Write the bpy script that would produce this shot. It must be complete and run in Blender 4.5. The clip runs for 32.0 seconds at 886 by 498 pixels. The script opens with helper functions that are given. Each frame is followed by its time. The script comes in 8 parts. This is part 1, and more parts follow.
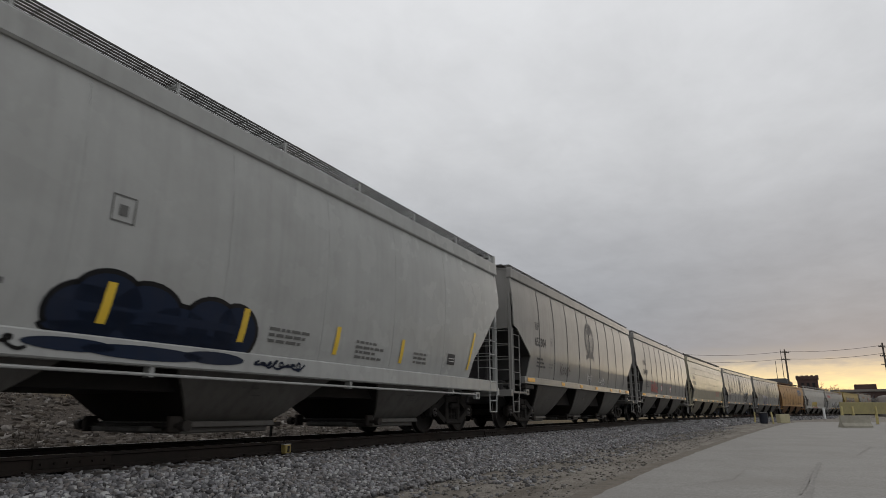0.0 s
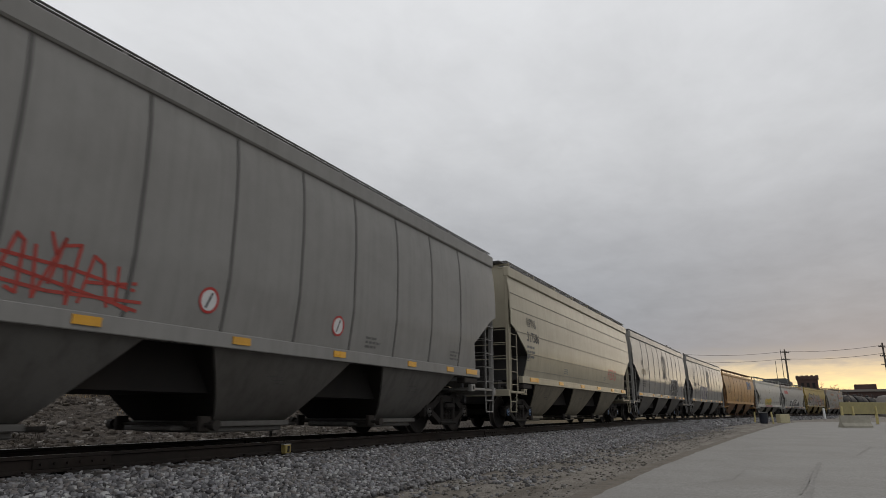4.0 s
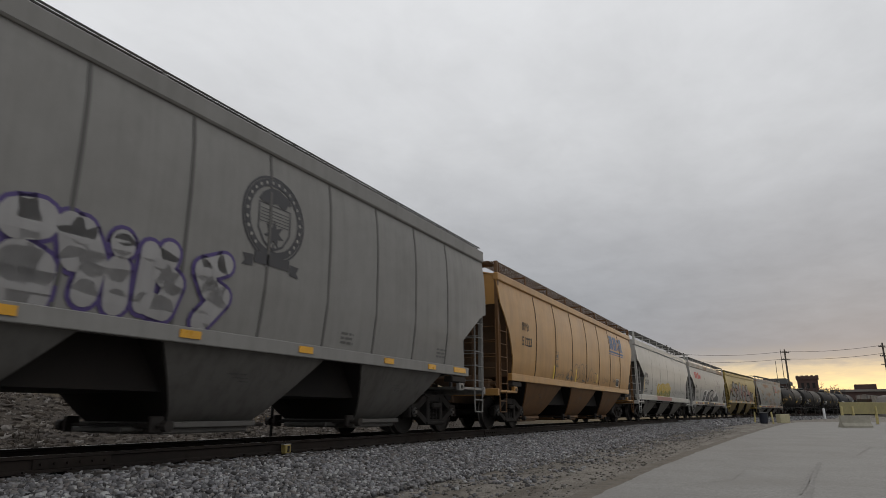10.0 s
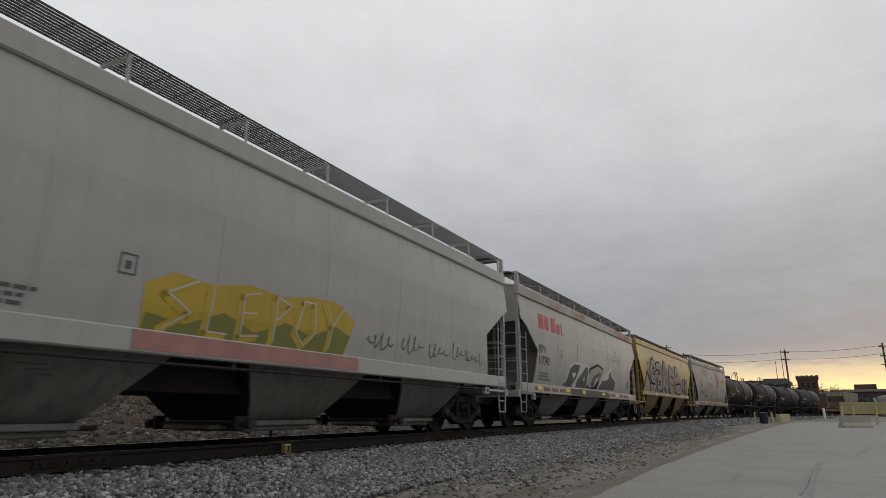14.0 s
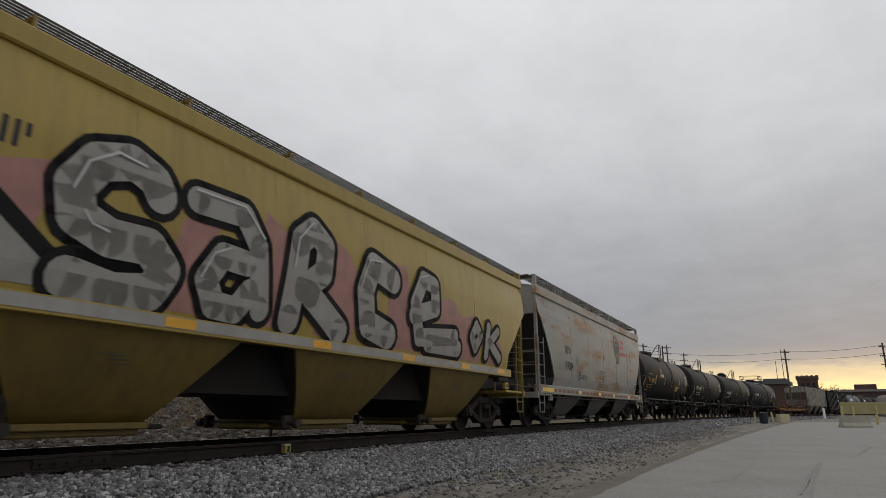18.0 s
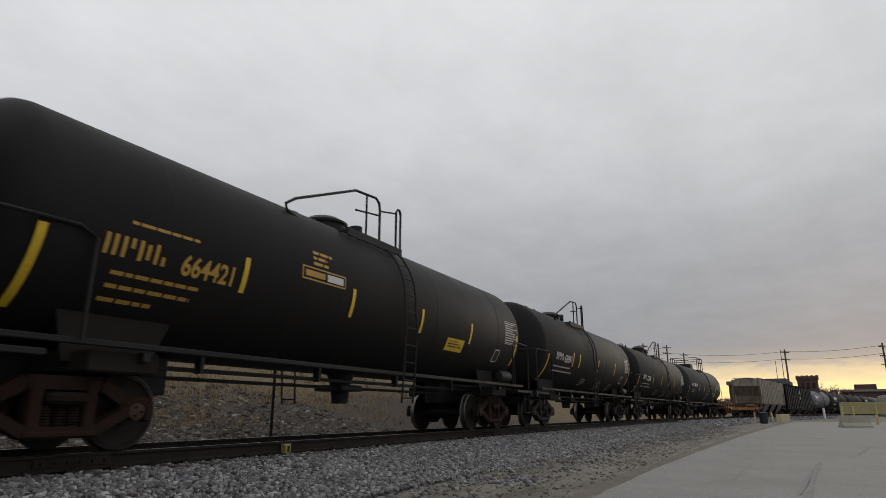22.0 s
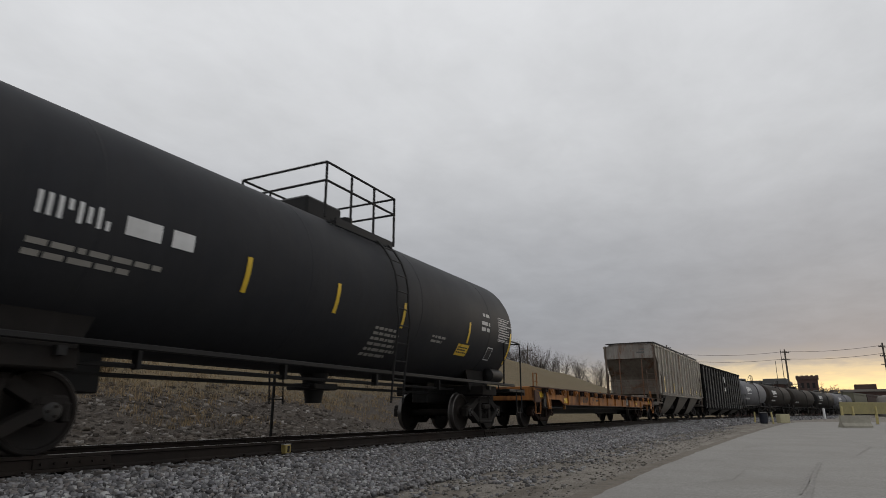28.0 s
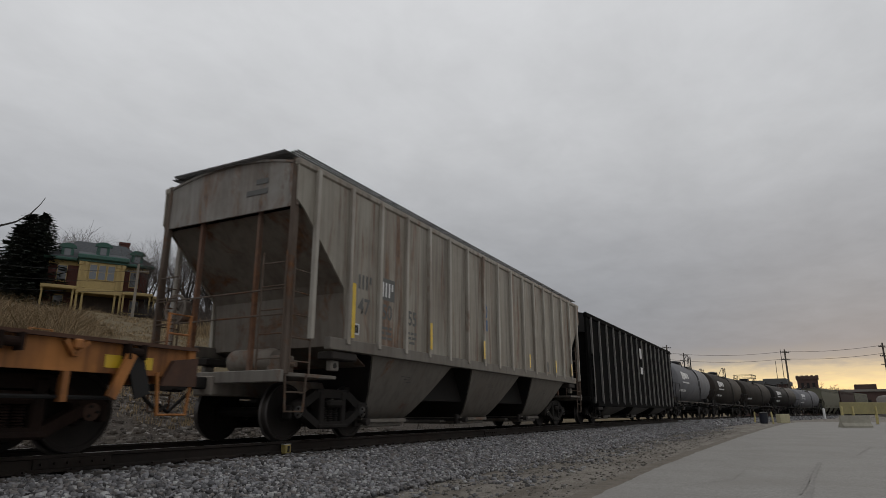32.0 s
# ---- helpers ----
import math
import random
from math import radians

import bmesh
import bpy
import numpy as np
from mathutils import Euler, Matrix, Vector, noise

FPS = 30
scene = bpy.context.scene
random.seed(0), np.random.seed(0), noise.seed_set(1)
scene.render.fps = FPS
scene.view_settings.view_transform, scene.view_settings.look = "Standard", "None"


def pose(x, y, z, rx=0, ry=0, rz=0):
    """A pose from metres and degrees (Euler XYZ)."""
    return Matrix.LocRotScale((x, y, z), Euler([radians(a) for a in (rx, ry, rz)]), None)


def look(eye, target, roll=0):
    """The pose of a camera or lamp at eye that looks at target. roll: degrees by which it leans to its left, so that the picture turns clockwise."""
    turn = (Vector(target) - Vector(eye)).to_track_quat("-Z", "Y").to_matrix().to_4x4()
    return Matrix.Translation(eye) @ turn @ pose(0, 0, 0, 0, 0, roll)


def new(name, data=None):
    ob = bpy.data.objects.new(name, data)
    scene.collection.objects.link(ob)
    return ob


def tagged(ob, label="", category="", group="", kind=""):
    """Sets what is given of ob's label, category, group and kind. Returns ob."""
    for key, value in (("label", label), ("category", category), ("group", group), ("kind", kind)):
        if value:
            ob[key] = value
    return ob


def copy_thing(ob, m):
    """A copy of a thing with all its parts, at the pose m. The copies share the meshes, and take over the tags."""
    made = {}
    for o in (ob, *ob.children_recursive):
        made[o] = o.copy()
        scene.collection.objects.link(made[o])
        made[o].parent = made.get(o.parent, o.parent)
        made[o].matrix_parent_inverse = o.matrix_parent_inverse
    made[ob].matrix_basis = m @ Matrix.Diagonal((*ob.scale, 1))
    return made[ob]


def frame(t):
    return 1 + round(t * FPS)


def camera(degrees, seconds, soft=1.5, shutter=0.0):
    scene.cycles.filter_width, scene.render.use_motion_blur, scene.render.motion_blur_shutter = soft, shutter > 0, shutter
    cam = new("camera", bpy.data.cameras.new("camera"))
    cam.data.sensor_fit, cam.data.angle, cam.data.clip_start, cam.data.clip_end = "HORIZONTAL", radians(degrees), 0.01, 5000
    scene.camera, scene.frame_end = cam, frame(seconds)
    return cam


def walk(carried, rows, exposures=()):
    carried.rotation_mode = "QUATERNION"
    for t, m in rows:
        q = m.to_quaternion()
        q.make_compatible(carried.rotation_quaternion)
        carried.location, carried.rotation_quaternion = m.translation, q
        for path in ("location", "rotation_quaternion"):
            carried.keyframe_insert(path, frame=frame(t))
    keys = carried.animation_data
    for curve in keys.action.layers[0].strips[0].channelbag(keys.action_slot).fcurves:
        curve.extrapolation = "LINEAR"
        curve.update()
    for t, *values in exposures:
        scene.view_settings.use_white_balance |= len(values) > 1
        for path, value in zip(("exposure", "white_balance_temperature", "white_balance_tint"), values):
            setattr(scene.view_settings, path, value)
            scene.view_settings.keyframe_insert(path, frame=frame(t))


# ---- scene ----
cam = camera(71.52, 32.0, soft=0.5, shutter=0.15)
CAM_POSE = pose(0, -7.807, 0.448, 104.874, 0, -62.876)
walk(cam, [(0, CAM_POSE), (32, CAM_POSE)], [(0, 0.0), (22, 0.0), (28, -0.03), (30, -0.10), (31, -0.25), (32, -0.20)])

# ---- world and light ----
GLOW_AZ = radians(-8)


def ramp(nt, src, stops, interp="LINEAR"):
    n = nt.nodes.new("ShaderNodeValToRGB")
    n.color_ramp.interpolation = interp
    el = n.color_ramp.elements
    while len(el) < len(stops):
        el.new(0.5)
    for e, (p, c) in zip(el, stops):
        e.position = p
        e.color = (c, c, c, 1) if isinstance(c, (int, float)) else (*c, 1)
    nt.links.new(src, n.inputs[0])
    return n.outputs[0]


def mathn(nt, op, a, b=None, c=None, clamp=False):
    n = nt.nodes.new("ShaderNodeMath")
    n.operation, n.use_clamp = op, clamp
    for i, v in enumerate((a, b, c)):
        if v is None:
            continue
        if isinstance(v, (int, float)):
            n.inputs[i].default_value = v
        else:
            nt.links.new(v, n.inputs[i])
    return n.outputs[0]


def mixc(nt, f, a, b, blend="MIX"):
    n = nt.nodes.new("ShaderNodeMix")
    n.data_type, n.blend_type = "RGBA", blend
    n.clamp_factor = True
    for sock, v in ((n.inputs[0], f), (n.inputs[6], a), (n.inputs[7], b)):
        if isinstance(v, (int, float)):
            sock.default_value = v
        elif isinstance(v, tuple):
            sock.default_value = (*v, 1)
        else:
            nt.links.new(v, sock)
    return n.outputs[2]


def noise_tex(nt, vec, scale, detail=4.0, rough=0.55, dist=0.0):
    n = nt.nodes.new("ShaderNodeTexNoise")
    n.inputs["Scale"].default_value = scale
    n.inputs["Detail"].default_value = detail
    n.inputs["Roughness"].default_value = rough
    n.inputs["Distortion"].default_value = dist
    nt.links.new(vec, n.inputs["Vector"])
    return n.outputs["Fac"]


def mapping(nt, vec, scale=(1, 1, 1), loc=(0, 0, 0)):
    n = nt.nodes.new("ShaderNodeMapping")
    n.inputs["Scale"].default_value = scale
    n.inputs["Location"].default_value = loc
    nt.links.new(vec, n.inputs["Vector"])
    return n.outputs[0]


def make_world():
    w = bpy.data.worlds.new("overcast_sky")
    scene.world = w
    w.use_nodes = True
    nt = w.node_tree
    nt.nodes.clear()
    tc = nt.nodes.new("ShaderNodeTexCoord").outputs["Generated"]
    sep = nt.nodes.new("ShaderNodeSeparateXYZ")
    nt.links.new(tc, sep.inputs[0])
    x, y, z = sep.outputs
    # cloud deck seen in perspective: divide by height
    zz = mathn(nt, "MAXIMUM", mathn(nt, "ADD", z, 0.12), 0.05)
    comb = nt.nodes.new("ShaderNodeCombineXYZ")
    nt.links.new(mathn(nt, "DIVIDE", x, zz), comb.inputs[0])
    nt.links.new(mathn(nt, "DIVIDE", y, zz), comb.inputs[1])
    cl = comb.outputs[0]
    n1 = noise_tex(nt, mapping(nt, cl, (0.8, 1.0, 1)), 1.0, 6, 0.55, 0.4)
    n2 = noise_tex(nt, mapping(nt, cl, (2.2, 2.6, 1), (3, 1, 0)), 1.6, 5, 0.6, 0.2)
    el = mathn(nt, "ADD", z, mathn(nt, "MULTIPLY", mathn(nt, "SUBTRACT", n1, 0.5), 0.10))
    base = ramp(nt, el, [(0.0, (0.31, 0.31, 0.325)), (0.10, (0.315, 0.325, 0.355)), (0.16, (0.35, 0.362, 0.39)), (0.25, (0.44, 0.45, 0.475)),
                         (0.40, (0.63, 0.64, 0.66)), (0.62, (0.76, 0.77, 0.79)), (1.0, (0.74, 0.75, 0.77))])
    az = mathn(nt, "ADD", mathn(nt, "MULTIPLY", x, -0.05), mathn(nt, "MULTIPLY", y, 0.03))
    gain = mathn(nt, "ADD", mathn(nt, "ADD", 0.99, az), mathn(nt, "MULTIPLY", mathn(nt, "SUBTRACT", n2, 0.5), 0.26))
    base = mixc(nt, 1.0, base, gain, "MULTIPLY")
    # break in the clouds low over the horizon
    c, s = math.cos(GLOW_AZ), math.sin(GLOW_AZ)
    fwd = mathn(nt, "ADD", mathn(nt, "MULTIPLY", x, c), mathn(nt, "MULTIPLY", y, s))
    wave = mathn(nt, "ADD", z, mathn(nt, "MULTIPLY", mathn(nt, "SUBTRACT", n2, 0.5), 0.03))
    band = ramp(nt, wave, [(0.0, 1.0), (0.035, 1.0), (0.056, 0.72), (0.076, 0.16), (0.10, 0.0)], "EASE")
    side = ramp(nt, fwd, [(0.80, 0.0), (0.93, 0.35), (0.975, 1.0), (1.0, 1.0)], "EASE")
    glow = mathn(nt, "MULTIPLY", band, side)
    gcol = ramp(nt, wave, [(0.0, (1.08, 0.76, 0.30)), (0.035, (1.10, 0.86, 0.44)), (0.07, (0.78, 0.65, 0.44)), (0.1, (0.44, 0.41, 0.39))])
    col = mixc(nt, glow, base, gcol)
    # a share of clear sky behind the clouds
    sky = nt.nodes.new("ShaderNodeTexSky")
    sky.sky_type, sky.sun_disc = "NISHITA", False
    sky.sun_elevation, sky.sun_rotation = radians(4), radians(90) - GLOW_AZ
    skyc = nt.nodes.new("ShaderNodeMix")
    skyc.data_type, skyc.blend_type = "RGBA", "ADD"
    skyc.inputs[0].default_value = 0.003
    nt.links.new(col, skyc.inputs[6])
    nt.links.new(sky.outputs[0], skyc.inputs[7])
    bg = nt.nodes.new("ShaderNodeBackground")
    bg.inputs[1].default_value = 1.0
    nt.links.new(skyc.outputs[2], bg.inputs[0])
    nt.links.new(bg.outputs[0], nt.nodes.new("ShaderNodeOutputWorld").inputs[0])


make_world()
sun = new("sun", bpy.data.lights.new("sun", "SUN"))
sun.data.energy, sun.data.angle, sun.data.color = 0.2, radians(25), (1.0, 0.86, 0.68)
sun.matrix_world = look((0, 0, 0), (-math.cos(GLOW_AZ), -math.sin(GLOW_AZ), -math.sin(radians(9))))

# ---- materials ----
MATS = {}


def surface(name, color, rough=0.6, metal=0.0, grain=0.25, scale=6.0, stain=(0.09, 0.075, 0.06), stain_amt=0.0, streak=0.0, rust=0.0,
            bump=0.15, bump_scale=40.0, rand=0.0, gloss=0.5, stain_scale=0.7, island=0.0, rust_map=(1, 1, 1), rust_soft=False, mottle=1.0):
    """Colour with grain, stains, rain streaks and rust, in the thing's own space."""
    if name in MATS:
        return MATS[name]
    m = bpy.data.materials.new(name)
    m.use_nodes = True
    nt = m.node_tree
    b = nt.nodes["Principled BSDF"]
    tc = nt.nodes.new("ShaderNodeTexCoord").outputs["Object"]
    oi = nt.nodes.new("ShaderNodeObjectInfo").outputs["Random"]
    off = nt.nodes.new("ShaderNodeVectorMath")
    off.operation = "ADD"
    sc = nt.nodes.new("ShaderNodeVectorMath")
    sc.operation = "SCALE"
    sc.inputs[0].default_value = (37.0, 11.0, 5.0)
    nt.links.new(oi, sc.inputs["Scale"])
    nt.links.new(tc, off.inputs[0])
    nt.links.new(sc.outputs[0], off.inputs[1])
    v = off.outputs[0]
    g = noise_tex(nt, v, scale, 5, 0.6)
    col = mixc(nt, 1.0, color, ramp(nt, g, [(0.25, 1 - grain), (0.75, 1 + grain * 0.6)]), "MULTIPLY")
    if rand:
        col = mixc(nt, 1.0, col, ramp(nt, oi, [(0.0, 1 - rand), (1.0, 1 + rand)]), "MULTIPLY")
    if island:
        gi = nt.nodes.new("ShaderNodeNewGeometry").outputs["Random Per Island"]
        col = mixc(nt, 1.0, col, ramp(nt, gi, [(0.0, 1 - island), (0.6, 1.0), (1.0, 1 + island)]), "MULTIPLY")
    if stain_amt:
        f = ramp(nt, noise_tex(nt, v, stain_scale, 6, 0.65, 0.3), [(0.42, 0.0), (0.75, stain_amt)])
        col = mixc(nt, f, col, stain)
    if streak:
        f = ramp(nt, noise_tex(nt, mapping(nt, v, (5.0, 5.0, 0.22)), 1.3, 5, 0.6), [(0.45, 0.0), (0.8, streak)])
        col = mixc(nt, f, col, tuple(c * 0.35 for c in stain))
    if rust:
        r1 = noise_tex(nt, mapping(nt, v, rust_map), 1.1, 7, 0.7, 0.6) if not rust_soft else noise_tex(nt, mapping(nt, v, rust_map), 0.9, 5, 0.55, 0.0)
        f = ramp(nt, r1, [(0.62 - rust * 0.2, 0.0), (0.70 - rust * 0.1, 0.85)]) if not rust_soft else ramp(nt, r1, [(0.515, 0.0), (0.60, 0.6), (0.68, 0.95)])
        rc = ramp(nt, noise_tex(nt, v, 9, 4), [(0.3, (0.07, 0.028, 0.012)), (0.7, (0.20, 0.085, 0.032))])
        if rust_soft:
            rc = ramp(nt, noise_tex(nt, mapping(nt, v, (.8, 1, 4)), 3, 5), [(0.3, (0.13, 0.055, 0.022)), (0.7, (0.34, 0.17, 0.065))])
        col = mixc(nt, f, col, rc)
    nt.links.new(col, b.inputs["Base Color"])
    rr = ramp(nt, noise_tex(nt, v, scale * 0.5, 4), [(0.3, max(0.05, rough - 0.1 * mottle)), (0.7, min(1.0, rough + 0.12 * mottle))])
    nt.links.new(rr, b.inputs["Roughness"])
    b.inputs["Metallic"].default_value = metal
    b.inputs["Specular IOR Level"].default_value = gloss
    if bump:
        bp = nt.nodes.new("ShaderNodeBump")
        bp.inputs["Strength"].default_value = bump
        bp.inputs["Distance"].default_value = 0.01
        nt.links.new(noise_tex(nt, v, bump_scale, 4, 0.6), bp.inputs["Height"])
        nt.links.new(bp.outputs[0], b.inputs["Normal"])
    MATS[name] = m
    return m


def paint(name, color, **kw):
    a = dict(rough=0.40, grain=0.06, scale=2.5, stain_amt=0.16, streak=0.13, bump=0.012, bump_scale=2.0, gloss=0.45, mottle=0.3)
    a.update(kw)
    return surface(name, color, **a)


STEEL = surface("dark_truck_steel", (0.020, 0.018, 0.0165), gloss=0.2, rough=0.85, grain=0.35, stain=(0.032, 0.021, 0.015), stain_amt=0.35, bump=0.3)
WHEEL = surface("wheel_steel", (0.019, 0.0165, 0.015), rough=0.75, gloss=0.2, grain=0.4, stain=(0.035, 0.022, 0.015), stain_amt=0.3)
TREAD = surface("polished_tread", (0.15, 0.14, 0.132), rough=0.45, metal=1.0, grain=0.1, bump=0.02)
RAILTOP = surface("rail_running_surface", (0.40, 0.38, 0.36), rough=0.35, metal=1.0, grain=0.15, bump=0.02)
RAILSIDE = surface("rail_side", (0.024, 0.0195, 0.017), rough=0.9, gloss=.2, grain=0.4, stain=(0.04, 0.026, 0.018), stain_amt=0.4)
BLACK = paint("black_paint", (0.014, 0.0135, 0.0135), rough=0.55, stain=(0.035, 0.03, 0.027), stain_amt=0.3, streak=0.2, gloss=.25)
TIE = surface("tie_wood", (0.055, 0.045, 0.038), rough=0.95, grain=0.4, rand=0.25, bump=0.5)


def stone_mat(name, stops, scale=25.0):
    """Broken stone: each piece takes its own colour from a row of stone colours."""
    m = bpy.data.materials.new(name)
    m.use_nodes = True
    nt = m.node_tree
    b = nt.nodes["Principled BSDF"]
    tc = nt.nodes.new("ShaderNodeTexCoord").outputs["Object"]
    gi = nt.nodes.new("ShaderNodeNewGeometry").outputs["Random Per Island"]
    n = len(stops)
    col = ramp(nt, gi, [((i + .5) / n, c) for i, c in enumerate(stops)], "CONSTANT")
    col = mixc(nt, 1.0, col, ramp(nt, noise_tex(nt, tc, scale, 5, .65), [(0.3, 0.7), (0.7, 1.2)]), "MULTIPLY")
    dust = ramp(nt, noise_tex(nt, tc, 1.1, 5, .6), [(0.45, 0.0), (0.7, 0.35)])
    col = mixc(nt, dust, col, (0.15, 0.138, 0.128))
    nt.links.new(col, b.inputs["Base Color"])
    b.inputs["Roughness"].default_value = 0.92
    b.inputs["Specular IOR Level"].default_value = 0.25
    bp = nt.nodes.new("ShaderNodeBump")
    bp.inputs["Strength"].default_value, bp.inputs["Distance"].default_value = 0.4, 0.006
    nt.links.new(noise_tex(nt, tc, 90, 3), bp.inputs["Height"])
    nt.links.new(bp.outputs[0], b.inputs["Normal"])
    return m


BALLAST = stone_mat("ballast_stone", [(.125, .121, .122), (.215, .211, .216), (.29, .284, .288), (.15, .146, .148), (.345, .342, .342), (.225, .208, .196), (.07, .066, .065), (.25, .248, .26), (.18, .163, .154), (.43, .425, .415), (.125, .124, .13), (.235, .23, .23)])
REFLECTOR = surface("yellow_reflector", (0.72, 0.36, 0.02), rough=0.35, grain=0.1, stain_amt=0.3)
REFLECTOR_Y = surface("lemon_reflector", (0.75, 0.50, 0.03), rough=0.35, grain=0.1, stain_amt=0.2)
WHITE = paint("white_lettering", (0.70, 0.70, 0.69), rough=0.6, stain_amt=0.3)
INK = paint("black_lettering", (0.02, 0.02, 0.022), rough=0.6)
GALV = surface("galvanised_steel", (0.42, 0.42, 0.42), rough=0.5, metal=0.5, grain=0.2)

# ---- mesh helpers ----


class Geo:
    """Vertices and faces gathered for one mesh."""

    def __init__(self):
        self.v, self.f, self.m = [], [], []

    def add(self, vs, fs, mi=0):
        k = len(self.v)
        self.v += [tuple(p) for p in vs]
        self.f += [tuple(i + k for i in f) for f in fs]
        self.m += [mi] * len(fs)
        return self

    def box(self, x0, x1, y0, y1, z0, z1, mi=0, c=0.0):
        x0, x1, y0, y1, z0, z1 = min(x0, x1), max(x0, x1), min(y0, y1), max(y0, y1), min(z0, z1), max(z0, z1)
        if c <= 0:
            vs = [(x, y, z) for x in (x0, x1) for y in (y0, y1) for z in (z0, z1)]
            return self.add(vs, [(0, 1, 3, 2), (4, 6, 7, 5), (0, 4, 5, 1), (2, 3, 7, 6), (0, 2, 6, 4), (1, 5, 7, 3)], mi)
        c = min(c, (x1 - x0) * 0.45, (y1 - y0) * 0.45, (z1 - z0) * 0.45)
        vs, ix = [], {}
        for i, x in enumerate((x0, x1)):
            for j, y in enumerate((y0, y1)):
                for k, z in enumerate((z0, z1)):
                    sx, sy, sz = (1 - 2 * i) * c, (1 - 2 * j) * c, (1 - 2 * k) * c
                    for a, p in enumerate(((x, y + sy, z + sz), (x + sx, y, z + sz), (x + sx, y + sy, z))):
                        ix[i, j, k, a] = len(vs)
                        vs.append(p)
        fs = []
        for s in (0, 1):
            fs.append(tuple(ix[s, j, k, 0] for j, k in ((0, 0), (1, 0), (1, 1), (0, 1))))
            fs.append(tuple(ix[i, s, k, 1] for i, k in ((0, 0), (1, 0), (1, 1), (0, 1))))
            fs.append(tuple(ix[i, j, s, 2] for i, j in ((0, 0), (1, 0), (1, 1), (0, 1))))
        for p in (0, 1):
            for q in (0, 1):
                fs.append((ix[p, q, 0, 0], ix[p, q, 1, 0], ix[p, q, 1, 1], ix[p, q, 0, 1]))
                fs.append((ix[p, 0, q, 0], ix[p, 1, q, 0], ix[p, 1, q, 2], ix[p, 0, q, 2]))
                fs.append((ix[0, p, q, 1], ix[1, p, q, 1], ix[1, p, q, 2], ix[0, p, q, 2]))
        for i in (0, 1):
            for j in (0, 1):
                for k in (0, 1):
                    fs.append((ix[i, j, k, 0], ix[i, j, k, 1], ix[i, j, k, 2]))
        return self.add(vs, fs, mi)

    def rod(self, p, q, r, n=6, mi=0, r2=None):
        p, q = Vector(p), Vector(q)
        d = (q - p)
        if d.length < 1e-6:
            return self
        u = d.orthogonal().normalized()
        w = d.normalized().cross(u)
        r2 = r if r2 is None else r2
        vs = []
        for c, rr in ((p, r), (q, r2)):
            for i in range(n):
                a = 2 * math.pi * i / n
                vs.append(c + (u * math.cos(a) + w * math.sin(a)) * rr)
        fs = [(i, (i + 1) % n, n + (i + 1) % n, n + i) for i in range(n)] + [tuple(range(n))[::-1], tuple(range(n, 2 * n))]
        return self.add(vs, fs, mi)

    def pipe(self, pts, r, n=6, mi=0):
        """One bent tube through all the points."""
        pts = [Vector(p) for p in pts]
        vs, u = [], None
        for i, p in enumerate(pts):
            d = pts[min(i + 1, len(pts) - 1)] - pts[max(i - 1, 0)]
            d = d.normalized() if d.length > 1e-6 else Vector((0, 0, 1))
            u = (u - d * u.dot(d)) if u is not None else d.orthogonal()
            u = u.normalized() if u.length > 1e-5 else d.orthogonal().normalized()
            w = d.cross(u)
            vs += [p + (u * math.cos(2 * math.pi * k / n) + w * math.sin(2 * math.pi * k / n)) * r for k in range(n)]
        m = len(pts)
        fs = [(i * n + k, i * n + (k + 1) % n, (i + 1) * n + (k + 1) % n, (i + 1) * n + k) for i in range(m - 1) for k in range(n)]
        return self.add(vs, fs + [tuple(range(n))[::-1], tuple(range((m - 1) * n, m * n))], mi)

    def bar(self, p, q, w, t, mi=0):
        """A flat bar between two points of the xz plane at their y: w high in the plane, t thick along y."""
        p, q = Vector(p), Vector(q)
        d = (q - p).normalized()
        n = Vector((-d.z, 0, d.x)) * (w / 2)
        o = Vector((0, t / 2, 0))
        vs = [p - n - o, p + n - o, q + n - o, q - n - o, p - n + o, p + n + o, q + n + o, q - n + o]
        return self.add(vs, [(0, 1, 2, 3), (7, 6, 5, 4), (0, 4, 5, 1), (1, 5, 6, 2), (2, 6, 7, 3), (3, 7, 4, 0)], mi)

    def lathe(self, prof, axis="y", n=24, o=(0, 0, 0), mi=0, mats=None):
        """Turn (position along the axis, radius) pairs round an axis through o."""
        vs = []
        for a, r in prof:
            for i in range(n):
                t = 2 * math.pi * i / n
                cs, sn = r * math.cos(t), r * math.sin(t)
                p = {"y": (cs, a, sn), "x": (a, cs, sn), "z": (cs, sn, a)}[axis]
                vs.append((p[0] + o[0], p[1] + o[1], p[2] + o[2]))
        k = len(self.v)
        self.v += vs
        for j in range(len(prof) - 1):
            for i in range(n):
                self.f.append((k + j * n + i, k + j * n + (i + 1) % n, k + (j + 1) * n + (i + 1) % n, k + (j + 1) * n + i))
                self.m.append(mats[j] if mats else mi)
        return self

    def extrude(self, poly, y0, y1, mi=0):
        """A polygon of (x, z) between two y."""
        n = len(poly)
        vs = [(x, y0, z) for x, z in poly] + [(x, y1, z) for x, z in poly]
        return self.add(vs, [tuple(range(n)), tuple(range(2 * n - 1, n - 1, -1))] + [(i, n + i, n + (i + 1) % n, (i + 1) % n) for i in range(n)], mi)

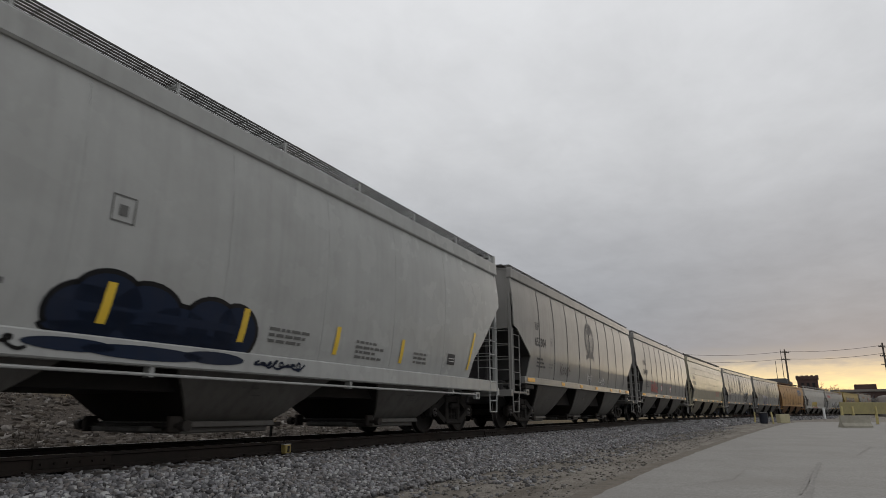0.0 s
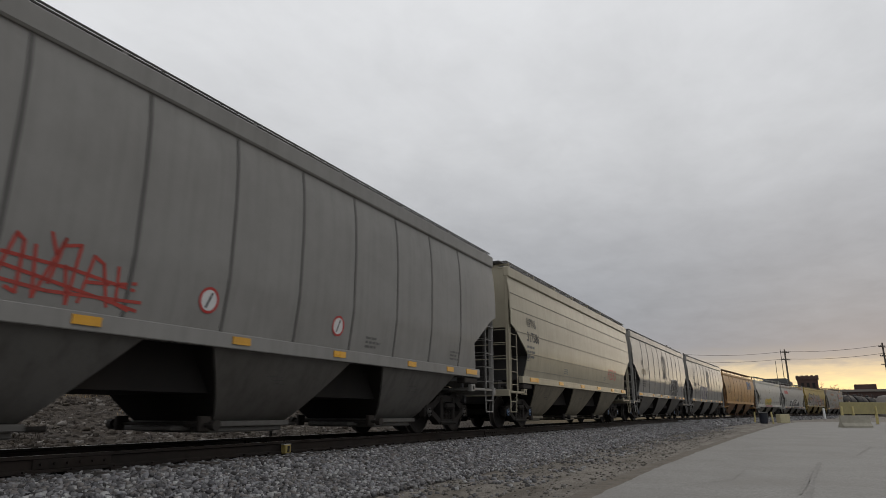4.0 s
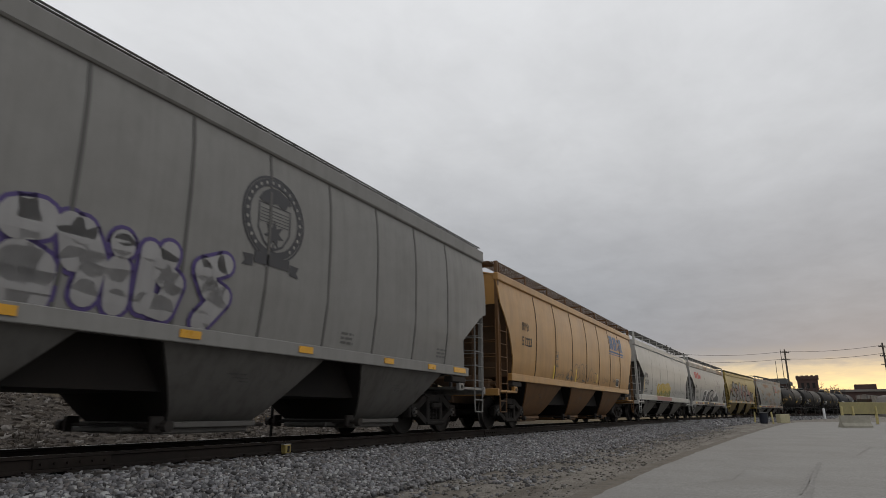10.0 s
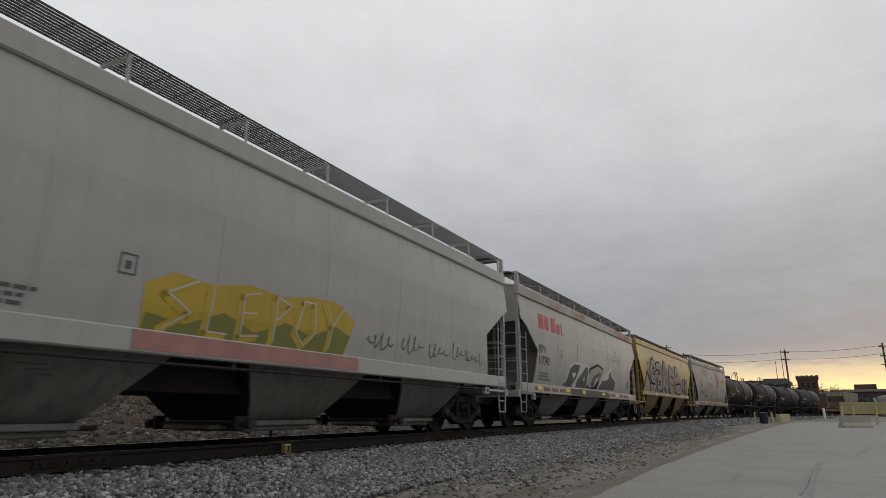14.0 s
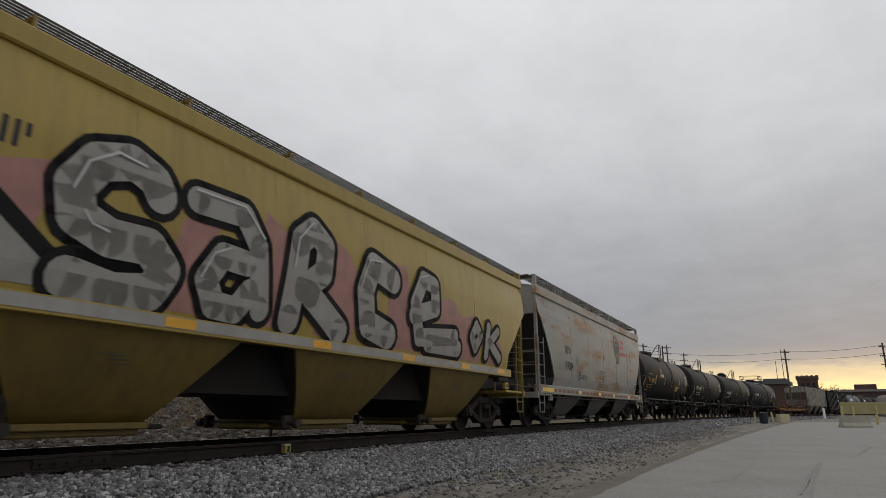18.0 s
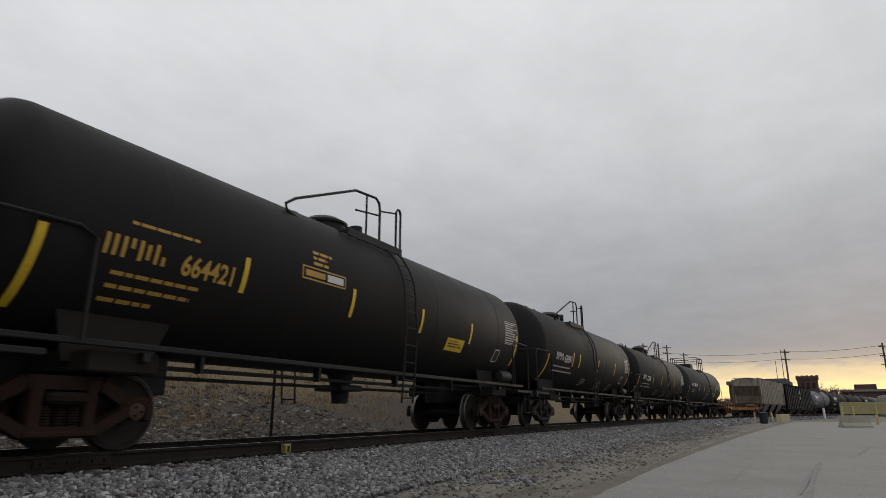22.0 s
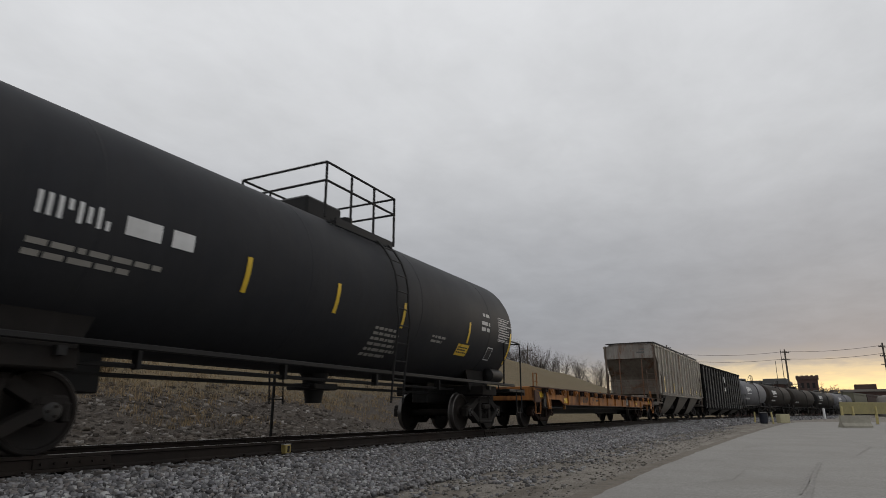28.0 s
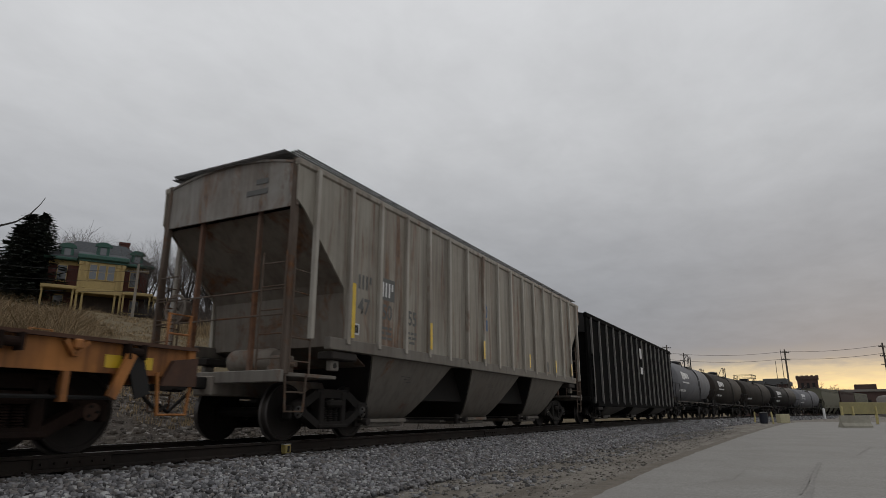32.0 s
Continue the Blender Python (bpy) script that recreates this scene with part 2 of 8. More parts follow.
    def sheet(self, fn, nu, nv, depth, mi=0):
        """A curved plate: fn(u, v) gives the outer face, depth the offset of the inner one."""
        dv = Vector(depth)
        outer = [Vector(fn(i / nu, j / nv)) for i in range(nu + 1) for j in range(nv + 1)]
        n = len(outer)
        vs = outer + [p + dv for p in outer]
        w = nv + 1
        fs = []
        for i in range(nu):
            for j in range(nv):
                a = i * w + j
                fs.append((a, a + 1, a + w + 1, a + w))
                fs.append((n + a + w, n + a + w + 1, n + a + 1, n + a))
        for i in range(nu):
            for j in (0, nv):
                a, b = i * w + j, (i + 1) * w + j
                fs.append((a, b, n + b, n + a))
        for j in range(nv):
            for i in (0, nu):
                a, b = i * w + j, i * w + j + 1
                fs.append((a, b, n + b, n + a))
        return self.add(vs, fs, mi)

    def mesh(self, name, mats, smooth=None):
        me = bpy.data.meshes.new(name)
        me.from_pydata(self.v, [], self.f)
        for m in (mats if isinstance(mats, (list, tuple)) else [mats]):
            me.materials.append(m)
        if any(self.m):
            me.polygons.foreach_set("material_index", self.m)
        bm = bmesh.new()
        bm.from_mesh(me)
        bmesh.ops.recalc_face_normals(bm, faces=bm.faces)
        bm.to_mesh(me)
        bm.free()
        if smooth:
            me.shade_smooth()
            me.set_sharp_from_angle(angle=radians(smooth))
        me.update()
        return me


def part(name, geo, material, parent, label="", smooth=None, kind=""):
    me = geo if isinstance(geo, bpy.types.Mesh) else geo.mesh(name, material, smooth)
    ob = new(name, me)
    ob.parent = parent
    if label or kind:
        tagged(ob, label, "", "", kind)
    return ob


def thing(name, label, category, group="", kind="", at=None):
    ob = new(name)
    ob.empty_display_size = 0.3
    if at is not None:
        ob.matrix_world = at
    return tagged(ob, label, category, group, kind)


# ---- the line of the track ----
KAPPA_S = (-20, 10, 40, 70, 110, 160, 220)
KAPPA = (0.00004, 0.00060, 0.00214, 0.00271, 0.00180, 0.00013, 0.00007)
S_GRID = np.arange(-320, 521, 1.0)
_k = np.interp(S_GRID, KAPPA_S, KAPPA)
_k[S_GRID < -20] = 0
_cs = np.cumsum(_k)
HEAD = -(_cs - _cs[320])
X_GRID = np.concatenate([[0], np.cumsum((np.cos(HEAD[1:]) + np.cos(HEAD[:-1])) / 2)])
Y_GRID = np.concatenate([[0], np.cumsum((np.sin(HEAD[1:]) + np.sin(HEAD[:-1])) / 2)])
X_GRID -= X_GRID[320]
Y_GRID -= Y_GRID[320]


def on_track(s, lat=0.0, z=0.0):
    """Place and heading at s metres along the line; lat is positive away from the road."""
    h = float(np.interp(s, S_GRID, HEAD))
    return (float(np.interp(s, S_GRID, X_GRID)) - math.sin(h) * lat, float(np.interp(s, S_GRID, Y_GRID)) + math.cos(h) * lat, z, h)


def track_y(x):
    return float(np.interp(x, X_GRID, Y_GRID))


V_T = (0, 8, 16, 24, 32)
V = (8.498, 8.591, 8.338, 8.061, 7.985)


def rolled(t):
    """Metres the train has gone since the start."""
    d = 0.0
    for a, b, va, vb in zip(V_T, V_T[1:], V, V[1:]):
        if t <= a:
            break
        e = min(t, b)
        ve = va + (vb - va) * (e - a) / (b - a)
        d += (va + ve) / 2 * (e - a)
    return d


CARS = []      # (thing, s of its middle at the start)
WHEELSETS = []  # (wheelset, its rest pose)

# ---- ground ----
HILL_X = (-200, -40, 0, 20, 27, 39, 48, 85, 117, 142, 200, 300, 520)
HILL_CREST = (3.0, 3.6, 3.9, 4.3, 4.8, 6.2, 7.1, 7.9, 7.2, 6.0, 3.2, 1.2, 0.3)
HILL_TOP = (11, 13, 13.4, 13.6, 13.8, 14.0, 14.1, 14.0, 13.2, 12, 7, 3, 0.6)


def ease(a, b, t):
    t = min(1.0, max(0.0, (t - a) / (b - a)))
    return t * t * (3 - 2 * t)


def ground_z(x, y, rough=True):
    v = y - track_y(x)
    if v < 1.8:
        z = -0.25 - 0.33 * ease(1.75, 3.4, -v)
        amp = 0.03 * ease(2.5, 4.0, -v)
        if v < -20:
            amp += 0.5 * ease(20, 90, -v) * ease(60, 140, x)
    else:
        z = -0.25 - 0.25 * ease(1.75, 3.0, v)
        crest = float(np.interp(x, HILL_X, HILL_CREST))
        top = float(np.interp(x, HILL_X, HILL_TOP))
        t = max(0.0, (y - max(4.0, track_y(x) + 3.6)) / (25.0 - 4.0))
        if t < 1:
            z += (crest + 0.5) * (0.75 * t + 0.25 * t * t)
        else:
            k = min(1.0, (y - 25) / 57)
            z = crest + (top - crest) * (0.55 * k + 0.45 * ease(0, 1, k))
        amp = 0.18 * ease(4, 9, v) + 0.25 * ease(25, 60, y)
    if rough and amp:
        z += amp * (noise.fractal(Vector((x * 0.22, y * 0.22, 0)), 1.0, 2.0, 3))
    return z


def ground_material():
    m = bpy.data.materials.new("ground_cover")
    m.use_nodes = True
    nt = m.node_tree
    b = nt.nodes["Principled BSDF"]
    tc = nt.nodes.new("ShaderNodeTexCoord").outputs["Object"]
    sep = nt.nodes.new("ShaderNodeSeparateXYZ")
    nt.links.new(tc, sep.inputs[0])
    g1 = noise_tex(nt, tc, 0.35, 6, 0.6)
    g2 = noise_tex(nt, tc, 9.0, 5, 0.65)
    g3 = noise_tex(nt, tc, 45.0, 4, 0.7)
    dirt = ramp(nt, g2, [(0.25, (0.14, 0.122, 0.10)), (0.5, (0.225, 0.202, 0.17)), (0.75, (0.295, 0.27, 0.235))])
    dirt = mixc(nt, ramp(nt, g3, [(0.35, 0.0), (0.7, 0.55)]), dirt, (0.27, 0.252, 0.228))
    grass = ramp(nt, g2, [(0.25, (0.085, 0.064, 0.037)), (0.55, (0.165, 0.127, 0.074)), (0.8, (0.24, 0.188, 0.112))])
    grass = mixc(nt, ramp(nt, g1, [(0.35, 0.0), (0.65, 0.5)]), grass, (0.105, 0.085, 0.048))
    rock = ramp(nt, g2, [(0.25, (0.024, 0.020, 0.016)), (0.55, (0.062, 0.050, 0.040)), (0.8, (0.14, 0.118, 0.095))])
    yy = mathn(nt, "ADD", sep.outputs[1], mathn(nt, "MULTIPLY", mathn(nt, "SUBTRACT", g1, 0.5), 8.0))
    xx = mathn(nt, "ADD", sep.outputs[0], mathn(nt, "MULTIPLY", mathn(nt, "SUBTRACT", g1, 0.5), 9.0))
    far = mathn(nt, "MAXIMUM", ramp(nt, mathn(nt, "MULTIPLY", yy, 0.01), [(0.105, 0.0), (0.15, 1.0)]),
                ramp(nt, mathn(nt, "MULTIPLY", xx, 0.01), [(0.32, 0.0), (0.46, 1.0)]))
    strip = ramp(nt, noise_tex(nt, mapping(nt, tc, (0.45, 1.6, 1)), 1.1, 7, 0.72), [(0.44, 0.0), (0.66, 0.75)])
    dirt = mixc(nt, strip, dirt, (0.088, 0.072, 0.057))
    hill = mixc(nt, far, rock, grass)
    up = ramp(nt, mathn(nt, "MULTIPLY", sep.outputs[1], 0.01), [(0.02, 0.0), (0.028, 1.0)])
    col = mixc(nt, up, dirt, hill)
    nt.links.new(col, b.inputs["Base Color"])
    b.inputs["Roughness"].default_value = 0.95
    b.inputs["Specular IOR Level"].default_value = 0.2
    bp = nt.nodes.new("ShaderNodeBump")
    bp.inputs["Strength"].default_value = 0.7
    bp.inputs["Distance"].default_value = 0.05
    nt.links.new(mathn(nt, "ADD", g2, mathn(nt, "MULTIPLY", g3, 0.5)), bp.inputs["Height"])
    nt.links.new(bp.outputs[0], b.inputs["Normal"])
    return m


def make_ground():
    xs = np.concatenate([np.linspace(-3000, -300, 8), np.linspace(-250, -20, 16), np.arange(-14, 60, 0.6), np.arange(60, 180, 3.0), np.linspace(190, 520, 23), np.linspace(600, 3500, 9)])
    ys = np.concatenate([np.linspace(-3000, -220, 8), np.linspace(-180, -22, 14), np.arange(-18, 6, 0.4), np.arange(6, 34, 1.0), np.linspace(36, 140, 24), np.linspace(170, 3000, 9)])
    vs = [(x, y, ground_z(x, y)) for x in xs for y in ys]
    w = len(ys)
    fs = [(i * w + j, (i + 1) * w + j, (i + 1) * w + j + 1, i * w + j + 1) for i in range(len(xs) - 1) for j in range(w - 1)]
    me = bpy.data.meshes.new("ground")
    me.from_pydata(vs, [], fs)
    me.materials.append(ground_material())
    me.shade_smooth()
    return tagged(new("ground", me), "bare dirt verge and dry grassy hillside by the railway", "ground", kind="structure")


make_ground()

ROAD_X = (-60, 0, 9, 13, 21, 30, 44, 67, 76, 80)
ROAD_Y = (-5.5, -5.65, -5.72, -5.78, -6.1, -6.55, -7.35, -9.0, -10.2, -11.6)


def make_road():
    mat = surface("worn_concrete_asphalt", (0.285, 0.273, 0.254), rough=0.9, grain=0.35, scale=30, stain=(0.19, 0.178, 0.160), stain_amt=0.55,
                  stain_scale=0.5, bump=0.5, bump_scale=70, gloss=0.3)
    g = Geo()
    xs = np.concatenate([np.linspace(-60, 0, 20), np.arange(0.25, 81, 0.25)])
    top, low = -0.548, -0.75
    rows = []
    for x in xs:
        y = float(np.interp(x, ROAD_X, ROAD_Y)) + 0.05 * noise.fractal(Vector((x * 0.7, 3.0, 0)), 1.0, 2.0, 5)
        rows.append((x, y))
    vs, fs = [], []
    for x, y in rows:
        w = .05 + .05 * noise.fractal(Vector((x * 2.3, 9.0, 0)), 1.0, 2.0, 5)
        vs += [(x, y + .26 + 2 * w, low), (x, y + .16 + 2 * w, top - 0.014), (x, y - w, top - .004), (x, -60, top), (x, -60, low)]
    for i in range(len(rows) - 1):
        a, b = i * 5, i * 5 + 5
        fs += [(a + j, b + j, b + j + 1, a + j + 1) for j in range(4)]
    e = (len(rows) - 1) * 5
    fs += [(0, 1, 2, 3, 4), (e + 4, e + 3, e + 2, e + 1, e)]
    g.add(vs, fs)
    for i in range(len(rows) - 1):
        g.m[i * 4] = g.m[i * 4 + 1] = 1
    edge = surface("road_edge_dirt", (0.135, 0.112, 0.086), rough=.95, grain=.55, scale=9, stain=(.19, .17, .145), stain_amt=.6, stain_scale=1.6, bump=.6, bump_scale=30)
    road = tagged(new("road", g.mesh("road", [mat, edge])), "worn pale concrete roadway with cracks and tar patches", "road", kind="structure")
    tar = surface("crack_sealant", (0.225, 0.214, 0.198), rough=0.9, grain=0.4, scale=20)

    def crack(pts, w, name="crack"):
        q = Geo()
        vs, fs = [], []
        line = []
        for (xa, ya), (xb, yb) in zip(pts, pts[1:]):
            for i in range(20):
                t = i / 20
                line.append((xa + (xb - xa) * t, ya + (yb - ya) * t + .03 * noise.fractal(Vector(((xa + (xb - xa) * t) * 2.2, (ya + (yb - ya) * t) * 2.2, 0)), 1.0, 2.0, 4)))
        for i, (x, y) in enumerate(line):
            a, b = line[max(0, i - 1)], line[min(len(line) - 1, i + 1)]
            d = Vector((b[0] - a[0], b[1] - a[1], 0)).normalized()
            ww = w * (.6 + .7 * abs(noise.fractal(Vector((x * 1.9, y * 1.9, 5)), 1.0, 2.0, 2)))
            vs += [(x - d.y * ww, y + d.x * ww, top + 0.0035), (x + d.y * ww, y - d.x * ww, top + 0.0035)]
        for i in range(len(line) - 1):
            a, b = 2 * i, 2 * i + 2
            fs.append((a, b, b + 1, a + 1))
        q.add(vs, fs)
        part(name, q, tar, road)

    crack([(9.0, -8.10), (11.5, -8.28), (13.5, -8.45), (15.5, -8.62)], 0.05, "tar_patch")
    crack([(9.4, -8.02), (11.2, -8.20), (12.6, -8.30)], 0.035, "tar_patch")
    for pts, w in (([(16, -7.2), (17.5, -8.6), (19.0, -9.4)], .02), ([(13.5, -6.3), (17, -6.9), (21, -7.1), (26, -8.4)], .02), ([(22, -6.6), (23, -8.2), (22.6, -10.5), (24, -12.5)], .03),
                   ([(30, -7.2), (33, -9), (32, -12.5)], .035), ([(9.5, -6.5), (11, -7.2), (13, -7.3)], .014), ([(18, -9.5), (23, -10.4), (30, -10.2), (40, -12.4)], .03), ([(40, -8), (42, -12), (41, -16)], .05)):
        crack(pts, w * .5)


make_road()

# ---- track ----


def sweep(sec, s0, s1, step, mats_of=None):
    g = Geo()
    ss = np.arange(s0, s1 + 0.01, step)
    n = len(sec)
    vs, fs, ms = [], [], []
    for s in ss:
        for lat, z in sec:
            x, y, zz, h = on_track(s, lat, z)
            vs.append((x, y, zz))
    for i in range(len(ss) - 1):
        for j in range(n):
            k = (j + 1) % n
            fs.append((i * n + j, (i + 1) * n + j, (i + 1) * n + k, i * n + k))
            ms.append(mats_of[j] if mats_of else 0)
    g.add(vs, fs)
    g.m = ms
    return g


def make_track():
    tr = thing("railway_track", "single railway track of dark rusty rails on wooden ties", "track", kind="structure")
    for side in (-1, 1):
        c = side * 0.755
        sec = [(c - .07, -.18), (c - .07, -.165), (c - .012, -.14), (c - .012, -.045), (c - .036, -.035), (c - .036, -.008), (c - .028, 0.0),
               (c + .028, 0.0), (c + .036, -.008), (c + .036, -.035), (c + .012, -.045), (c + .012, -.14), (c + .07, -.165), (c + .07, -.18)]
        part("rail", sweep(sec, -60, 470, 1.0, [0] * 6 + [1] + [0] * 7), [RAILSIDE, RAILTOP], tr, "dark rail with a polished running surface")
    me = Geo().box(-.115, .115, -1.3, 1.3, -.37, -.187, c=0.012).mesh("tie", TIE)
    rng = random.Random(2)
    s = -12.0
    while s < 140:
        x, y, z, h = on_track(s)
        o = part("tie", me, None, tr)
        o.matrix_basis = Matrix.Translation((x, y, rng.uniform(-.008, 0))) @ Matrix.Rotation(h + rng.uniform(-.02, .02), 4, "Z")
        s += 0.52
    fast = Geo()
    for k in range(0, 40):
        s = 3.0 + k * 0.52
        for c in (-0.755, 0.755):
            for d in (-.085, .085):
                x, y, z, h = on_track(s, c + d)
                fast.box(x - .09, x + .09, y - .05, y + .05, -.187, -.172)
                fast.box(x - .014, x + .014, y - .02, y + .02, -.175, -.15)
    part("tie_plates", fast, RAILSIDE, tr, "rusty tie plates and spikes", kind="stuff")
    g = Geo()
    for s, c in ((4.6, -.755), (16.5, -.755), (28.2, -.755), (9.2, .755), (21, .755)):
        x, y, z, h = on_track(s, c)
        g.box(x - .45, x + .45, y - .035, y - .012, -.145, -.04, c=.006)
        for k in range(6):
            xx = x - .37 + k * .148
            g.rod((xx, y - .035, -.09), (xx, y - .065, -.09), .017, 6)
    part("joint_bars", g, RAILSIDE, tr, "bolted rail joint bars", kind="stuff")


make_track()

# ---- freight cars: shared running gear ----
_cache = {}


def shared(key, make):
    if key not in _cache:
        _cache[key] = make()
    return _cache[key]


WR = 0.457


def wheelset_mesh(cap):
    g = Geo()
    for sd in (-1, 1):
        prof = [(.665, .07), (.665, .145), (.690, .16), (.705, .32), (.690, .385), (.672, .395), (.672, .482), (.690, .484), (.702, .461), (.794, .453), (.806, .438),
                (.806, .395), (.785, .385), (.760, .31), (.775, .165), (.815, .135), (.815, .07)]
        mm = [0, 0, 0, 0, 0, 0, 1, 1, 1, 1, 0, 0, 0, 0, 0, 0]
        g.lathe([(a * sd, r) for a, r in prof], "y", 40, mats=mm)
        g.lathe([(.815 * sd, .085), (.86 * sd, .085), (.88 * sd, .10), (1.075 * sd, .105), (1.085 * sd, .09), (1.085 * sd, .0)], "y", 16, mats=[0, 0, 0, 2, 2])
        for k in range(3):
            a = k * 2 * math.pi / 3 + .4
            g.rod((.058 * math.cos(a), 1.085 * sd, .058 * math.sin(a)), (.058 * math.cos(a), 1.11 * sd, .058 * math.sin(a)), .018, 6, 0)
    g.lathe([(-.7, .085), (-.3, .08), (.3, .08), (.7, .085)], "y", 12)
    return g.mesh("wheelset", [WHEEL, TREAD, cap], 35)


def side_frame_mesh(sd, mat):
    g = Geo()
    y = sd * 0.99
    top = [(-1.02, .50), (-.70, .60), (-.42, .76), (.42, .76), (.70, .60), (1.02, .50)]
    for a, b in zip(top, top[1:]):
        g.bar((a[0], y, a[1]), (b[0], y, b[1]), .15, .16)
    low = [(-.80, .47), (-.36, .235), (.36, .235), (.80, .47)]
    for a, b in zip(low, low[1:]):
        g.bar((a[0], y, a[1]), (b[0], y, b[1]), .12, .18)
    for x in (-.30, .30):
        g.box(x - .07, x + .07, y - .10, y + .10, .20, .80, c=.02)
    for x in (-.889, .889):
        g.box(x - .17, x + .17, y - .09, y + .09, .50, .63, c=.03)
        g.box(x - .21, x - .13, y - .08, y + .08, .34, .56, c=.02)
        g.box(x + .13, x + .21, y - .08, y + .08, .34, .56, c=.02)
    g.box(-.40, .40, y - .13, y + .13, .185, .255, c=.02)
    return g.mesh("side_frame", mat, 30)


def spring_mesh(sd, mat):
    g = Geo()
    prof = []
    for k in range(9):
        z = .255 + k * .030
        prof += [(z, .050), (z + .008, .070), (z + .02, .070), (z + .028, .050)]
    g.lathe(prof, "z", 10, (0, sd * 0.99, 0))
    return g.mesh("spring", mat, 40)


def bolster_mesh(mat):
    g = Geo()
    g.box(-.22, .22, -1.16, 1.16, .53, .66, c=.04)
    g.box(-.26, .26, -.5, .5, .50, .76, c=.04)
    g.lathe([(.74, .0), (.74, .22), (.86, .22), (.86, 0)], "z", 16)
    for s in (-1, 1):
        g.box(s * .40 - .05, s * .40 + .05, -.78, .78, .36, .44, c=.01)
        g.box(s * .42 - .04, s * .42 + .04, .60, .78, .28, .56)
        g.box(s * .42 - .04, s * .42 + .04, -.78, -.60, .28, .56)
    return g.mesh("bolster", mat, 30)


CAP_DARK = surface("bearing_cap_dark", (0.022, 0.02, 0.018), rough=0.6)
CAP_BLUE = surface("bearing_cap_blue", (0.05, 0.12, 0.24), rough=0.5, stain_amt=0.4)
CAP_RUST = surface("bearing_cap_rust", (0.06, 0.03, 0.018), rough=0.8)
STEEL_RUST = surface("rusty_truck_steel", (0.020, 0.013, 0.0105), rough=0.9, gloss=.15, grain=0.4, stain=(0.05, 0.022, 0.014), stain_amt=0.5, bump=0.3)


def truck(car, x, cap="dark", rusty=False):
    mat = STEEL_RUST if rusty else STEEL
    capm = {"dark": CAP_DARK, "blue": CAP_BLUE, "rust": CAP_RUST}[cap]
    t = part("truck", shared(("bol", rusty), lambda: bolster_mesh(mat)), None, car)
    t.location = (x, 0, 0)
    for sd in (-1, 1):
        part("side_frame", shared(("sf", sd, rusty), lambda: side_frame_mesh(sd, mat)), None, t)
        for dx in (-.155, 0, .155):
            part("spring", shared(("sp", sd, rusty), lambda: spring_mesh(sd, mat)), None, t).location = (dx, 0, 0)
    for dx in (-.889, .889):
        w = part("wheelset", shared(("ws", cap), lambda: wheelset_mesh(capm)), None, t)
        w.location = (dx, 0, WR)
        WHEELSETS.append((w, dx))
    return t


def coupler(car, x, sgn, mat):
    def make():
        g = Geo()
        g.box(0, .55, -.09, .09, .80, .98, c=.02)
        g.extrude([(.45, .74), (.72, .76), (.82, .80), (.82, 1.00), (.72, 1.03), (.45, 1.03)], -.16, .02)
        g.extrude([(.50, .76), (.74, .78), (.74, 1.0), (.5, 1.0)], .02, .15)
        g.pipe([(.05, -.25, .80), (.25, -.28, .60), (.5, -.2, .45), (.72, -.12, .55)], .025, 6)
        return g.mesh("coupler", STEEL, 30)
    c = part("coupler", shared("coupler", make), None, car)
    c.matrix_basis = Matrix.Translation((x, 0, 0)) @ Matrix.Rotation(0 if sgn > 0 else math.pi, 4, "Z")


def ladder(car, name, p0, p1, width_vec, rungs, mat):
    """Two stiles from p0 to p1, a width apart, with rungs of their own."""
    p0, p1, w = Vector(p0), Vector(p1), Vector(width_vec)
    lad = part(name, Geo().rod(p0, p1, .017, 6).rod(p0 + w, p1 + w, .017, 6), mat, car)
    me = shared(("rung", tuple(round(c, 3) for c in w), mat.name), lambda: Geo().rod((0, 0, 0), w, .011, 6).mesh("rung", mat))
    for i in range(rungs):
        part("rung", me, None, lad).location = p0 + (p1 - p0) * ((i + .5) / rungs)


# ---- writing and painted marks on curved sides ----


def text_mesh(body, size, spacing=1.0, offset=0.0, shear=0.0, line=1.0):
    c = bpy.data.curves.new("lettering", "FONT")
    c.body, c.size, c.space_character, c.offset, c.shear, c.space_line = body, size, spacing, offset, shear, line
    c.resolution_u = 4
    o = bpy.data.objects.new("lettering", c)
    me = bpy.data.meshes.new_from_object(o)
    bpy.data.objects.remove(o)
    bpy.data.curves.remove(c)
    return me


def lay(me, fn, mat, name, parent, label=""):
    """Lay a flat mesh's x, y on a surface given by fn(x, y)."""
    for v in me.vertices:
        v.co = fn(v.co.x, v.co.y)
    me.materials.clear()
    me.materials.append(mat)
    me.name = name
    me.update()
    ob = new(name, me)
    ob.parent = parent
    if label:
        tagged(ob, label)
    return ob


def flat_mesh(polys):
    """Flat mesh out of 2D polygons, cut fine along y so that it can follow a curve."""
    bm = bmesh.new()
    for poly in polys:
        vs = [bm.verts.new((x, y, 0)) for x, y in poly]
        bm.faces.new(vs)
    bmesh.ops.remove_doubles(bm, verts=bm.verts, dist=1e-5)
    lo = min(v.co.y for v in bm.verts)
    hi = max(v.co.y for v in bm.verts)
    n = int((hi - lo) / 0.12)
    for i in range(1, n + 1):
        y = lo + (hi - lo) * i / (n + 1)
        bmesh.ops.bisect_plane(bm, geom=bm.verts[:] + bm.edges[:] + bm.faces[:], plane_co=(0, y, 0), plane_no=(0, 1, 0))
    me = bpy.data.meshes.new("mark")
    bm.to_mesh(me)
    bm.free()
    return me


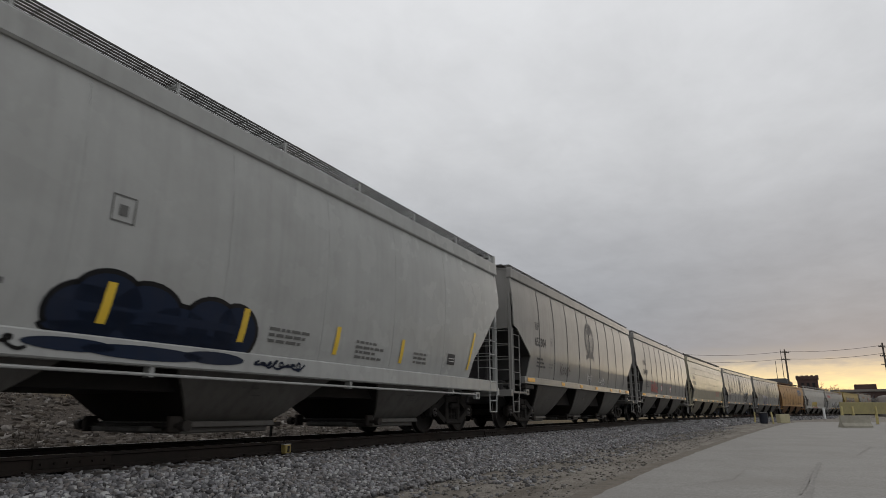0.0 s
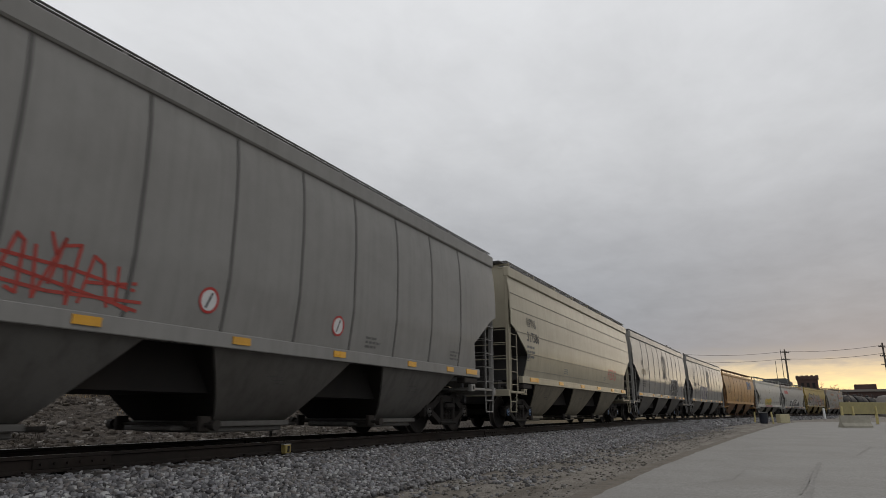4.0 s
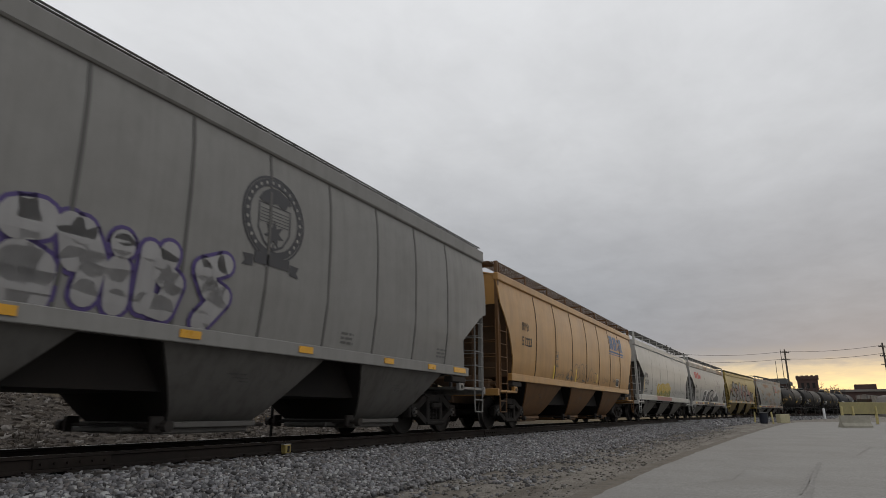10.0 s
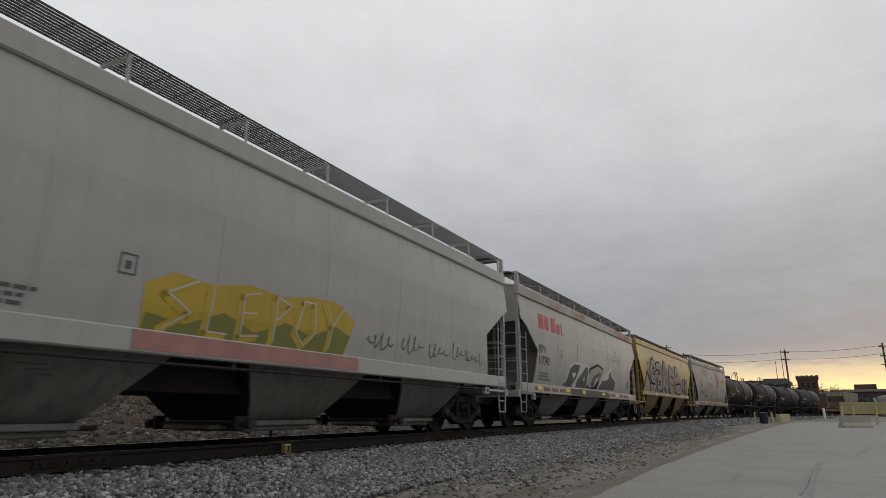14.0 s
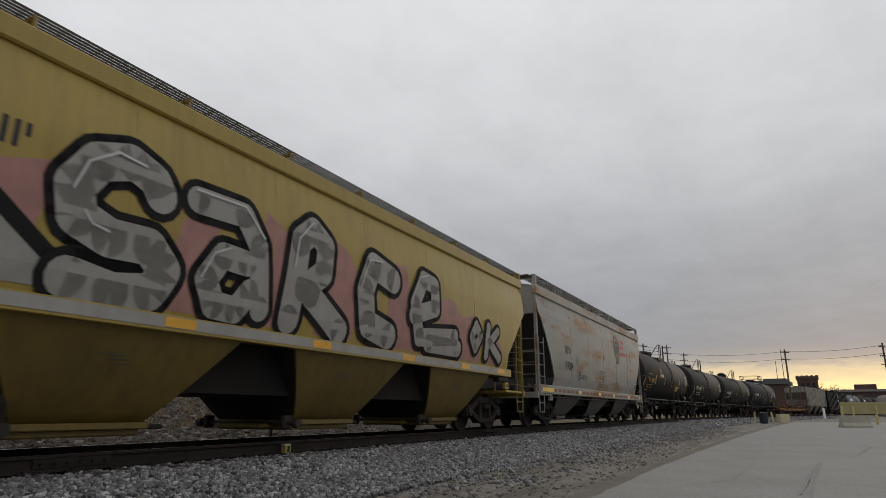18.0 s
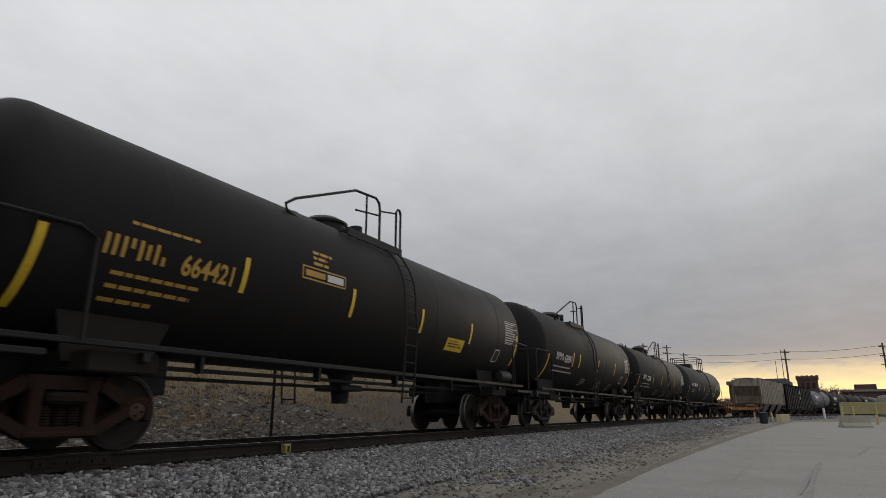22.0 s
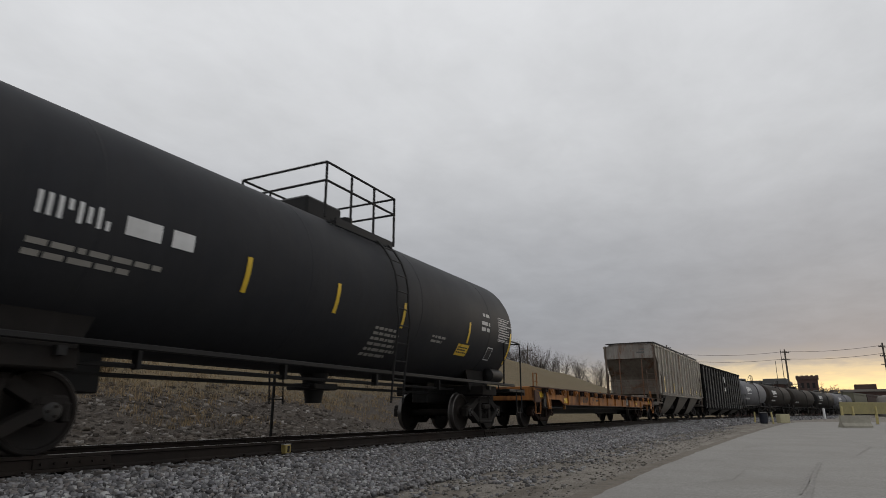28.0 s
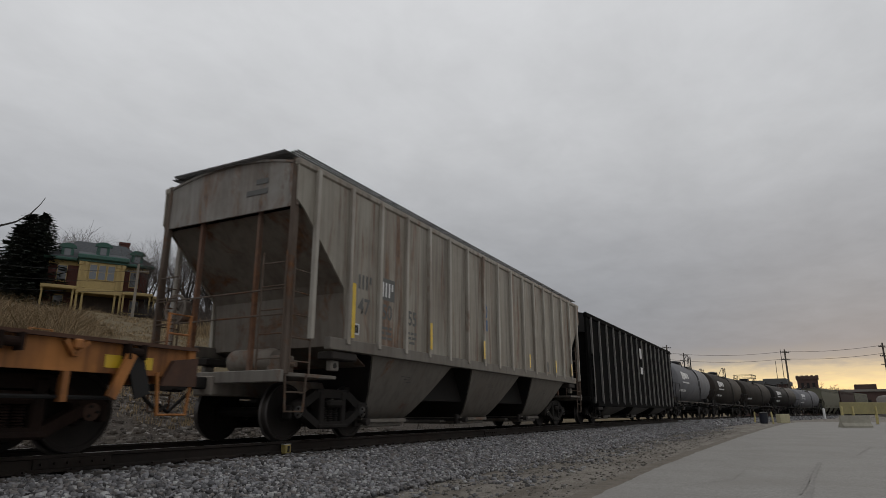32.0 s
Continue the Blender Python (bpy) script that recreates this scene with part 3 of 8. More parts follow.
def cut_fine(me, step=0.22):
    bm = bmesh.new()
    bm.from_mesh(me)
    if bm.verts:
        lo = min(v.co.y for v in bm.verts)
        hi = max(v.co.y for v in bm.verts)
        n = int((hi - lo) / step)
        for i in range(1, n + 1):
            y = lo + (hi - lo) * i / (n + 1)
            bmesh.ops.bisect_plane(bm, geom=bm.verts[:] + bm.edges[:] + bm.faces[:], plane_co=(0, y, 0), plane_no=(0, 1, 0))
    bm.to_mesh(me)
    bm.free()
    return me


def rect(x, y, w, h, sl=0.0):
    return [(x, y), (x + w, y), (x + w + sl * h, y + h), (x + sl * h, y + h)]


def oval(x, y, a, b, n=24, t0=0.0):
    return [(x + a * math.cos(t0 + 2 * math.pi * i / n), y + b * math.sin(t0 + 2 * math.pi * i / n)) for i in range(n)]


def ring(x, y, a, b, w, n=28):
    o, i = oval(x, y, a, b, n), oval(x, y, a - w, b - w, n)
    return [[o[k], o[(k + 1) % n], i[(k + 1) % n], i[k]] for k in range(n)]


class Side:
    """The near and far sides of a car, to paint on: profile of (z, half width)."""

    def __init__(self, car, prof, x_near):
        self.car, self.prof, self.x0 = car, prof, x_near
        self.level = 0

    def y(self, z):
        zs, ys = zip(*self.prof)
        return float(np.interp(z, zs, ys))

    def fn(self, lift):
        return lambda x, z: (self.x0 + x, -(self.y(z) + lift), z)

    def text(self, body, x, z, size, mat=None, spacing=1.0, offset=0.0, shear=0.0, name="lettering", label="", lift=0.006, sx=1.0, line=1.0):
        me = text_mesh(body, size, spacing, offset, shear, line)
        for v in me.vertices:
            v.co = (v.co.x * sx + x, v.co.y + z, 0)
        cut_fine(me)
        return lay(me, self.fn(lift), mat or INK, name, self.car, label)

    def shapes(self, polys, mat, name="marking", label="", lift=0.006):
        return lay(flat_mesh(polys), self.fn(lift), mat, name, self.car, label)

    def bars(self, x, z, w, h, rows, mat=None, name="stencil", gap=1.9, seed=1):
        """Unreadable small print as bars broken into words."""
        rng = random.Random(seed)
        polys = []
        for r in range(rows):
            xx = x
            end = x + w * rng.uniform(.6, 1.0)
            while xx < end:
                l = rng.uniform(1.5, 5) * h
                polys.append(rect(xx, z - r * h * gap, min(l, end - xx + .01), h))
                xx += l + h * .7
        return tagged(self.shapes(polys, mat or INK, name), kind="stuff")

# ---- covered hopper ----
GRATING = surface("dark_grating_steel", (0.075, 0.073, 0.07), rough=.7, metal=.3, grain=.2, stain=(.10, .06, .035), stain_amt=.3)
GRIME = paint("oily_grime", (0.035, 0.031, 0.028), rough=.8, stain=(.06, .045, .035), stain_amt=.4, gloss=.2)
# near-black: shade between the bays is put into the colour, along with grime
SLOPE_SHADE = paint("shaded_grimy_slope_paint", (0.017, 0.0155, 0.0145), rough=.8, gloss=.15, stain=(.04, .03, .024), stain_amt=.4)
FAINTBAY = paint("worn_bay_stencil", (0.05, 0.048, 0.045), rough=.7)
CP_PROF = [(1.38, 1.49), (1.6, 1.53), (2.2, 1.60), (3.2, 1.60), (3.8, 1.57), (4.27, 1.50)]
CUT_CP = [(1.38, 1.12), (2.08, 1.35), (2.78, .28), (2.86, 0.02), (4.8, 0.0)]


def smooth_prof(z0, z1):
    """A side that bulges gently between sill and eave."""
    return [(z0, 1.46), (z0 + .35, 1.53), (z0 + 1.0, 1.59), (z0 + 1.7, 1.605), (z0 + .8 * (z1 - z0), 1.575), (z1, 1.49)]




def hopper(label, s0, s1, body, dark, frame_mat, prof=CP_PROF, cut=CUT_CP, bays=3, seams=11, seam_w=.05, board_z=4.65, board_y=(-1.47, -.92), sill="band",
           chord=(4.24, 4.54), chord_out=.06, ribs="seam", bay_mat=None, rib_mat=None, rib_w=.045, chord_mat=None, cap="dark", seam_mat=None, roof_mat=None, hatch=True, post_mat=None, rusty=False, board_mat=None, legs=True, brake=(.35, 1.75), end_mat=None):
    L = s1 - s0
    h = L / 2
    car = thing("covered_hopper_car", label, "freight car", "cars of the train")
    S = Side(car, prof, -h)
    zs = prof[0][0]
    ze = prof[-1][0]
    if legs and board_z and ze < 4.2:
        board_z -= .07
    cz, ci = zip(*cut)
    inset = lambda z: float(np.interp(z, cz, ci))
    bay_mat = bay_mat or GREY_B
    post_mat = post_mat or frame_mat
    roof_mat = roof_mat or body
    board_mat = board_mat or GRATING
    zt = [zs + (ze - zs) * j / 14 for j in range(15)]
    levels = sorted(set([round(z, 3) for z in zt] + [round(z, 3) for z, _ in cut if zs < z < ze]))
    nv = len(levels) - 1
    for sd in (-1, 1):
        def f(u, v, sd=sd):
            z = levels[round(v * nv)]
            i = inset(z)
            return (-h + i + (L - 2 * i) * u, sd * S.y(z), z)
        part("side_sheet", Geo().sheet(f, 24, nv, (0, -sd * .03, 0)), body, car, smooth=50)
        part("top_chord", Geo().box(-h, h, sd * (S.y(ze) - .10), sd * (S.y(ze) + chord_out), chord[0], chord[1], c=.025), chord_mat or body, car)
        # sill along the bottom edge
        if sill == "band":
            part("side_sill", Geo().box(-h + .95, h - .95, sd * (S.y(zs) - .08), sd * (S.y(zs) + .05), zs - .11, zs + .09, c=.01), frame_mat, car)
        elif sill == "deep":
            part("side_sill", Geo().box(-h + .05, h - .05, sd * (S.y(zs) - .12), sd * (S.y(zs) + .07), zs - .24, zs + .04, c=.02), frame_mat, car)
            g = Geo()
            g.rod((-h + 1.4, sd * (S.y(zs) + .02), zs - .33), (h - 1.4, sd * (S.y(zs) + .02), zs - .33), .02, 8)
            for k in range(4):
                x = -h + 2.6 + k * (L - 5.2) / 3
                g.box(x - .03, x + .03, sd * (S.y(zs) - .08), sd * (S.y(zs) + .03), zs - .36, zs - .18)
            part("pipe_run", g, frame_mat if body is LGREY else GRIME, car, smooth=40)
        for e in (-1, 1):
            part("bolster_bracket", Geo().box(e * (h - 1.75), e * (h - 1.05), sd * 1.28, sd * (S.y(zs) + .02), zs - .26, zs - .13, c=.02), GRIME, car)
            g = Geo()
            g.box(e * (h - 1.36), e * (h - 1.14), sd * 1.40, sd * 1.50, zs - .44, zs - .27, c=.012)
            g.rod((e * (h - 1.25), sd * 1.48, zs - .355), (e * (h - 1.25), sd * 1.508, zs - .355), .045, 12, 1)
            part("jacking_pad", g, [frame_mat, BLACK], car)
    # seams or posts
    sm = seam_mat or (SEAMGREY if body is GREY else dark)
    for sd in (-1, 1):
        for k in range(seams):
            x = -h + L * (k + .5) / seams
            if ribs == "seam":
                q = lambda u, v, sd=sd, x=x: (x - seam_w / 2 + seam_w * u, sd * (S.y(zs + .05 + (ze - zs - .1) * v) + (.010 if seam_w > .03 else .004)), zs + .05 + (ze - zs - .1) * v)
                if -h + max(inset(1.9), inset(zs)) < x < h - inset(1.9):
                    part("weld_seam", Geo().sheet(q, 1, 8, (0, -sd * .02, 0)), sm, car)
            elif ribs == "post":
                part("side_post", Geo().box(x - rib_w, x + rib_w, sd * (S.y(zs) - .01), sd * (S.y(zs) + .075), zs, ze, c=.012), rib_mat or body, car)
        if ribs == "horizontal":
            for z in (1.66, 2.13, 2.70, 3.32, 3.77):
                i = inset(z) + .03
                part("side_rib", Geo().box(-h + i, h - i, sd * (S.y(z) - .01), sd * (S.y(z) + .010), z - .008, z + .008), sm, car)
    # roof
    yr = S.y(ze) - .02
    roof = lambda u, v: (-h + .02 + (L - .04) * u, -yr + 2 * yr * v, chord[1] - .05 + .22 * (1 - (2 * v - 1) ** 2))
    part("roof", Geo().sheet(roof, 12, 12, (0, 0, -.04)), roof_mat, car, smooth=50)
    if hatch:
        part("hatch_cover", Geo().box(-h + .9, h - .9, -.34, .34, chord[1] + .16, chord[1] + .27, c=.03), roof_mat, car)
    # running boards
    if board_z:
        for sd in (-1, 1):
            g = Geo()
            ya, yb = board_y
            n = 10
            for k in range(n):
                y = sd * (-ya + (yb - ya) * -k / (n - 1))
                g.box(-h + .05, h - .05, y - .010, y + .010, board_z - .022, board_z)
            xx = -h + .1
            while xx < h:
                g.box(xx - .005, xx + .005, sd * -ya, sd * -yb, board_z - .018, board_z - .006)
                xx += .42
            part("running_board", g, board_mat, car, "open steel grating running board")
            if legs:
                m = max(3, int(L / 1.75))
                leg = shared(("leg", board_z, board_y, chord[1], sd), lambda: Geo().rod((0, sd * -ya, chord[1] - .02), (0, sd * (-ya - .02), board_z - .02), .022, 6)
                             .box(-.025, .025, sd * -ya, sd * -yb, board_z - .075, board_z - .035).mesh("board_support", post_mat))
                for k in range(m):
                    o = part("board_support", leg, None, car)
                    o.location = (-h + .3 + (L - .6) * k / (m - 1), 0, 0)
        for e in (-1, 1):
            g = Geo()
            for k in range(9):
                x = e * (h + .05 - k * .07)
                g.box(x - .01, x + .01, -1.3, 1.3, board_z - .04, board_z - .005)
            for k in range(12):
                y = -1.3 + 2.6 * k / 11
                g.box(e * (h + .05), e * (h - .52), y - .008, y + .008, board_z - .03, board_z - .01)
            part("end_walk", g, board_mat, car, "cross grating at the roof end")
    # ends
    z_end = cut[-2][0] - .08
    for e in (-1, 1):
        x = e * (h - .04)
        end = Geo()
        end.sheet(lambda u, v, e=e, x=x: (x, -yr + 2 * yr * u, z_end + (chord[1] - .04 - z_end + .2 * (1 - (2 * u - 1) ** 2)) * v), 10, 2, (-e * .03, 0, 0))
        part("end_sheet", end, roof_mat if roof_mat is not body else body, car)
        deep = inset(zs)

        def slope(u, v, e=e, deep=deep):
            if v <= .7:
                z = z_end + (zs - z_end) * v / .7
                return (e * (h - .04 - inset(z)), (2 * u - 1) * (S.y(z) - .035), z)
            k = (v - .7) / .3
            return (e * (h - .04 - deep - 2.0 * k), (2 * u - 1) * (S.y(zs) - .035 - .5 * k), zs + (.95 - zs) * k)
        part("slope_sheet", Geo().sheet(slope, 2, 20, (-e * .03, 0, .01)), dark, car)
        # corner posts, platform, steps and ladders
        for sd in (-1, 1):
            part("corner_post", Geo().box(e * (h - .13), e * (h - .02), sd * 1.42, sd * 1.52, 1.0, (board_z if legs and board_z and ze < 4.2 else chord[1] + .02), c=.012), post_mat, car)
            part("end_post", Geo().box(e * (h - .22), e * (h - .12), sd * .64, sd * .70, 1.0, z_end + .1, c=.012), end_mat or dark, car)
            ladder(car, "side_ladder", (e * (h - .10), sd * 1.53, 1.02), (e * (h - .10), sd * 1.53, 2.78), (-e * .46, 0, 0), 5, post_mat)
            ladder(car, "end_ladder", (e * (h - .01), sd * 1.44, 1.05), (e * (h - .01), sd * 1.44, 2.9), (0, -sd * .48, 0), 5, post_mat)
            st = Geo().pipe([(e * (h - .06), sd * 1.50, 1.0), (e * (h - .10), sd * 1.50, .46), (e * (h - .50), sd * 1.50, .46), (e * (h - .54), sd * 1.50, 1.0)], .02, 6)
            st.rod((e * (h - .09), sd * 1.50, .74), (e * (h - .52), sd * 1.50, .74), .014, 6)
            part("sill_step", st, post_mat, car)
        pl = Geo().box(e * (h + .06), e * (h - 1.30), -1.50, 1.50, .97, 1.03, c=.01)
        pl.box(e * (h + .08), e * (h - .02), -1.52, 1.52, .88, 1.06, c=.012)
        part("end_platform", pl, frame_mat, car)
        part("stub_sill", Geo().box(e * (h + .12), e * (h - 3.0), -.20, .20, .70, 1.0, c=.02), dark, car)
        rail = Geo().pipe([(e * (h - .03), -1.45, 1.9), (e * (h - .03), 1.45, 1.9)], .014).pipe([(e * (h - .03), -1.45, 2.3), (e * (h - .03), 1.45, 2.3)], .014)
        part("grab_rail", rail, post_mat, car)
        coupler(car, e * (h + .05), e, STEEL)
    g = Geo()
    wy, wz = brake
    g.lathe([(-h + .02, .22), (-h + .02, .26), (-h + .05, .26), (-h + .05, .22), (-h + .02, .22)], "x", 20, (0, wy, wz))
    for k in range(5):
        a = k * 1.2566
        g.rod((-h + .035, wy, wz), (-h + .035, wy + .24 * math.cos(a), wz + .24 * math.sin(a)), .014, 5)
    g.box(-h + .08, -h + .26, wy - .14, wy + .14, wz - .20, wz + .16, c=.03).rod((-h + .0, wy, wz), (-h + .1, wy, wz), .03, 8)
    part("brake_wheel", g, dark, car)
    part("air_reservoir", Geo().lathe([(-.5, 0), (-.48, .17), (-.42, .2), (.42, .2), (.48, .17), (.5, 0)], "y", 14, (-h + .75, -.2, 1.28)), dark, car, smooth=40)
    part("brake_valve", Geo().box(-h + .6, -h + .9, -.95, -.6, 1.05, 1.35, c=.03).rod((-h + .75, -1.1, 1.2), (-h + .75, -.4, 1.2), .05, 8), dark, car)
    # hopper bays: plates that taper to the outlets, slope sheets, and ridges between the bays
    pitch = (L - 3.4) / bays
    w0, w1, gz, rz = S.y(zs) - .03, .80, .30, .70
    zt0 = zs - .06
    half = lambda z: w1 + (w0 - w1) * min(1.0, max(0.0, (z - gz) / (zt0 - gz))) ** .75
    for k in range(bays):
        a = -h + 1.75 + k * pitch + pitch * .13
        b = a + pitch * .76
        c0, d0 = a + pitch * .17, b - pitch * .24
        bay = None
        for sd in (-1, 1):
            def f(u, v, sd=sd, a=a, b=b, c0=c0, d0=d0):
                z = gz + (zt0 - gz) * v
                return (c0 + (a - c0) * v + (d0 - c0 + ((b - a) - (d0 - c0)) * v) * u, sd * half(z), z)
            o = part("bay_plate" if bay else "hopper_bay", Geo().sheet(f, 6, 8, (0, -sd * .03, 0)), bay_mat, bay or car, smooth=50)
            bay = bay or o
        for xa, xb in ((c0, a), (d0, b)):
            q = lambda u, v, xa=xa, xb=xb: (xa + (xb - xa) * v, (2 * u - 1) * (half(gz + (zt0 - gz) * v) - .035), gz + (zt0 - gz) * v)
            # inclined faces between the plates, painted dark for their shade and grime
            part("slope_sheet", Geo().sheet(q, 2, 6, (.02 if xa == d0 else -.02, 0, 0)), SLOPE_SHADE, bay)
        gate = Geo().box(c0 - .10, d0 + .10, -w1 - .07, w1 + .07, gz - .05, gz + .03, c=.012)
        gate.box(c0 - .04, d0 + .04, -w1 + .02, w1 - .02, gz - .13, gz - .04, c=.02)
        gate.box(c0 - .42, c0 - .08, -.50, .50, gz - .10, gz - .03, c=.015)
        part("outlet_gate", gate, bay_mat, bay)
        shaft = shared("gate_shaft", lambda: Geo().rod((-.2, -1.08, gz - .02), (-.2, 1.08, gz - .02), .032, 8).mesh("gate_shaft", GRIME))
        part("gate_shaft", shaft, None, bay).location = (c0, 0, 0)
        for sd in (-1, 1):
            for nm, at, mk in (("gate_hub", c0, lambda: Geo().lathe([(sd * 1.12, .0), (sd * 1.12, .075), (sd * 1.02, .075), (sd * 1.02, 0)], "y", 10, (-.2, 0, gz - .02))),
                               ("gate_bracket", c0, lambda: Geo().box(-.30, -.10, sd * .82, sd * .90, gz - .11, gz + .10, c=.015)),
                               ("gate_pin", d0, lambda: Geo().rod((.12, sd * .70, gz - .03), (.42, sd * .70, gz - .03), .03, 8))):
                part(nm, shared((nm, sd), lambda: mk().mesh(nm, GRIME)), None, bay).location = (at, 0, 0)
        # stencil marks on the bay plate and a round hatch bolt
        mark = Geo()
        for i in range(3):
            xm = a + pitch * (.30 + .03 * i)
            zm = zt0 - .36 - .05 * i
            mark.box(xm, xm + .34 - .08 * i, -half(zm) - .006, -half(zm) + .01, zm, zm + .018)
        part("bay_stencil", mark, FAINTBAY, bay, kind="stuff")
        if k < bays - 1:
            n0, n1 = b, a + pitch
            t = (zt0 - rz) / (zt0 - gz)
            r0, r1 = b - pitch * .24 * t, a + pitch + pitch * .17 * t
            ww = half(rz) - .12
            g = Geo()
            g.add([(n0, -ww, zt0), (n1, -ww, zt0), (r1, -ww, rz), (r0, -ww, rz), (n0, ww, zt0), (n1, ww, zt0), (r1, ww, rz), (r0, ww, rz)],
                  [(0, 1, 2, 3), (7, 6, 5, 4), (0, 4, 5, 1), (1, 5, 6, 2), (2, 6, 7, 3), (3, 7, 4, 0)])
            part("cross_ridge", g, SLOPE_SHADE, car)
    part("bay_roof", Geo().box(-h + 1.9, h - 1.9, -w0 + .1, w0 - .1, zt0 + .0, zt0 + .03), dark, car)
    truck(car, -h + 1.45 + .35, cap, rusty)
    truck(car, h - 1.45 - .35, cap, rusty)
    CARS.append((car, (s0 + s1) / 2))
    return car, S, L


# ---- tank car ----


def tank(label, s0, s1, mat, ref=None, top=0.0, R=1.48, zc=2.66, cap="dark", rusty=False, dome="round", frame_mat=None, mark_mat=None, mw=(.46, .30)):
    L = s1 - s0
    h = L / 2
    car = thing("tank_car", label, "tank car", "cars of the train")
    fm = frame_mat or BLACK
    hd = .62
    prof = [(-h + hd * (1 - math.cos(math.pi / 2 * k / 8)), R * math.sin(math.pi / 2 * k / 8)) for k in range(9)]
    full = prof + [(-p, r) for p, r in prof[::-1]]
    part("tank_shell", Geo().lathe(full, "x", 56, (0, 0, zc)), mat, car, smooth=40)
    for k in (-.36, -.12, .12, .36):
        x = k * L
        part("weld_band", Geo().lathe([(x - .03, R - .01), (x - .02, R + .0025), (x + .02, R + .0025), (x + .03, R - .01)], "x", 56, (0, 0, zc)), mat, car, smooth=30)
    # underframe
    for sd in (-1, 1):
        g = Geo().box(-h + .2, h - .2, sd * 1.33, sd * 1.41, 1.15, 1.22, c=.01)
        part("side_rail", g, fm, car)
        for e in (-1, 1):
            part("rail_bracket", Geo().box(e * (h - 2.0), e * (h - 1.9), sd * .5, sd * 1.40, 1.02, 1.12), fm, car)
            part("end_handrail", Geo().pipe([(e * (h + .25), sd * 1.42, 1.1), (e * (h + .25), sd * 1.42, 2.25), (e * (h + .18), sd * 1.42, 2.4), (e * (h - .9), sd * 1.46, 2.4), (e * (h - 1.1), sd * 1.46, 2.3), (e * (h - 1.1), sd * 1.44, 1.2)], .022, 6), fm, car)
            part("sill_step", Geo().pipe([(e * (h + .2), sd * 1.45, 1.05), (e * (h + .18), sd * 1.45, .45), (e * (h - .2), sd * 1.45, .45), (e * (h - .22), sd * 1.45, 1.05)], .02, 6), fm, car)
    for e in (-1, 1):
        part("stub_sill", Geo().box(e * (h + .45), e * (h - 3.2), -.22, .22, .68, 1.22, c=.02), fm, car)
        part("end_platform", Geo().box(e * (h + .42), e * (h - .75), -1.46, 1.46, 1.0, 1.07, c=.01).box(e * (h + .45), e * (h + .36), -1.46, 1.46, .92, 1.10), fm, car)
        g = Geo()
        for sd in (-1, 1):
            g.extrude([(e * (h - 2.3), 1.0), (e * (h - 1.2), 1.0), (e * (h - .95), 2.0), (e * (h - 2.55), 1.55)], sd * .95 - .02, sd * .95 + .02)
        g.box(e * (h - 2.2), e * (h - 1.3), -1.3, 1.3, .88, 1.12, c=.02)
        part("body_bolster", g, STEEL, car)
        part("end_handrail", Geo().pipe([(e * (h + .30), -1.40, 2.4), (e * (h + .30), 1.40, 2.4)], .02).pipe([(e * (h + .30), -.7, 2.4), (e * (h + .30), -.7, 1.05)], .02).pipe([(e * (h + .30), .7, 2.4), (e * (h + .30), .7, 1.05)], .02), fm, car)
        coupler(car, e * (h + .35), e, STEEL)
    part("air_reservoir", Geo().lathe([(h - 1.5, 0), (h - 1.45, .18), (h - .75, .18), (h - .70, 0)], "x", 14, (0, -1.1, 1.42)), fm, car, smooth=40)
    g = Geo().rod((-h + 2.5, -.6, 1.02), (h - 2.5, -.6, 1.02), .03).rod((-h + 2.5, -.2, .92), (h - 2.5, -.2, .92), .03)
    for k in range(4):
        x = -h + 3.4 + k * (L - 6.8) / 3
        g.box(x - .03, x + .03, -.68, -.55, .98, 1.22)
    part("brake_rigging", g, fm, car)
    part("bottom_outlet", Geo().lathe([(.62, 0), (.62, .16), (.95, .20), (1.25, .30)], "z", 14, (.2, 0, 0)).box(-.2, .5, -.35, .35, .86, .98, c=.02), fm, car, smooth=40)
    # manway, platform and railing on top
    zt = zc + R
    if dome == "round":
        part("manway", Geo().lathe([(zt - .1, mw[0]), (zt + mw[1] - .20, mw[0]), (zt + mw[1] - .20, mw[0] + .04), (zt + mw[1] - .15, mw[0] + .04), (zt + mw[1] - .13, mw[0] - .02), (zt + mw[1] - .05, mw[0] * .7), (zt + mw[1] - .01, mw[0] * .35), (zt + mw[1], 0)], "z", 24, (top - .15, 0, 0)), fm, car, smooth=40)
    else:
        part("valve_housing", Geo().box(top - .85, top + .25, -.45, .45, zt - .15, zt + .32, c=.05), fm, car)
    part("fitting", Geo().lathe([(zt - .1, .14), (zt + .26, .14), (zt + .30, 0)], "z", 12, (top + .65, -.25, 0)), fm, car, smooth=40)
    pz = zt - .24
    for sd in (-1, 1):
        g = Geo()
        for k in range(6):
            y = sd * (.62 + .085 * k)
            g.box(top - .75, top + 1.2, y - .012, y + .012, pz - .03, pz + .01)
        for k in range(7):
            x = top - .75 + 1.95 * k / 6
            g.box(x - .015, x + .015, sd * .55, sd * 1.08, pz - .06, pz - .03)
        g.box(top - .75, top + 1.2, sd * 1.05, sd * 1.09, pz - .13, pz + .02)
        part("top_platform", g, fm, car)
    if dome == "square":
        x0, x1 = top - 1.05, top + 1.30
        for sd in (-1, 1):
            g = Geo()
            for zz in (.42, .78):
                g.pipe([(x0, sd * 1.05, zt + zz), (x1, sd * 1.05, zt + zz)], .024, 6)
            for k in range(4):
                x = x0 + (x1 - x0) * k / 3
                g.pipe([(x, sd * 1.05, pz - .05), (x, sd * 1.05, zt + .78)], .026, 6)
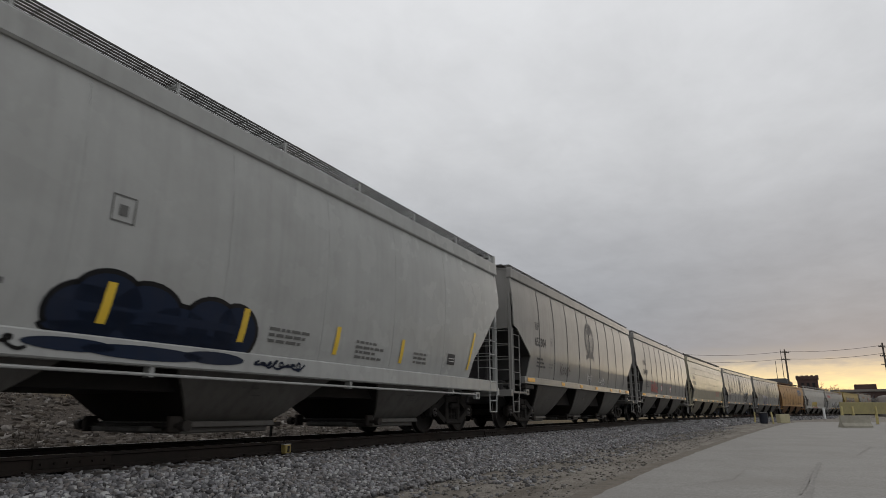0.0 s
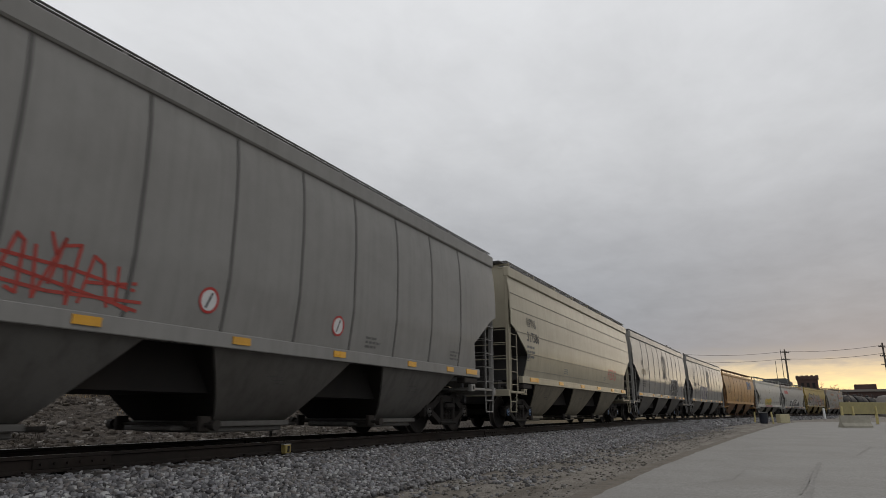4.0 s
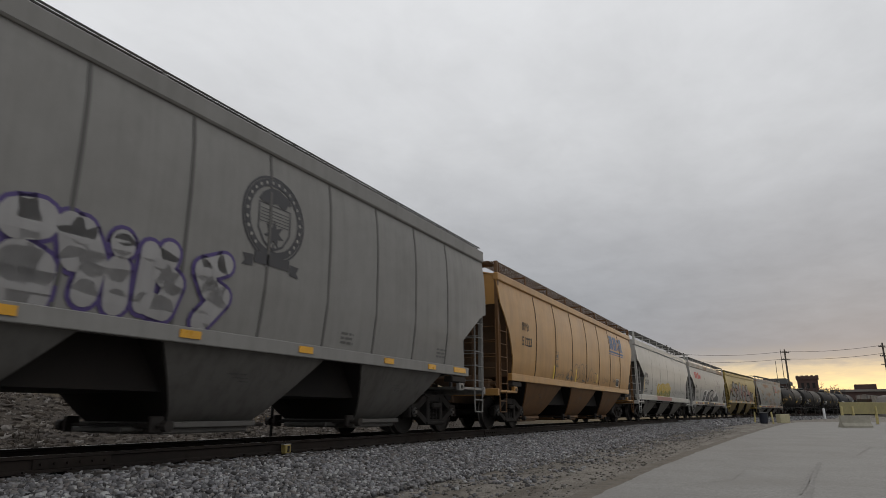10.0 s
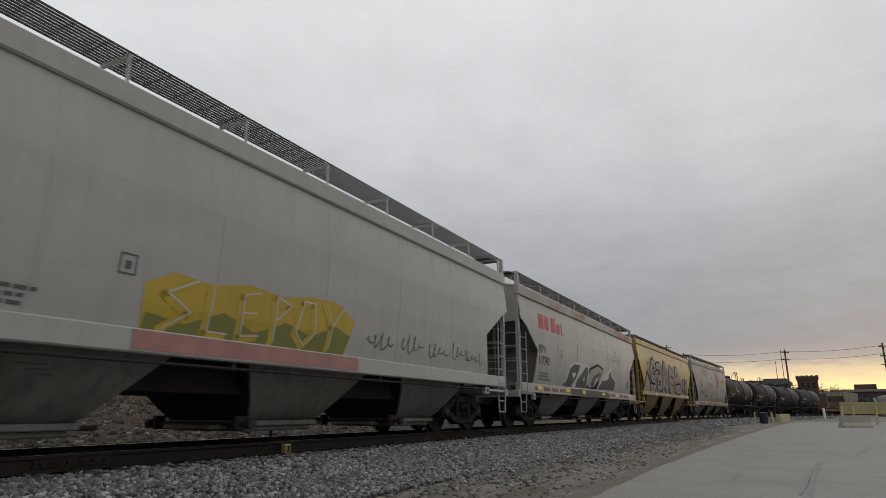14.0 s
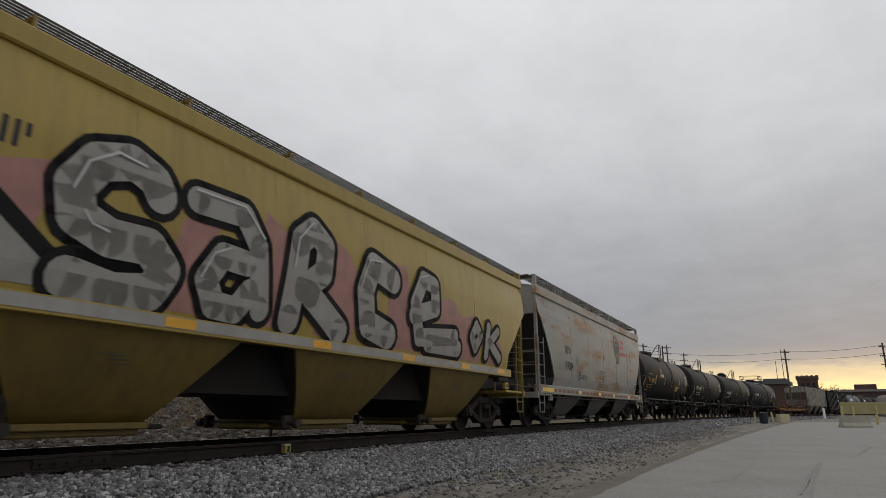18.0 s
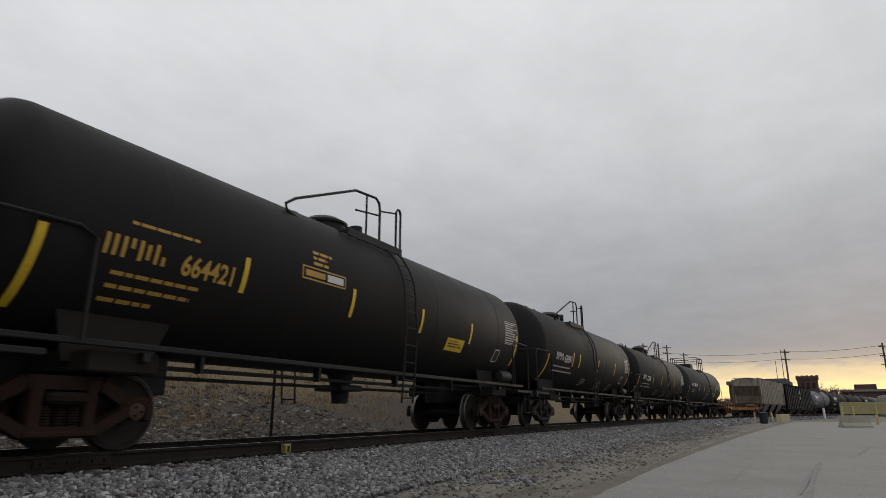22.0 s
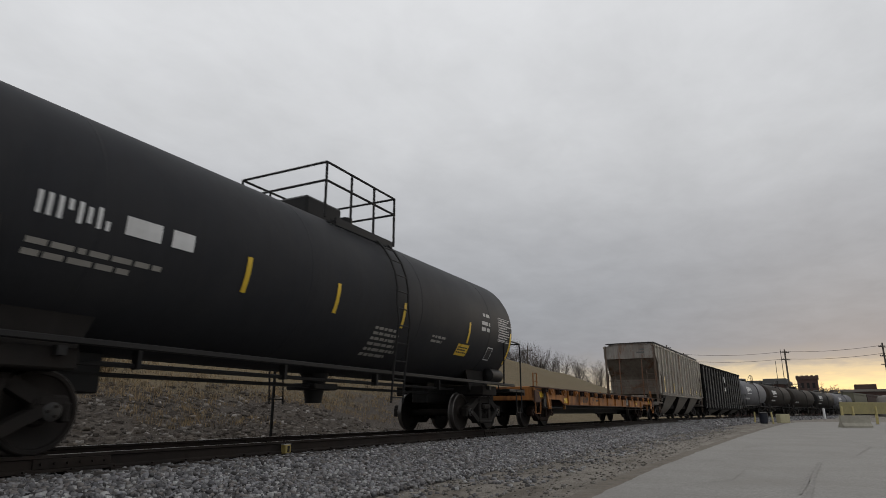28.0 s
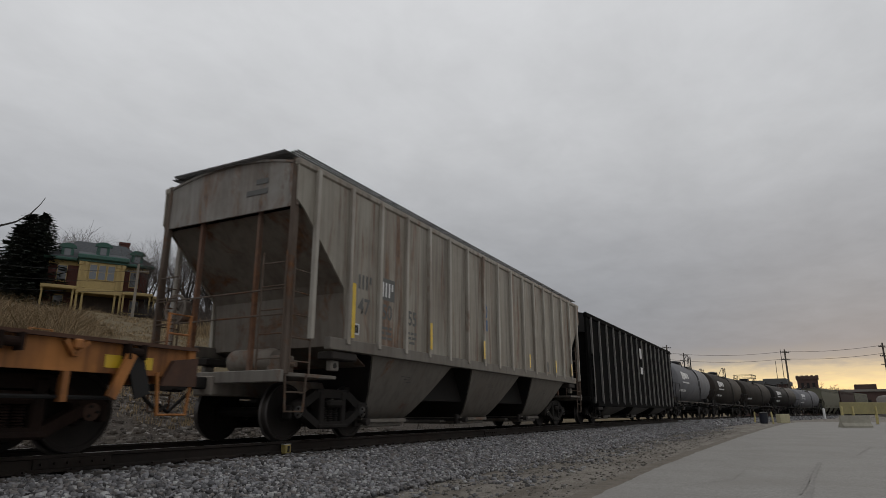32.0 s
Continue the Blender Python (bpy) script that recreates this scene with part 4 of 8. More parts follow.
            part("safety_cage", g, fm, car)
        for x in (x0, x1):
            g = Geo()
            for zz in (.42, .78):
                g.pipe([(x, -1.05, zt + zz), (x, 1.05, zt + zz)], .024, 6)
            part("safety_cage_end", g, fm, car)
    for sd in (-1, 1):
        if dome != "square":
            g = Geo().pipe([(top - 1.9, sd * .95, zt - .42), (top - 2.35, sd * .98, zt - .34), (top - 2.4, sd * 1.0, zt - .24), (top - 2.2, sd * 1.02, zt - .10), (top - .5, sd * 1.05, zt + .60), (top + .20, sd * 1.05, zt + .66),
                            (top + .33, sd * 1.05, zt + .58), (top + .36, sd * 1.05, zt + .45), (top + .36, sd * 1.05, pz)], .027, 7)
            g.pipe([(top - .12, sd * 1.05, pz), (top - .12, sd * 1.05, zt + .63)], .022).pipe([(top - .5, sd * 1.05, zt + .20), (top + .36, sd * 1.05, zt + .32)], .018)
            g.pipe([(top + 1.0, sd * 1.05, pz), (top + 1.0, sd * 1.05, zt + .58), (top + 1.06, sd * 1.05, zt + .66), (top + 1.14, sd * 1.05, zt + .66), (top + 1.18, sd * 1.05, zt + .58), (top + 1.18, sd * 1.05, pz)], .026, 7)
            g.pipe([(top + .36, sd * 1.05, zt + .42), (top + 1.0, sd * 1.05, zt + .55)], .018)
            part("handrail", g, fm, car)
        # ladder following the shell
        lad = Geo()
        pts = []
        for k in range(9):
            a = radians(-38 + k * 11.0)
            pts.append((sd * (R + .10) * math.cos(a), zc + (R + .10) * math.sin(a)))
        pts = [(sd * 1.50, .62), (sd * 1.54, 1.2), (sd * (R + .14), zc - .5)] + [p for p in pts if p[1] > zc - .3]
        for dx in (top + .62, top + 1.04):
            lad.pipe([(dx, y, z) for y, z in pts], .022, 6)
        rungs = []
        tot = [0]
        for a, b in zip(pts, pts[1:]):
            tot.append(tot[-1] + math.hypot(b[0] - a[0], b[1] - a[1]))
        for k in range(int(tot[-1] / .34)):
            d = .1 + k * .34
            y = float(np.interp(d, tot, [p[0] for p in pts]))
            z = float(np.interp(d, tot, [p[1] for p in pts]))
            rungs.append((top + .83, y, z))
        lo = part("ladder", lad, fm, car)
        rm = shared(("rung", "x", .42, fm.name), lambda: Geo().rod((-.21, 0, 0), (.21, 0, 0), .014, 6).mesh("rung", fm))
        for p in rungs:
            part("rung", rm, None, lo).location = p
    # print on the head that faces against the run
    for k, (zz, ya, w, hh) in enumerate(((zc + .62, -.55, .9, .10), (zc + .42, -.5, .55, .045), (zc + .33, -.5, .62, .045), (zc + .24, -.5, .48, .045), (zc - .38, -.5, .5, .03), (zc - .46, -.5, .56, .03), (zc - .54, -.5, .4, .03))):
        me = flat_mesh([rect(ya + .16 * j, zz, .12 if k == 0 else .14, hh) for j in range(int(w / .16))])
        lay(me, lambda y, z: (-h - .006 + hd * (1 - math.sqrt(max(0, 1 - (y * y + (z - zc) ** 2) / (R * R)))), y, z), mark_mat or SPRAYWHITE, "head_mark", car)
    truck(car, -h + 1.25, cap, rusty)
    truck(car, h - 1.6, cap, rusty)
    CARS.append((car, (s0 + s1) / 2))
    T = Side(car, [(zc + R * math.sin(radians(a)), R * math.cos(radians(a))) for a in range(-80, 81, 5)], -h + ((ref if ref is not None else s0) - s0))
    return car, T, L


# ---- flat car ----


def flat(label, s0, s1, mat, mat2):
    L = s1 - s0
    h = L / 2
    car = thing("flat_car", label, "flat car", "cars of the train")
    S = Side(car, [(.6, 1.46), (1.4, 1.46)], -h)
    for sd in (-1, 1):
        part("side_sill", Geo().extrude([(-h, 1.19), (-h, .86), (-h + 2.6, .86), (-h + 3.0, .71), (h - 3.0, .71), (h - 2.6, .86), (h, .86), (h, 1.19)], sd * 1.42, sd * 1.46), mat, car)
        part("top_flange", Geo().box(-h, h, sd * 1.36, sd * 1.53, 1.185, 1.225), mat2, car)
        part("bottom_flange", Geo().box(-h + 2.9, h - 2.9, sd * 1.36, sd * 1.52, .682, .71), mat2, car)
        n = 27
        pocket = shared(("pocket", sd), lambda: Geo().box(-.045, .045, sd * 1.46, sd * 1.58, 1.08, 1.185, c=.015).bar((-.12, sd * 1.50, 1.17), (0, sd * 1.50, 1.02), .05, .06).bar((.12, sd * 1.50, 1.17), (0, sd * 1.50, 1.02), .05, .06).mesh("stake_pocket", mat))
        winch = shared(("winch", sd), lambda: Geo().rod((-.09, sd * 1.54, 1.10), (.09, sd * 1.54, 1.10), .05, 12).box(-.11, -.08, sd * 1.46, sd * 1.60, 1.02, 1.19).box(.08, .11, sd * 1.46, sd * 1.60, 1.02, 1.19).mesh("winch", STEEL_RUST))
        for k in range(n):
            o = part("stake_pocket" if k % 2 else "winch", pocket if k % 2 else winch, None, car)
            o.location = (-h + .9 + (L - 1.8) * k / (n - 1), 0, 0)
        for k in range(10):
            x = -h + 3.4 + (L - 6.8) * k / 9
            part("web_stiffener", Geo().box(x - .012, x + .012, sd * 1.46, sd * 1.51, .71, 1.185), mat, car)
        for e in (-1, 1):
            part("sill_step", Geo().pipe([(e * (h - .05), sd * 1.50, .9), (e * (h - .1), sd * 1.50, .42), (e * (h - .5), sd * 1.50, .42), (e * (h - .55), sd * 1.50, .9)], .022, 6), mat, car)
    deck = Geo()
    k = 0
    x = -h + .02
    while x < h - .2:
        deck.box(x, x + .19, -1.36, 1.36, 1.14, 1.20 + .012 * ((k * 7) % 3))
        x += .20
        k += 1
    part("deck_planks", deck, surface("deck_wood", (0.10, 0.08, 0.06), rough=.95, grain=.4, island=.35), car, "weathered wooden deck planks")
    for e in (-1, 1):
        part("end_sill", Geo().box(e * h, e * (h - .12), -1.50, 1.50, .80, 1.22, c=.02), mat, car)
        part("end_plate", Geo().extrude([(e * h, .75), (e * (h - .5), .75), (e * (h - .35), 1.05), (e * h, 1.1)], -1.53, -1.46), mat2, car)
        coupler(car, e * (h + .05), e, STEEL)
        for sd in (-1, 1):
            g = Geo().pipe([(e * (h - .10), sd * 1.44, 1.15), (e * (h - .10), sd * 1.44, 1.62), (e * (h - .42), sd * 1.44, 1.62), (e * (h - .42), sd * 1.44, 1.15)], .02)
            g.rod((e * (h - .10), sd * 1.44, 1.38), (e * (h - .42), sd * 1.44, 1.38), .014)
            part("corner_grab", g, mat, car)
        part("uncoupling_lever", Geo().bar((e * (h - .95), -1.56, 1.08), (e * (h - 1.15), -1.56, .60), .11, .05).bar((e * (h - .9), -1.54, 1.06), (e * (h - .75), -1.54, .62), .2, .03, 1), [mat, BLACK], car)
    part("center_sill", Geo().box(-h + .3, h - .3, -.3, .3, .45, 1.1, c=.02).box(-h + 4, h - 4, -.38, .38, .40, .47), BLACK, car)
    for k in range(8):
        x = -h + 3.2 + (L - 6.4) * k / 7
        part("cross_bearer", Geo().box(x - .06, x + .06, -1.42, 1.42, .70, 1.1), mat2, car)
    part("air_pipe", Geo().rod((-h + 1.0, -1.40, .60), (h - 1.0, -1.40, .60), .022, 6), BLACK, car)
    for x in (-h + 1.6, -h + 3.1, h - 3.1, h - 1.6):
        part("pipe_hanger", Geo().box(x - .035, x + .035, -1.47, -1.39, .55, .86), mat, car)
    truck(car, -h + 1.9, "rust", True)
    truck(car, h - 1.9, "rust", True)
    CARS.append((car, (s0 + s1) / 2))
    return car, S, L


# ---- the train, in order ----
GREY = paint("cp_grey_paint", (0.272, 0.265, 0.250), rough=.21, gloss=.045, bump=.02, bump_scale=1.2)
SEAMGREY = paint("grimy_seam_paint", (0.125, 0.121, 0.115), rough=.55, gloss=.15)
# darker grey with the shade of recessed ends and underbody in its colour
GREY_D = paint("shaded_slope_paint", (0.036, 0.0345, 0.034), rough=.6)
# off-white dimmed to grey: recess shade painted in, with real stains on top
RECESS = paint("shaded_recess_paint", (0.15, 0.145, 0.135), rough=.6, gloss=.2, stain=(.05, .045, .04), stain_amt=.6, streak=.4)
LGREY = paint("light_grey_paint", (0.40, 0.405, 0.392), rough=.26, gloss=.12)
TAN_D = paint("tan_rib_shadow", (0.20, 0.18, 0.14), rough=.6)
TAN = paint("tan_paint", (0.375, 0.342, 0.262), rough=.23, gloss=.06, bump=.02, bump_scale=1.2)
ORANGE = paint("faded_orange_paint", (0.42, 0.225, 0.066), rough=.45, stain=(.18, .09, .04), stain_amt=.4, streak=.28)
# orange darkened by grime and by the shade of the recessed ends
ORANGE_D = paint("grimy_shaded_orange_paint", (0.10, 0.055, 0.025), rough=.7, stain_amt=.5)
OFFWHITE = paint("off_white_paint", (0.43, 0.423, 0.395), rough=.4, gloss=.12, streak=.14, stain=(.20, .17, .12))
GREYWHITE = paint("greyed_white_paint", (0.355, 0.348, 0.33), rough=.4, gloss=.12, streak=.16, stain=(.20, .17, .12))
YELLOW = paint("mustard_paint", (0.36, 0.255, 0.05), rough=.45, streak=.25)
# shaded copy of the mustard for the recessed end parts
YELLOW_D = paint("shaded_mustard_paint", (0.13, 0.095, 0.03), rough=.7)
RUSTY = paint("rust_blotched_grey", (0.255, 0.262, 0.248), rough=.45, gloss=.15, rust=.3, rust_map=(.45, 1, 1.9), rust_soft=True, stain=(.30, .19, .09), stain_amt=.35, stain_scale=.5)
CHORDGRIME = paint("rust_grimed_chord", (0.36, 0.33, 0.28), rough=.55, rust=.2, rust_map=(.4, 1, 1), rust_soft=True, stain=(.20, .13, .07), stain_amt=.6)
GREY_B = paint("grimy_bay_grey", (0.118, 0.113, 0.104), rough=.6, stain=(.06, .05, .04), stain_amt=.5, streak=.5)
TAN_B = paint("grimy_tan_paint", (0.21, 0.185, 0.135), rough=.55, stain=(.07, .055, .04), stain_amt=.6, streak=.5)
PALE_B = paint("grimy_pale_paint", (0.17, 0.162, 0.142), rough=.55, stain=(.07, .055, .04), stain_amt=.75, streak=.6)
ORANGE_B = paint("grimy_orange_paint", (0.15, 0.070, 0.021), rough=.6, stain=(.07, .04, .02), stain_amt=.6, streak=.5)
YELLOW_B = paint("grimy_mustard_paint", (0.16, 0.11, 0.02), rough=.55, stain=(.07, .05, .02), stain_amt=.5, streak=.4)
KBAY = paint("weathered_bay_grey", (0.165, 0.150, 0.128), rough=.6, rust=.15, stain=(.10, .07, .05), stain_amt=.5, streak=.5)
KTOP = paint("weathered_top_grey", (0.27, 0.255, 0.23), rough=.6, rust=.55, rust_map=(1, 1.8, .6), stain=(.10, .06, .035), stain_amt=.7, streak=.5)
KGREY = paint("weathered_grey", (0.30, 0.275, 0.227), rough=.55, rust=.5, rust_map=(2.4, 1, .22), stain=(.13, .085, .055), stain_amt=.5, streak=.75)
KEND = paint("weathered_end_grey", (0.13, 0.102, 0.082), rough=.8, gloss=.2, rust=.6, stain=(.055, .032, .02), stain_amt=.8)
KRIB = paint("weathered_rib_grey", (0.40, 0.375, 0.325), rough=.55, rust=.3, rust_map=(1, 1, .25), stain=(.13, .08, .05), stain_amt=.5, streak=.5)
KPOST = paint("rusty_end_post", (0.15, 0.10, 0.075), rough=.8, rust=.8, rust_map=(1, 1, .3), stain=(.16, .055, .025), stain_amt=.8)
KSLOPE = paint("weathered_slope_grey", (0.21, 0.185, 0.155), rough=.7, gloss=.3, rust=.55, stain=(.07, .04, .025), stain_amt=.6, streak=.4)
COALBLACK = paint("sooty_black", (0.006, 0.006, 0.0062), rough=.95, gloss=.05, stain=(.02, .017, .014), stain_amt=.3)
# paler than the black body: bright rib highlights are painted into the posts
RIB_HIGHLIGHT = paint("highlit_rib_paint", (0.21, 0.20, 0.19), rough=.55, stain=(.09, .08, .07), stain_amt=.4)
SPRAYWHITE = paint("white_spray", (0.55, 0.55, 0.54), rough=.6)
GOLD = paint("gold_lettering", (0.50, 0.29, 0.05), rough=.55)
TANKBLACK = paint("tank_black", (0.0190, 0.0178, 0.0174), rough=.55, stain=(.035, .029, .025), stain_amt=.3, streak=.3, gloss=.09)
TANKGREY = paint("tank_charcoal", (0.034, 0.035, 0.039), rough=.55, gloss=.06, stain=(.07, .065, .06), stain_amt=.3, streak=.25)
FLATORANGE = paint("flat_car_orange", (0.44, 0.175, 0.042), rough=.65, grain=.2, rust=.45, stain=(.12, .045, .02), stain_amt=.8, stain_scale=1.1, streak=.95)
FLATRUST = surface("flat_car_rust", (0.085, 0.042, 0.026), rough=.9, grain=.4, stain=(.035, .022, .016), stain_amt=.6)

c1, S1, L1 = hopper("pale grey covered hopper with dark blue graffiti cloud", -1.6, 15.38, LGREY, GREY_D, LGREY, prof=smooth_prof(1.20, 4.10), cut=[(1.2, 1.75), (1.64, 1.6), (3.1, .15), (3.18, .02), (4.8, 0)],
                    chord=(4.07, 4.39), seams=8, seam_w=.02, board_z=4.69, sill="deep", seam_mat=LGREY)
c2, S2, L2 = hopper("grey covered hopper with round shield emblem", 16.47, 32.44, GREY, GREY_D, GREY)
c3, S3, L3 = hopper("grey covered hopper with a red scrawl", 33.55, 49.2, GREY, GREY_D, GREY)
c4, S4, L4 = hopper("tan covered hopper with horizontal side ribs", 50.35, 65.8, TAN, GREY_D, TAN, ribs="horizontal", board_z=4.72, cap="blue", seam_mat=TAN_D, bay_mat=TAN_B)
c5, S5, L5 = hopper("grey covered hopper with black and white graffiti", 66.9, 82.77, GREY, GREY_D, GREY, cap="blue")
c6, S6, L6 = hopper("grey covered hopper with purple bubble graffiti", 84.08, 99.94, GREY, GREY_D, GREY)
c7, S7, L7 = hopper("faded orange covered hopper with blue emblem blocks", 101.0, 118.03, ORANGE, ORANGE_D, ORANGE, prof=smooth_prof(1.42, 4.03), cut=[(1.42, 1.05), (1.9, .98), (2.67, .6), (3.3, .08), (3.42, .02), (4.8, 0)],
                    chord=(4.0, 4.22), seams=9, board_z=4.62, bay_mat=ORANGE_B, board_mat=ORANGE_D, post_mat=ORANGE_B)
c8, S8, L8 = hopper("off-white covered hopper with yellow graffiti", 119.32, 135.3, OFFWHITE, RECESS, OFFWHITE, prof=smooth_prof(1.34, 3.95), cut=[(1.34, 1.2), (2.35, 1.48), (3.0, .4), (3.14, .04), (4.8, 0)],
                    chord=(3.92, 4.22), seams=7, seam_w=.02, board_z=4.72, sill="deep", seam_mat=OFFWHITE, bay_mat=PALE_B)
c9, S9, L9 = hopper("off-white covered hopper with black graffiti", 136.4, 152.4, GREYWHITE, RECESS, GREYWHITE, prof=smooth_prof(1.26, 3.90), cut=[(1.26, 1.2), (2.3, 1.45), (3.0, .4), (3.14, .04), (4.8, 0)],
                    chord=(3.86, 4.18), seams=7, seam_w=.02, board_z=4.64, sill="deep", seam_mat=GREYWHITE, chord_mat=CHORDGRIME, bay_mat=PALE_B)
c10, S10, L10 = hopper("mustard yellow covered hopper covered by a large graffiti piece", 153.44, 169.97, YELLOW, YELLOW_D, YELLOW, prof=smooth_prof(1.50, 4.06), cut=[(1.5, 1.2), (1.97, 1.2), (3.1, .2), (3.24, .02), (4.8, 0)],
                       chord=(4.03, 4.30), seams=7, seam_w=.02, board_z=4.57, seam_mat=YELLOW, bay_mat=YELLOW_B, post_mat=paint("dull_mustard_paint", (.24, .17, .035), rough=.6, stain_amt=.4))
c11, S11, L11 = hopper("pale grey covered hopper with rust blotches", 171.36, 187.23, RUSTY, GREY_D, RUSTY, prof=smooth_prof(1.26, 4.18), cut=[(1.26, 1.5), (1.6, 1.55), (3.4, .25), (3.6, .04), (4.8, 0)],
                       chord=(4.14, 4.46), seams=7, seam_w=.02, board_z=4.86, sill="deep", seam_mat=RUSTY, chord_mat=CHORDGRIME)
t12, T12, M12 = tank("black tank car with orange-yellow lettering", 188.45, 203.2, TANKBLACK, ref=188.95, top=-.45, R=1.45, zc=2.63, rusty=True, cap="rust", mark_mat=GOLD)
t13, T13, M13 = tank("black tank car with white lettering", 204.55, 218.35, TANKBLACK, ref=204.2, top=-1.45)
t14, T14, M14 = tank("black tank car with large white lettering", 219.75, 234.4, TANKBLACK, ref=219.5, top=-.2, mw=(.36, .44))
t15, T15, M15 = tank("charcoal grey tank car with square valve housing", 235.8, 250.9, TANKGREY, ref=235.6, dome="square", R=1.50)
f16, F16, M16 = flat("rusty orange flat car with winches along the sill", 252.2, 271.4, FLATORANGE, FLATRUST)
c17, S17, L17 = hopper("weathered grey rib-sided covered hopper with rusty end", 273.0, 289.19, KGREY, KSLOPE, KBAY, post_mat=KEND, prof=[(1.55, 1.57), (4.36, 1.57)], cut=[(1.55, 1.4), (2.5, 1.33), (3.6, .20), (3.72, .02), (4.8, 0)],
                       ribs="post", rib_mat=KRIB, seams=17, chord=(4.30, 4.43), board_z=4.60, bays=3, roof_mat=KTOP, chord_out=.03, legs=False, bay_mat=KBAY, board_mat=GRATING, brake=(1.0, 2.15), end_mat=KPOST)
c18, S18, L18 = hopper("black rib-sided open hopper", 290.7, 310.1, COALBLACK, COALBLACK, COALBLACK, rib_mat=RIB_HIGHLIGHT, rib_w=.028, prof=[(.8, 1.50), (4.25, 1.50)], cut=[(.8, .3), (1.9, .2), (3.6, .12), (3.7, .0), (4.8, 0)],
                       ribs="post", seams=16, chord=(4.20, 4.40), board_z=0, hatch=False, chord_out=.05, roof_mat=BLACK)
TANKPALE = paint("tank_dusty_grey", (0.19, 0.19, 0.20), rough=.75, gloss=.2, stain=(.06, .055, .05), stain_amt=.4)
TANKBROWN = paint("tank_brown_black", (0.020, 0.016, 0.013), rough=.7, gloss=.2, stain=(.06, .045, .035), stain_amt=.4)
for a, b, m, d, mark in ((311.6, 326.17, TANKPALE, "round", 1), (327.9, 342.89, TANKBROWN, "round", 1), (344.8, 361.1, TANKBROWN, "square", 0), (363, 378.9, TANKBLACK, "round", 1), (380.8, 397.2, TANKPALE, "round", 1)):
    car, T, M = tank("dark tank car in the middle of the train", a, b, m, dome=d)
    if mark:
        T.shapes([rect(2.2, 2.75, .5, .55), rect(2.75, 2.75, .35, .55), rect(3.15, 2.85, .9, .4), rect(4.2, 2.85, .5, .4), rect(2.2, 2.5, 2.4, .1)], WHITE, "emblem_block")
    T.shapes([rect(1.6, 1.9, 1.2, .16), rect(3.0, 1.9, .9, .16)], WHITE, "stencil_block")
OLIVECAR = paint("dull_olive_paint", (0.15, 0.145, 0.105), rough=.6, gloss=.2)
BROWNCAR = paint("dark_brown_car_paint", (0.055, 0.034, 0.028), rough=.7, gloss=.2)
hopper("dull olive rib-sided covered hopper", 399, 415, OLIVECAR, GREY_D, OLIVECAR, ribs="post", seams=14, bay_mat=OLIVECAR)
hopper("dark brown rib-sided hopper at the far end", 416.2, 431, BROWNCAR, GREY_D, BROWNCAR, ribs="post", seams=12, bay_mat=BROWNCAR)
hopper("dull olive covered hopper at the far end", 432.2, 448, OLIVECAR, GREY_D, OLIVECAR, bay_mat=OLIVECAR)

# ---- lettering, emblems, stencils and graffiti ----
NAVY = paint("navy_spray", (0.010, 0.018, 0.040), rough=.7, gloss=.15)
SPRAYBLACK = paint("black_spray", (0.010, 0.010, 0.011), rough=.7, gloss=.15)
CHARCOAL = paint("charcoal_spray", (.055, .055, .055), rough=.6)
SPRAYGREY = paint("grey_spray", (0.33, 0.315, 0.285), rough=.6, grain=.2)
SPRAYPINK = paint("pink_spray", (0.40, 0.20, 0.17), rough=.6, grain=.25)
SPRAYPURPLE = paint("purple_spray", (0.085, 0.058, 0.19), rough=.6)
SPRAYRED = paint("red_spray", (0.42, 0.055, 0.04), rough=.6)
SPRAYYELLOW = paint("yellow_spray", (0.52, 0.36, 0.04), rough=.6)
SPRAYGREEN = paint("green_spray", (0.20, 0.20, 0.05), rough=.6)
BLUEMARK = paint("blue_emblem", (0.045, 0.10, 0.21), rough=.55)
REDMARK = paint("red_emblem", (0.45, 0.035, 0.03), rough=.55)
REDBAND = paint("red_stripe", (0.16, 0.03, 0.028), rough=.5)
BROWNNUM = paint("faded_brown_lettering", (.15, .10, .05), rough=.6)
BROWNSPRAY = paint("brown_black_spray", (.045, .028, .024), rough=.7)
FAINT = paint("faint_stencil", (0.11, 0.11, 0.105), rough=.6)
EMBLEM = paint("dark_emblem", (0.045, 0.045, 0.05), rough=.55)


def hollow(x, z, w, h, t):
    """A frame of four bars."""
    return [rect(x, z, w, t), rect(x, z + h - t, w, t), rect(x, z + t, t, h - 2 * t), rect(x + w - t, z + t, t, h - 2 * t)]


def owner_mark(S, n, x, z, h, mat=None, w=None, lift=.006):
    """An owner's mark as plain blocks, one to a letter."""
    w = w or h * .62
    polys = []
    for k in range(n):
        xk, b = x + k * w * 1.28, w * .30
        polys += [rect(xk, z, b, h), rect(xk + w * .62, z + (0, h * .5, h * .12, 0)[k % 4], b, (h, h * .5, h * .76, h * .45)[k % 4])]
    tagged(S.shapes(polys, mat or INK, "owner_mark", lift=lift), kind="stuff")


def blocks(S, polys, mat, name="emblem_block", lift=.006):
    for p in polys:
        S.shapes([p], mat, name, lift=lift)


def plate_box(S, x, z, w, h, mat=None, t=.02):
    S.shapes(hollow(x, z, w, h, t) + [rect(x + w * .32, z + h * .25, w * .36, h * .4)], mat or FAINT, "plate_mark")


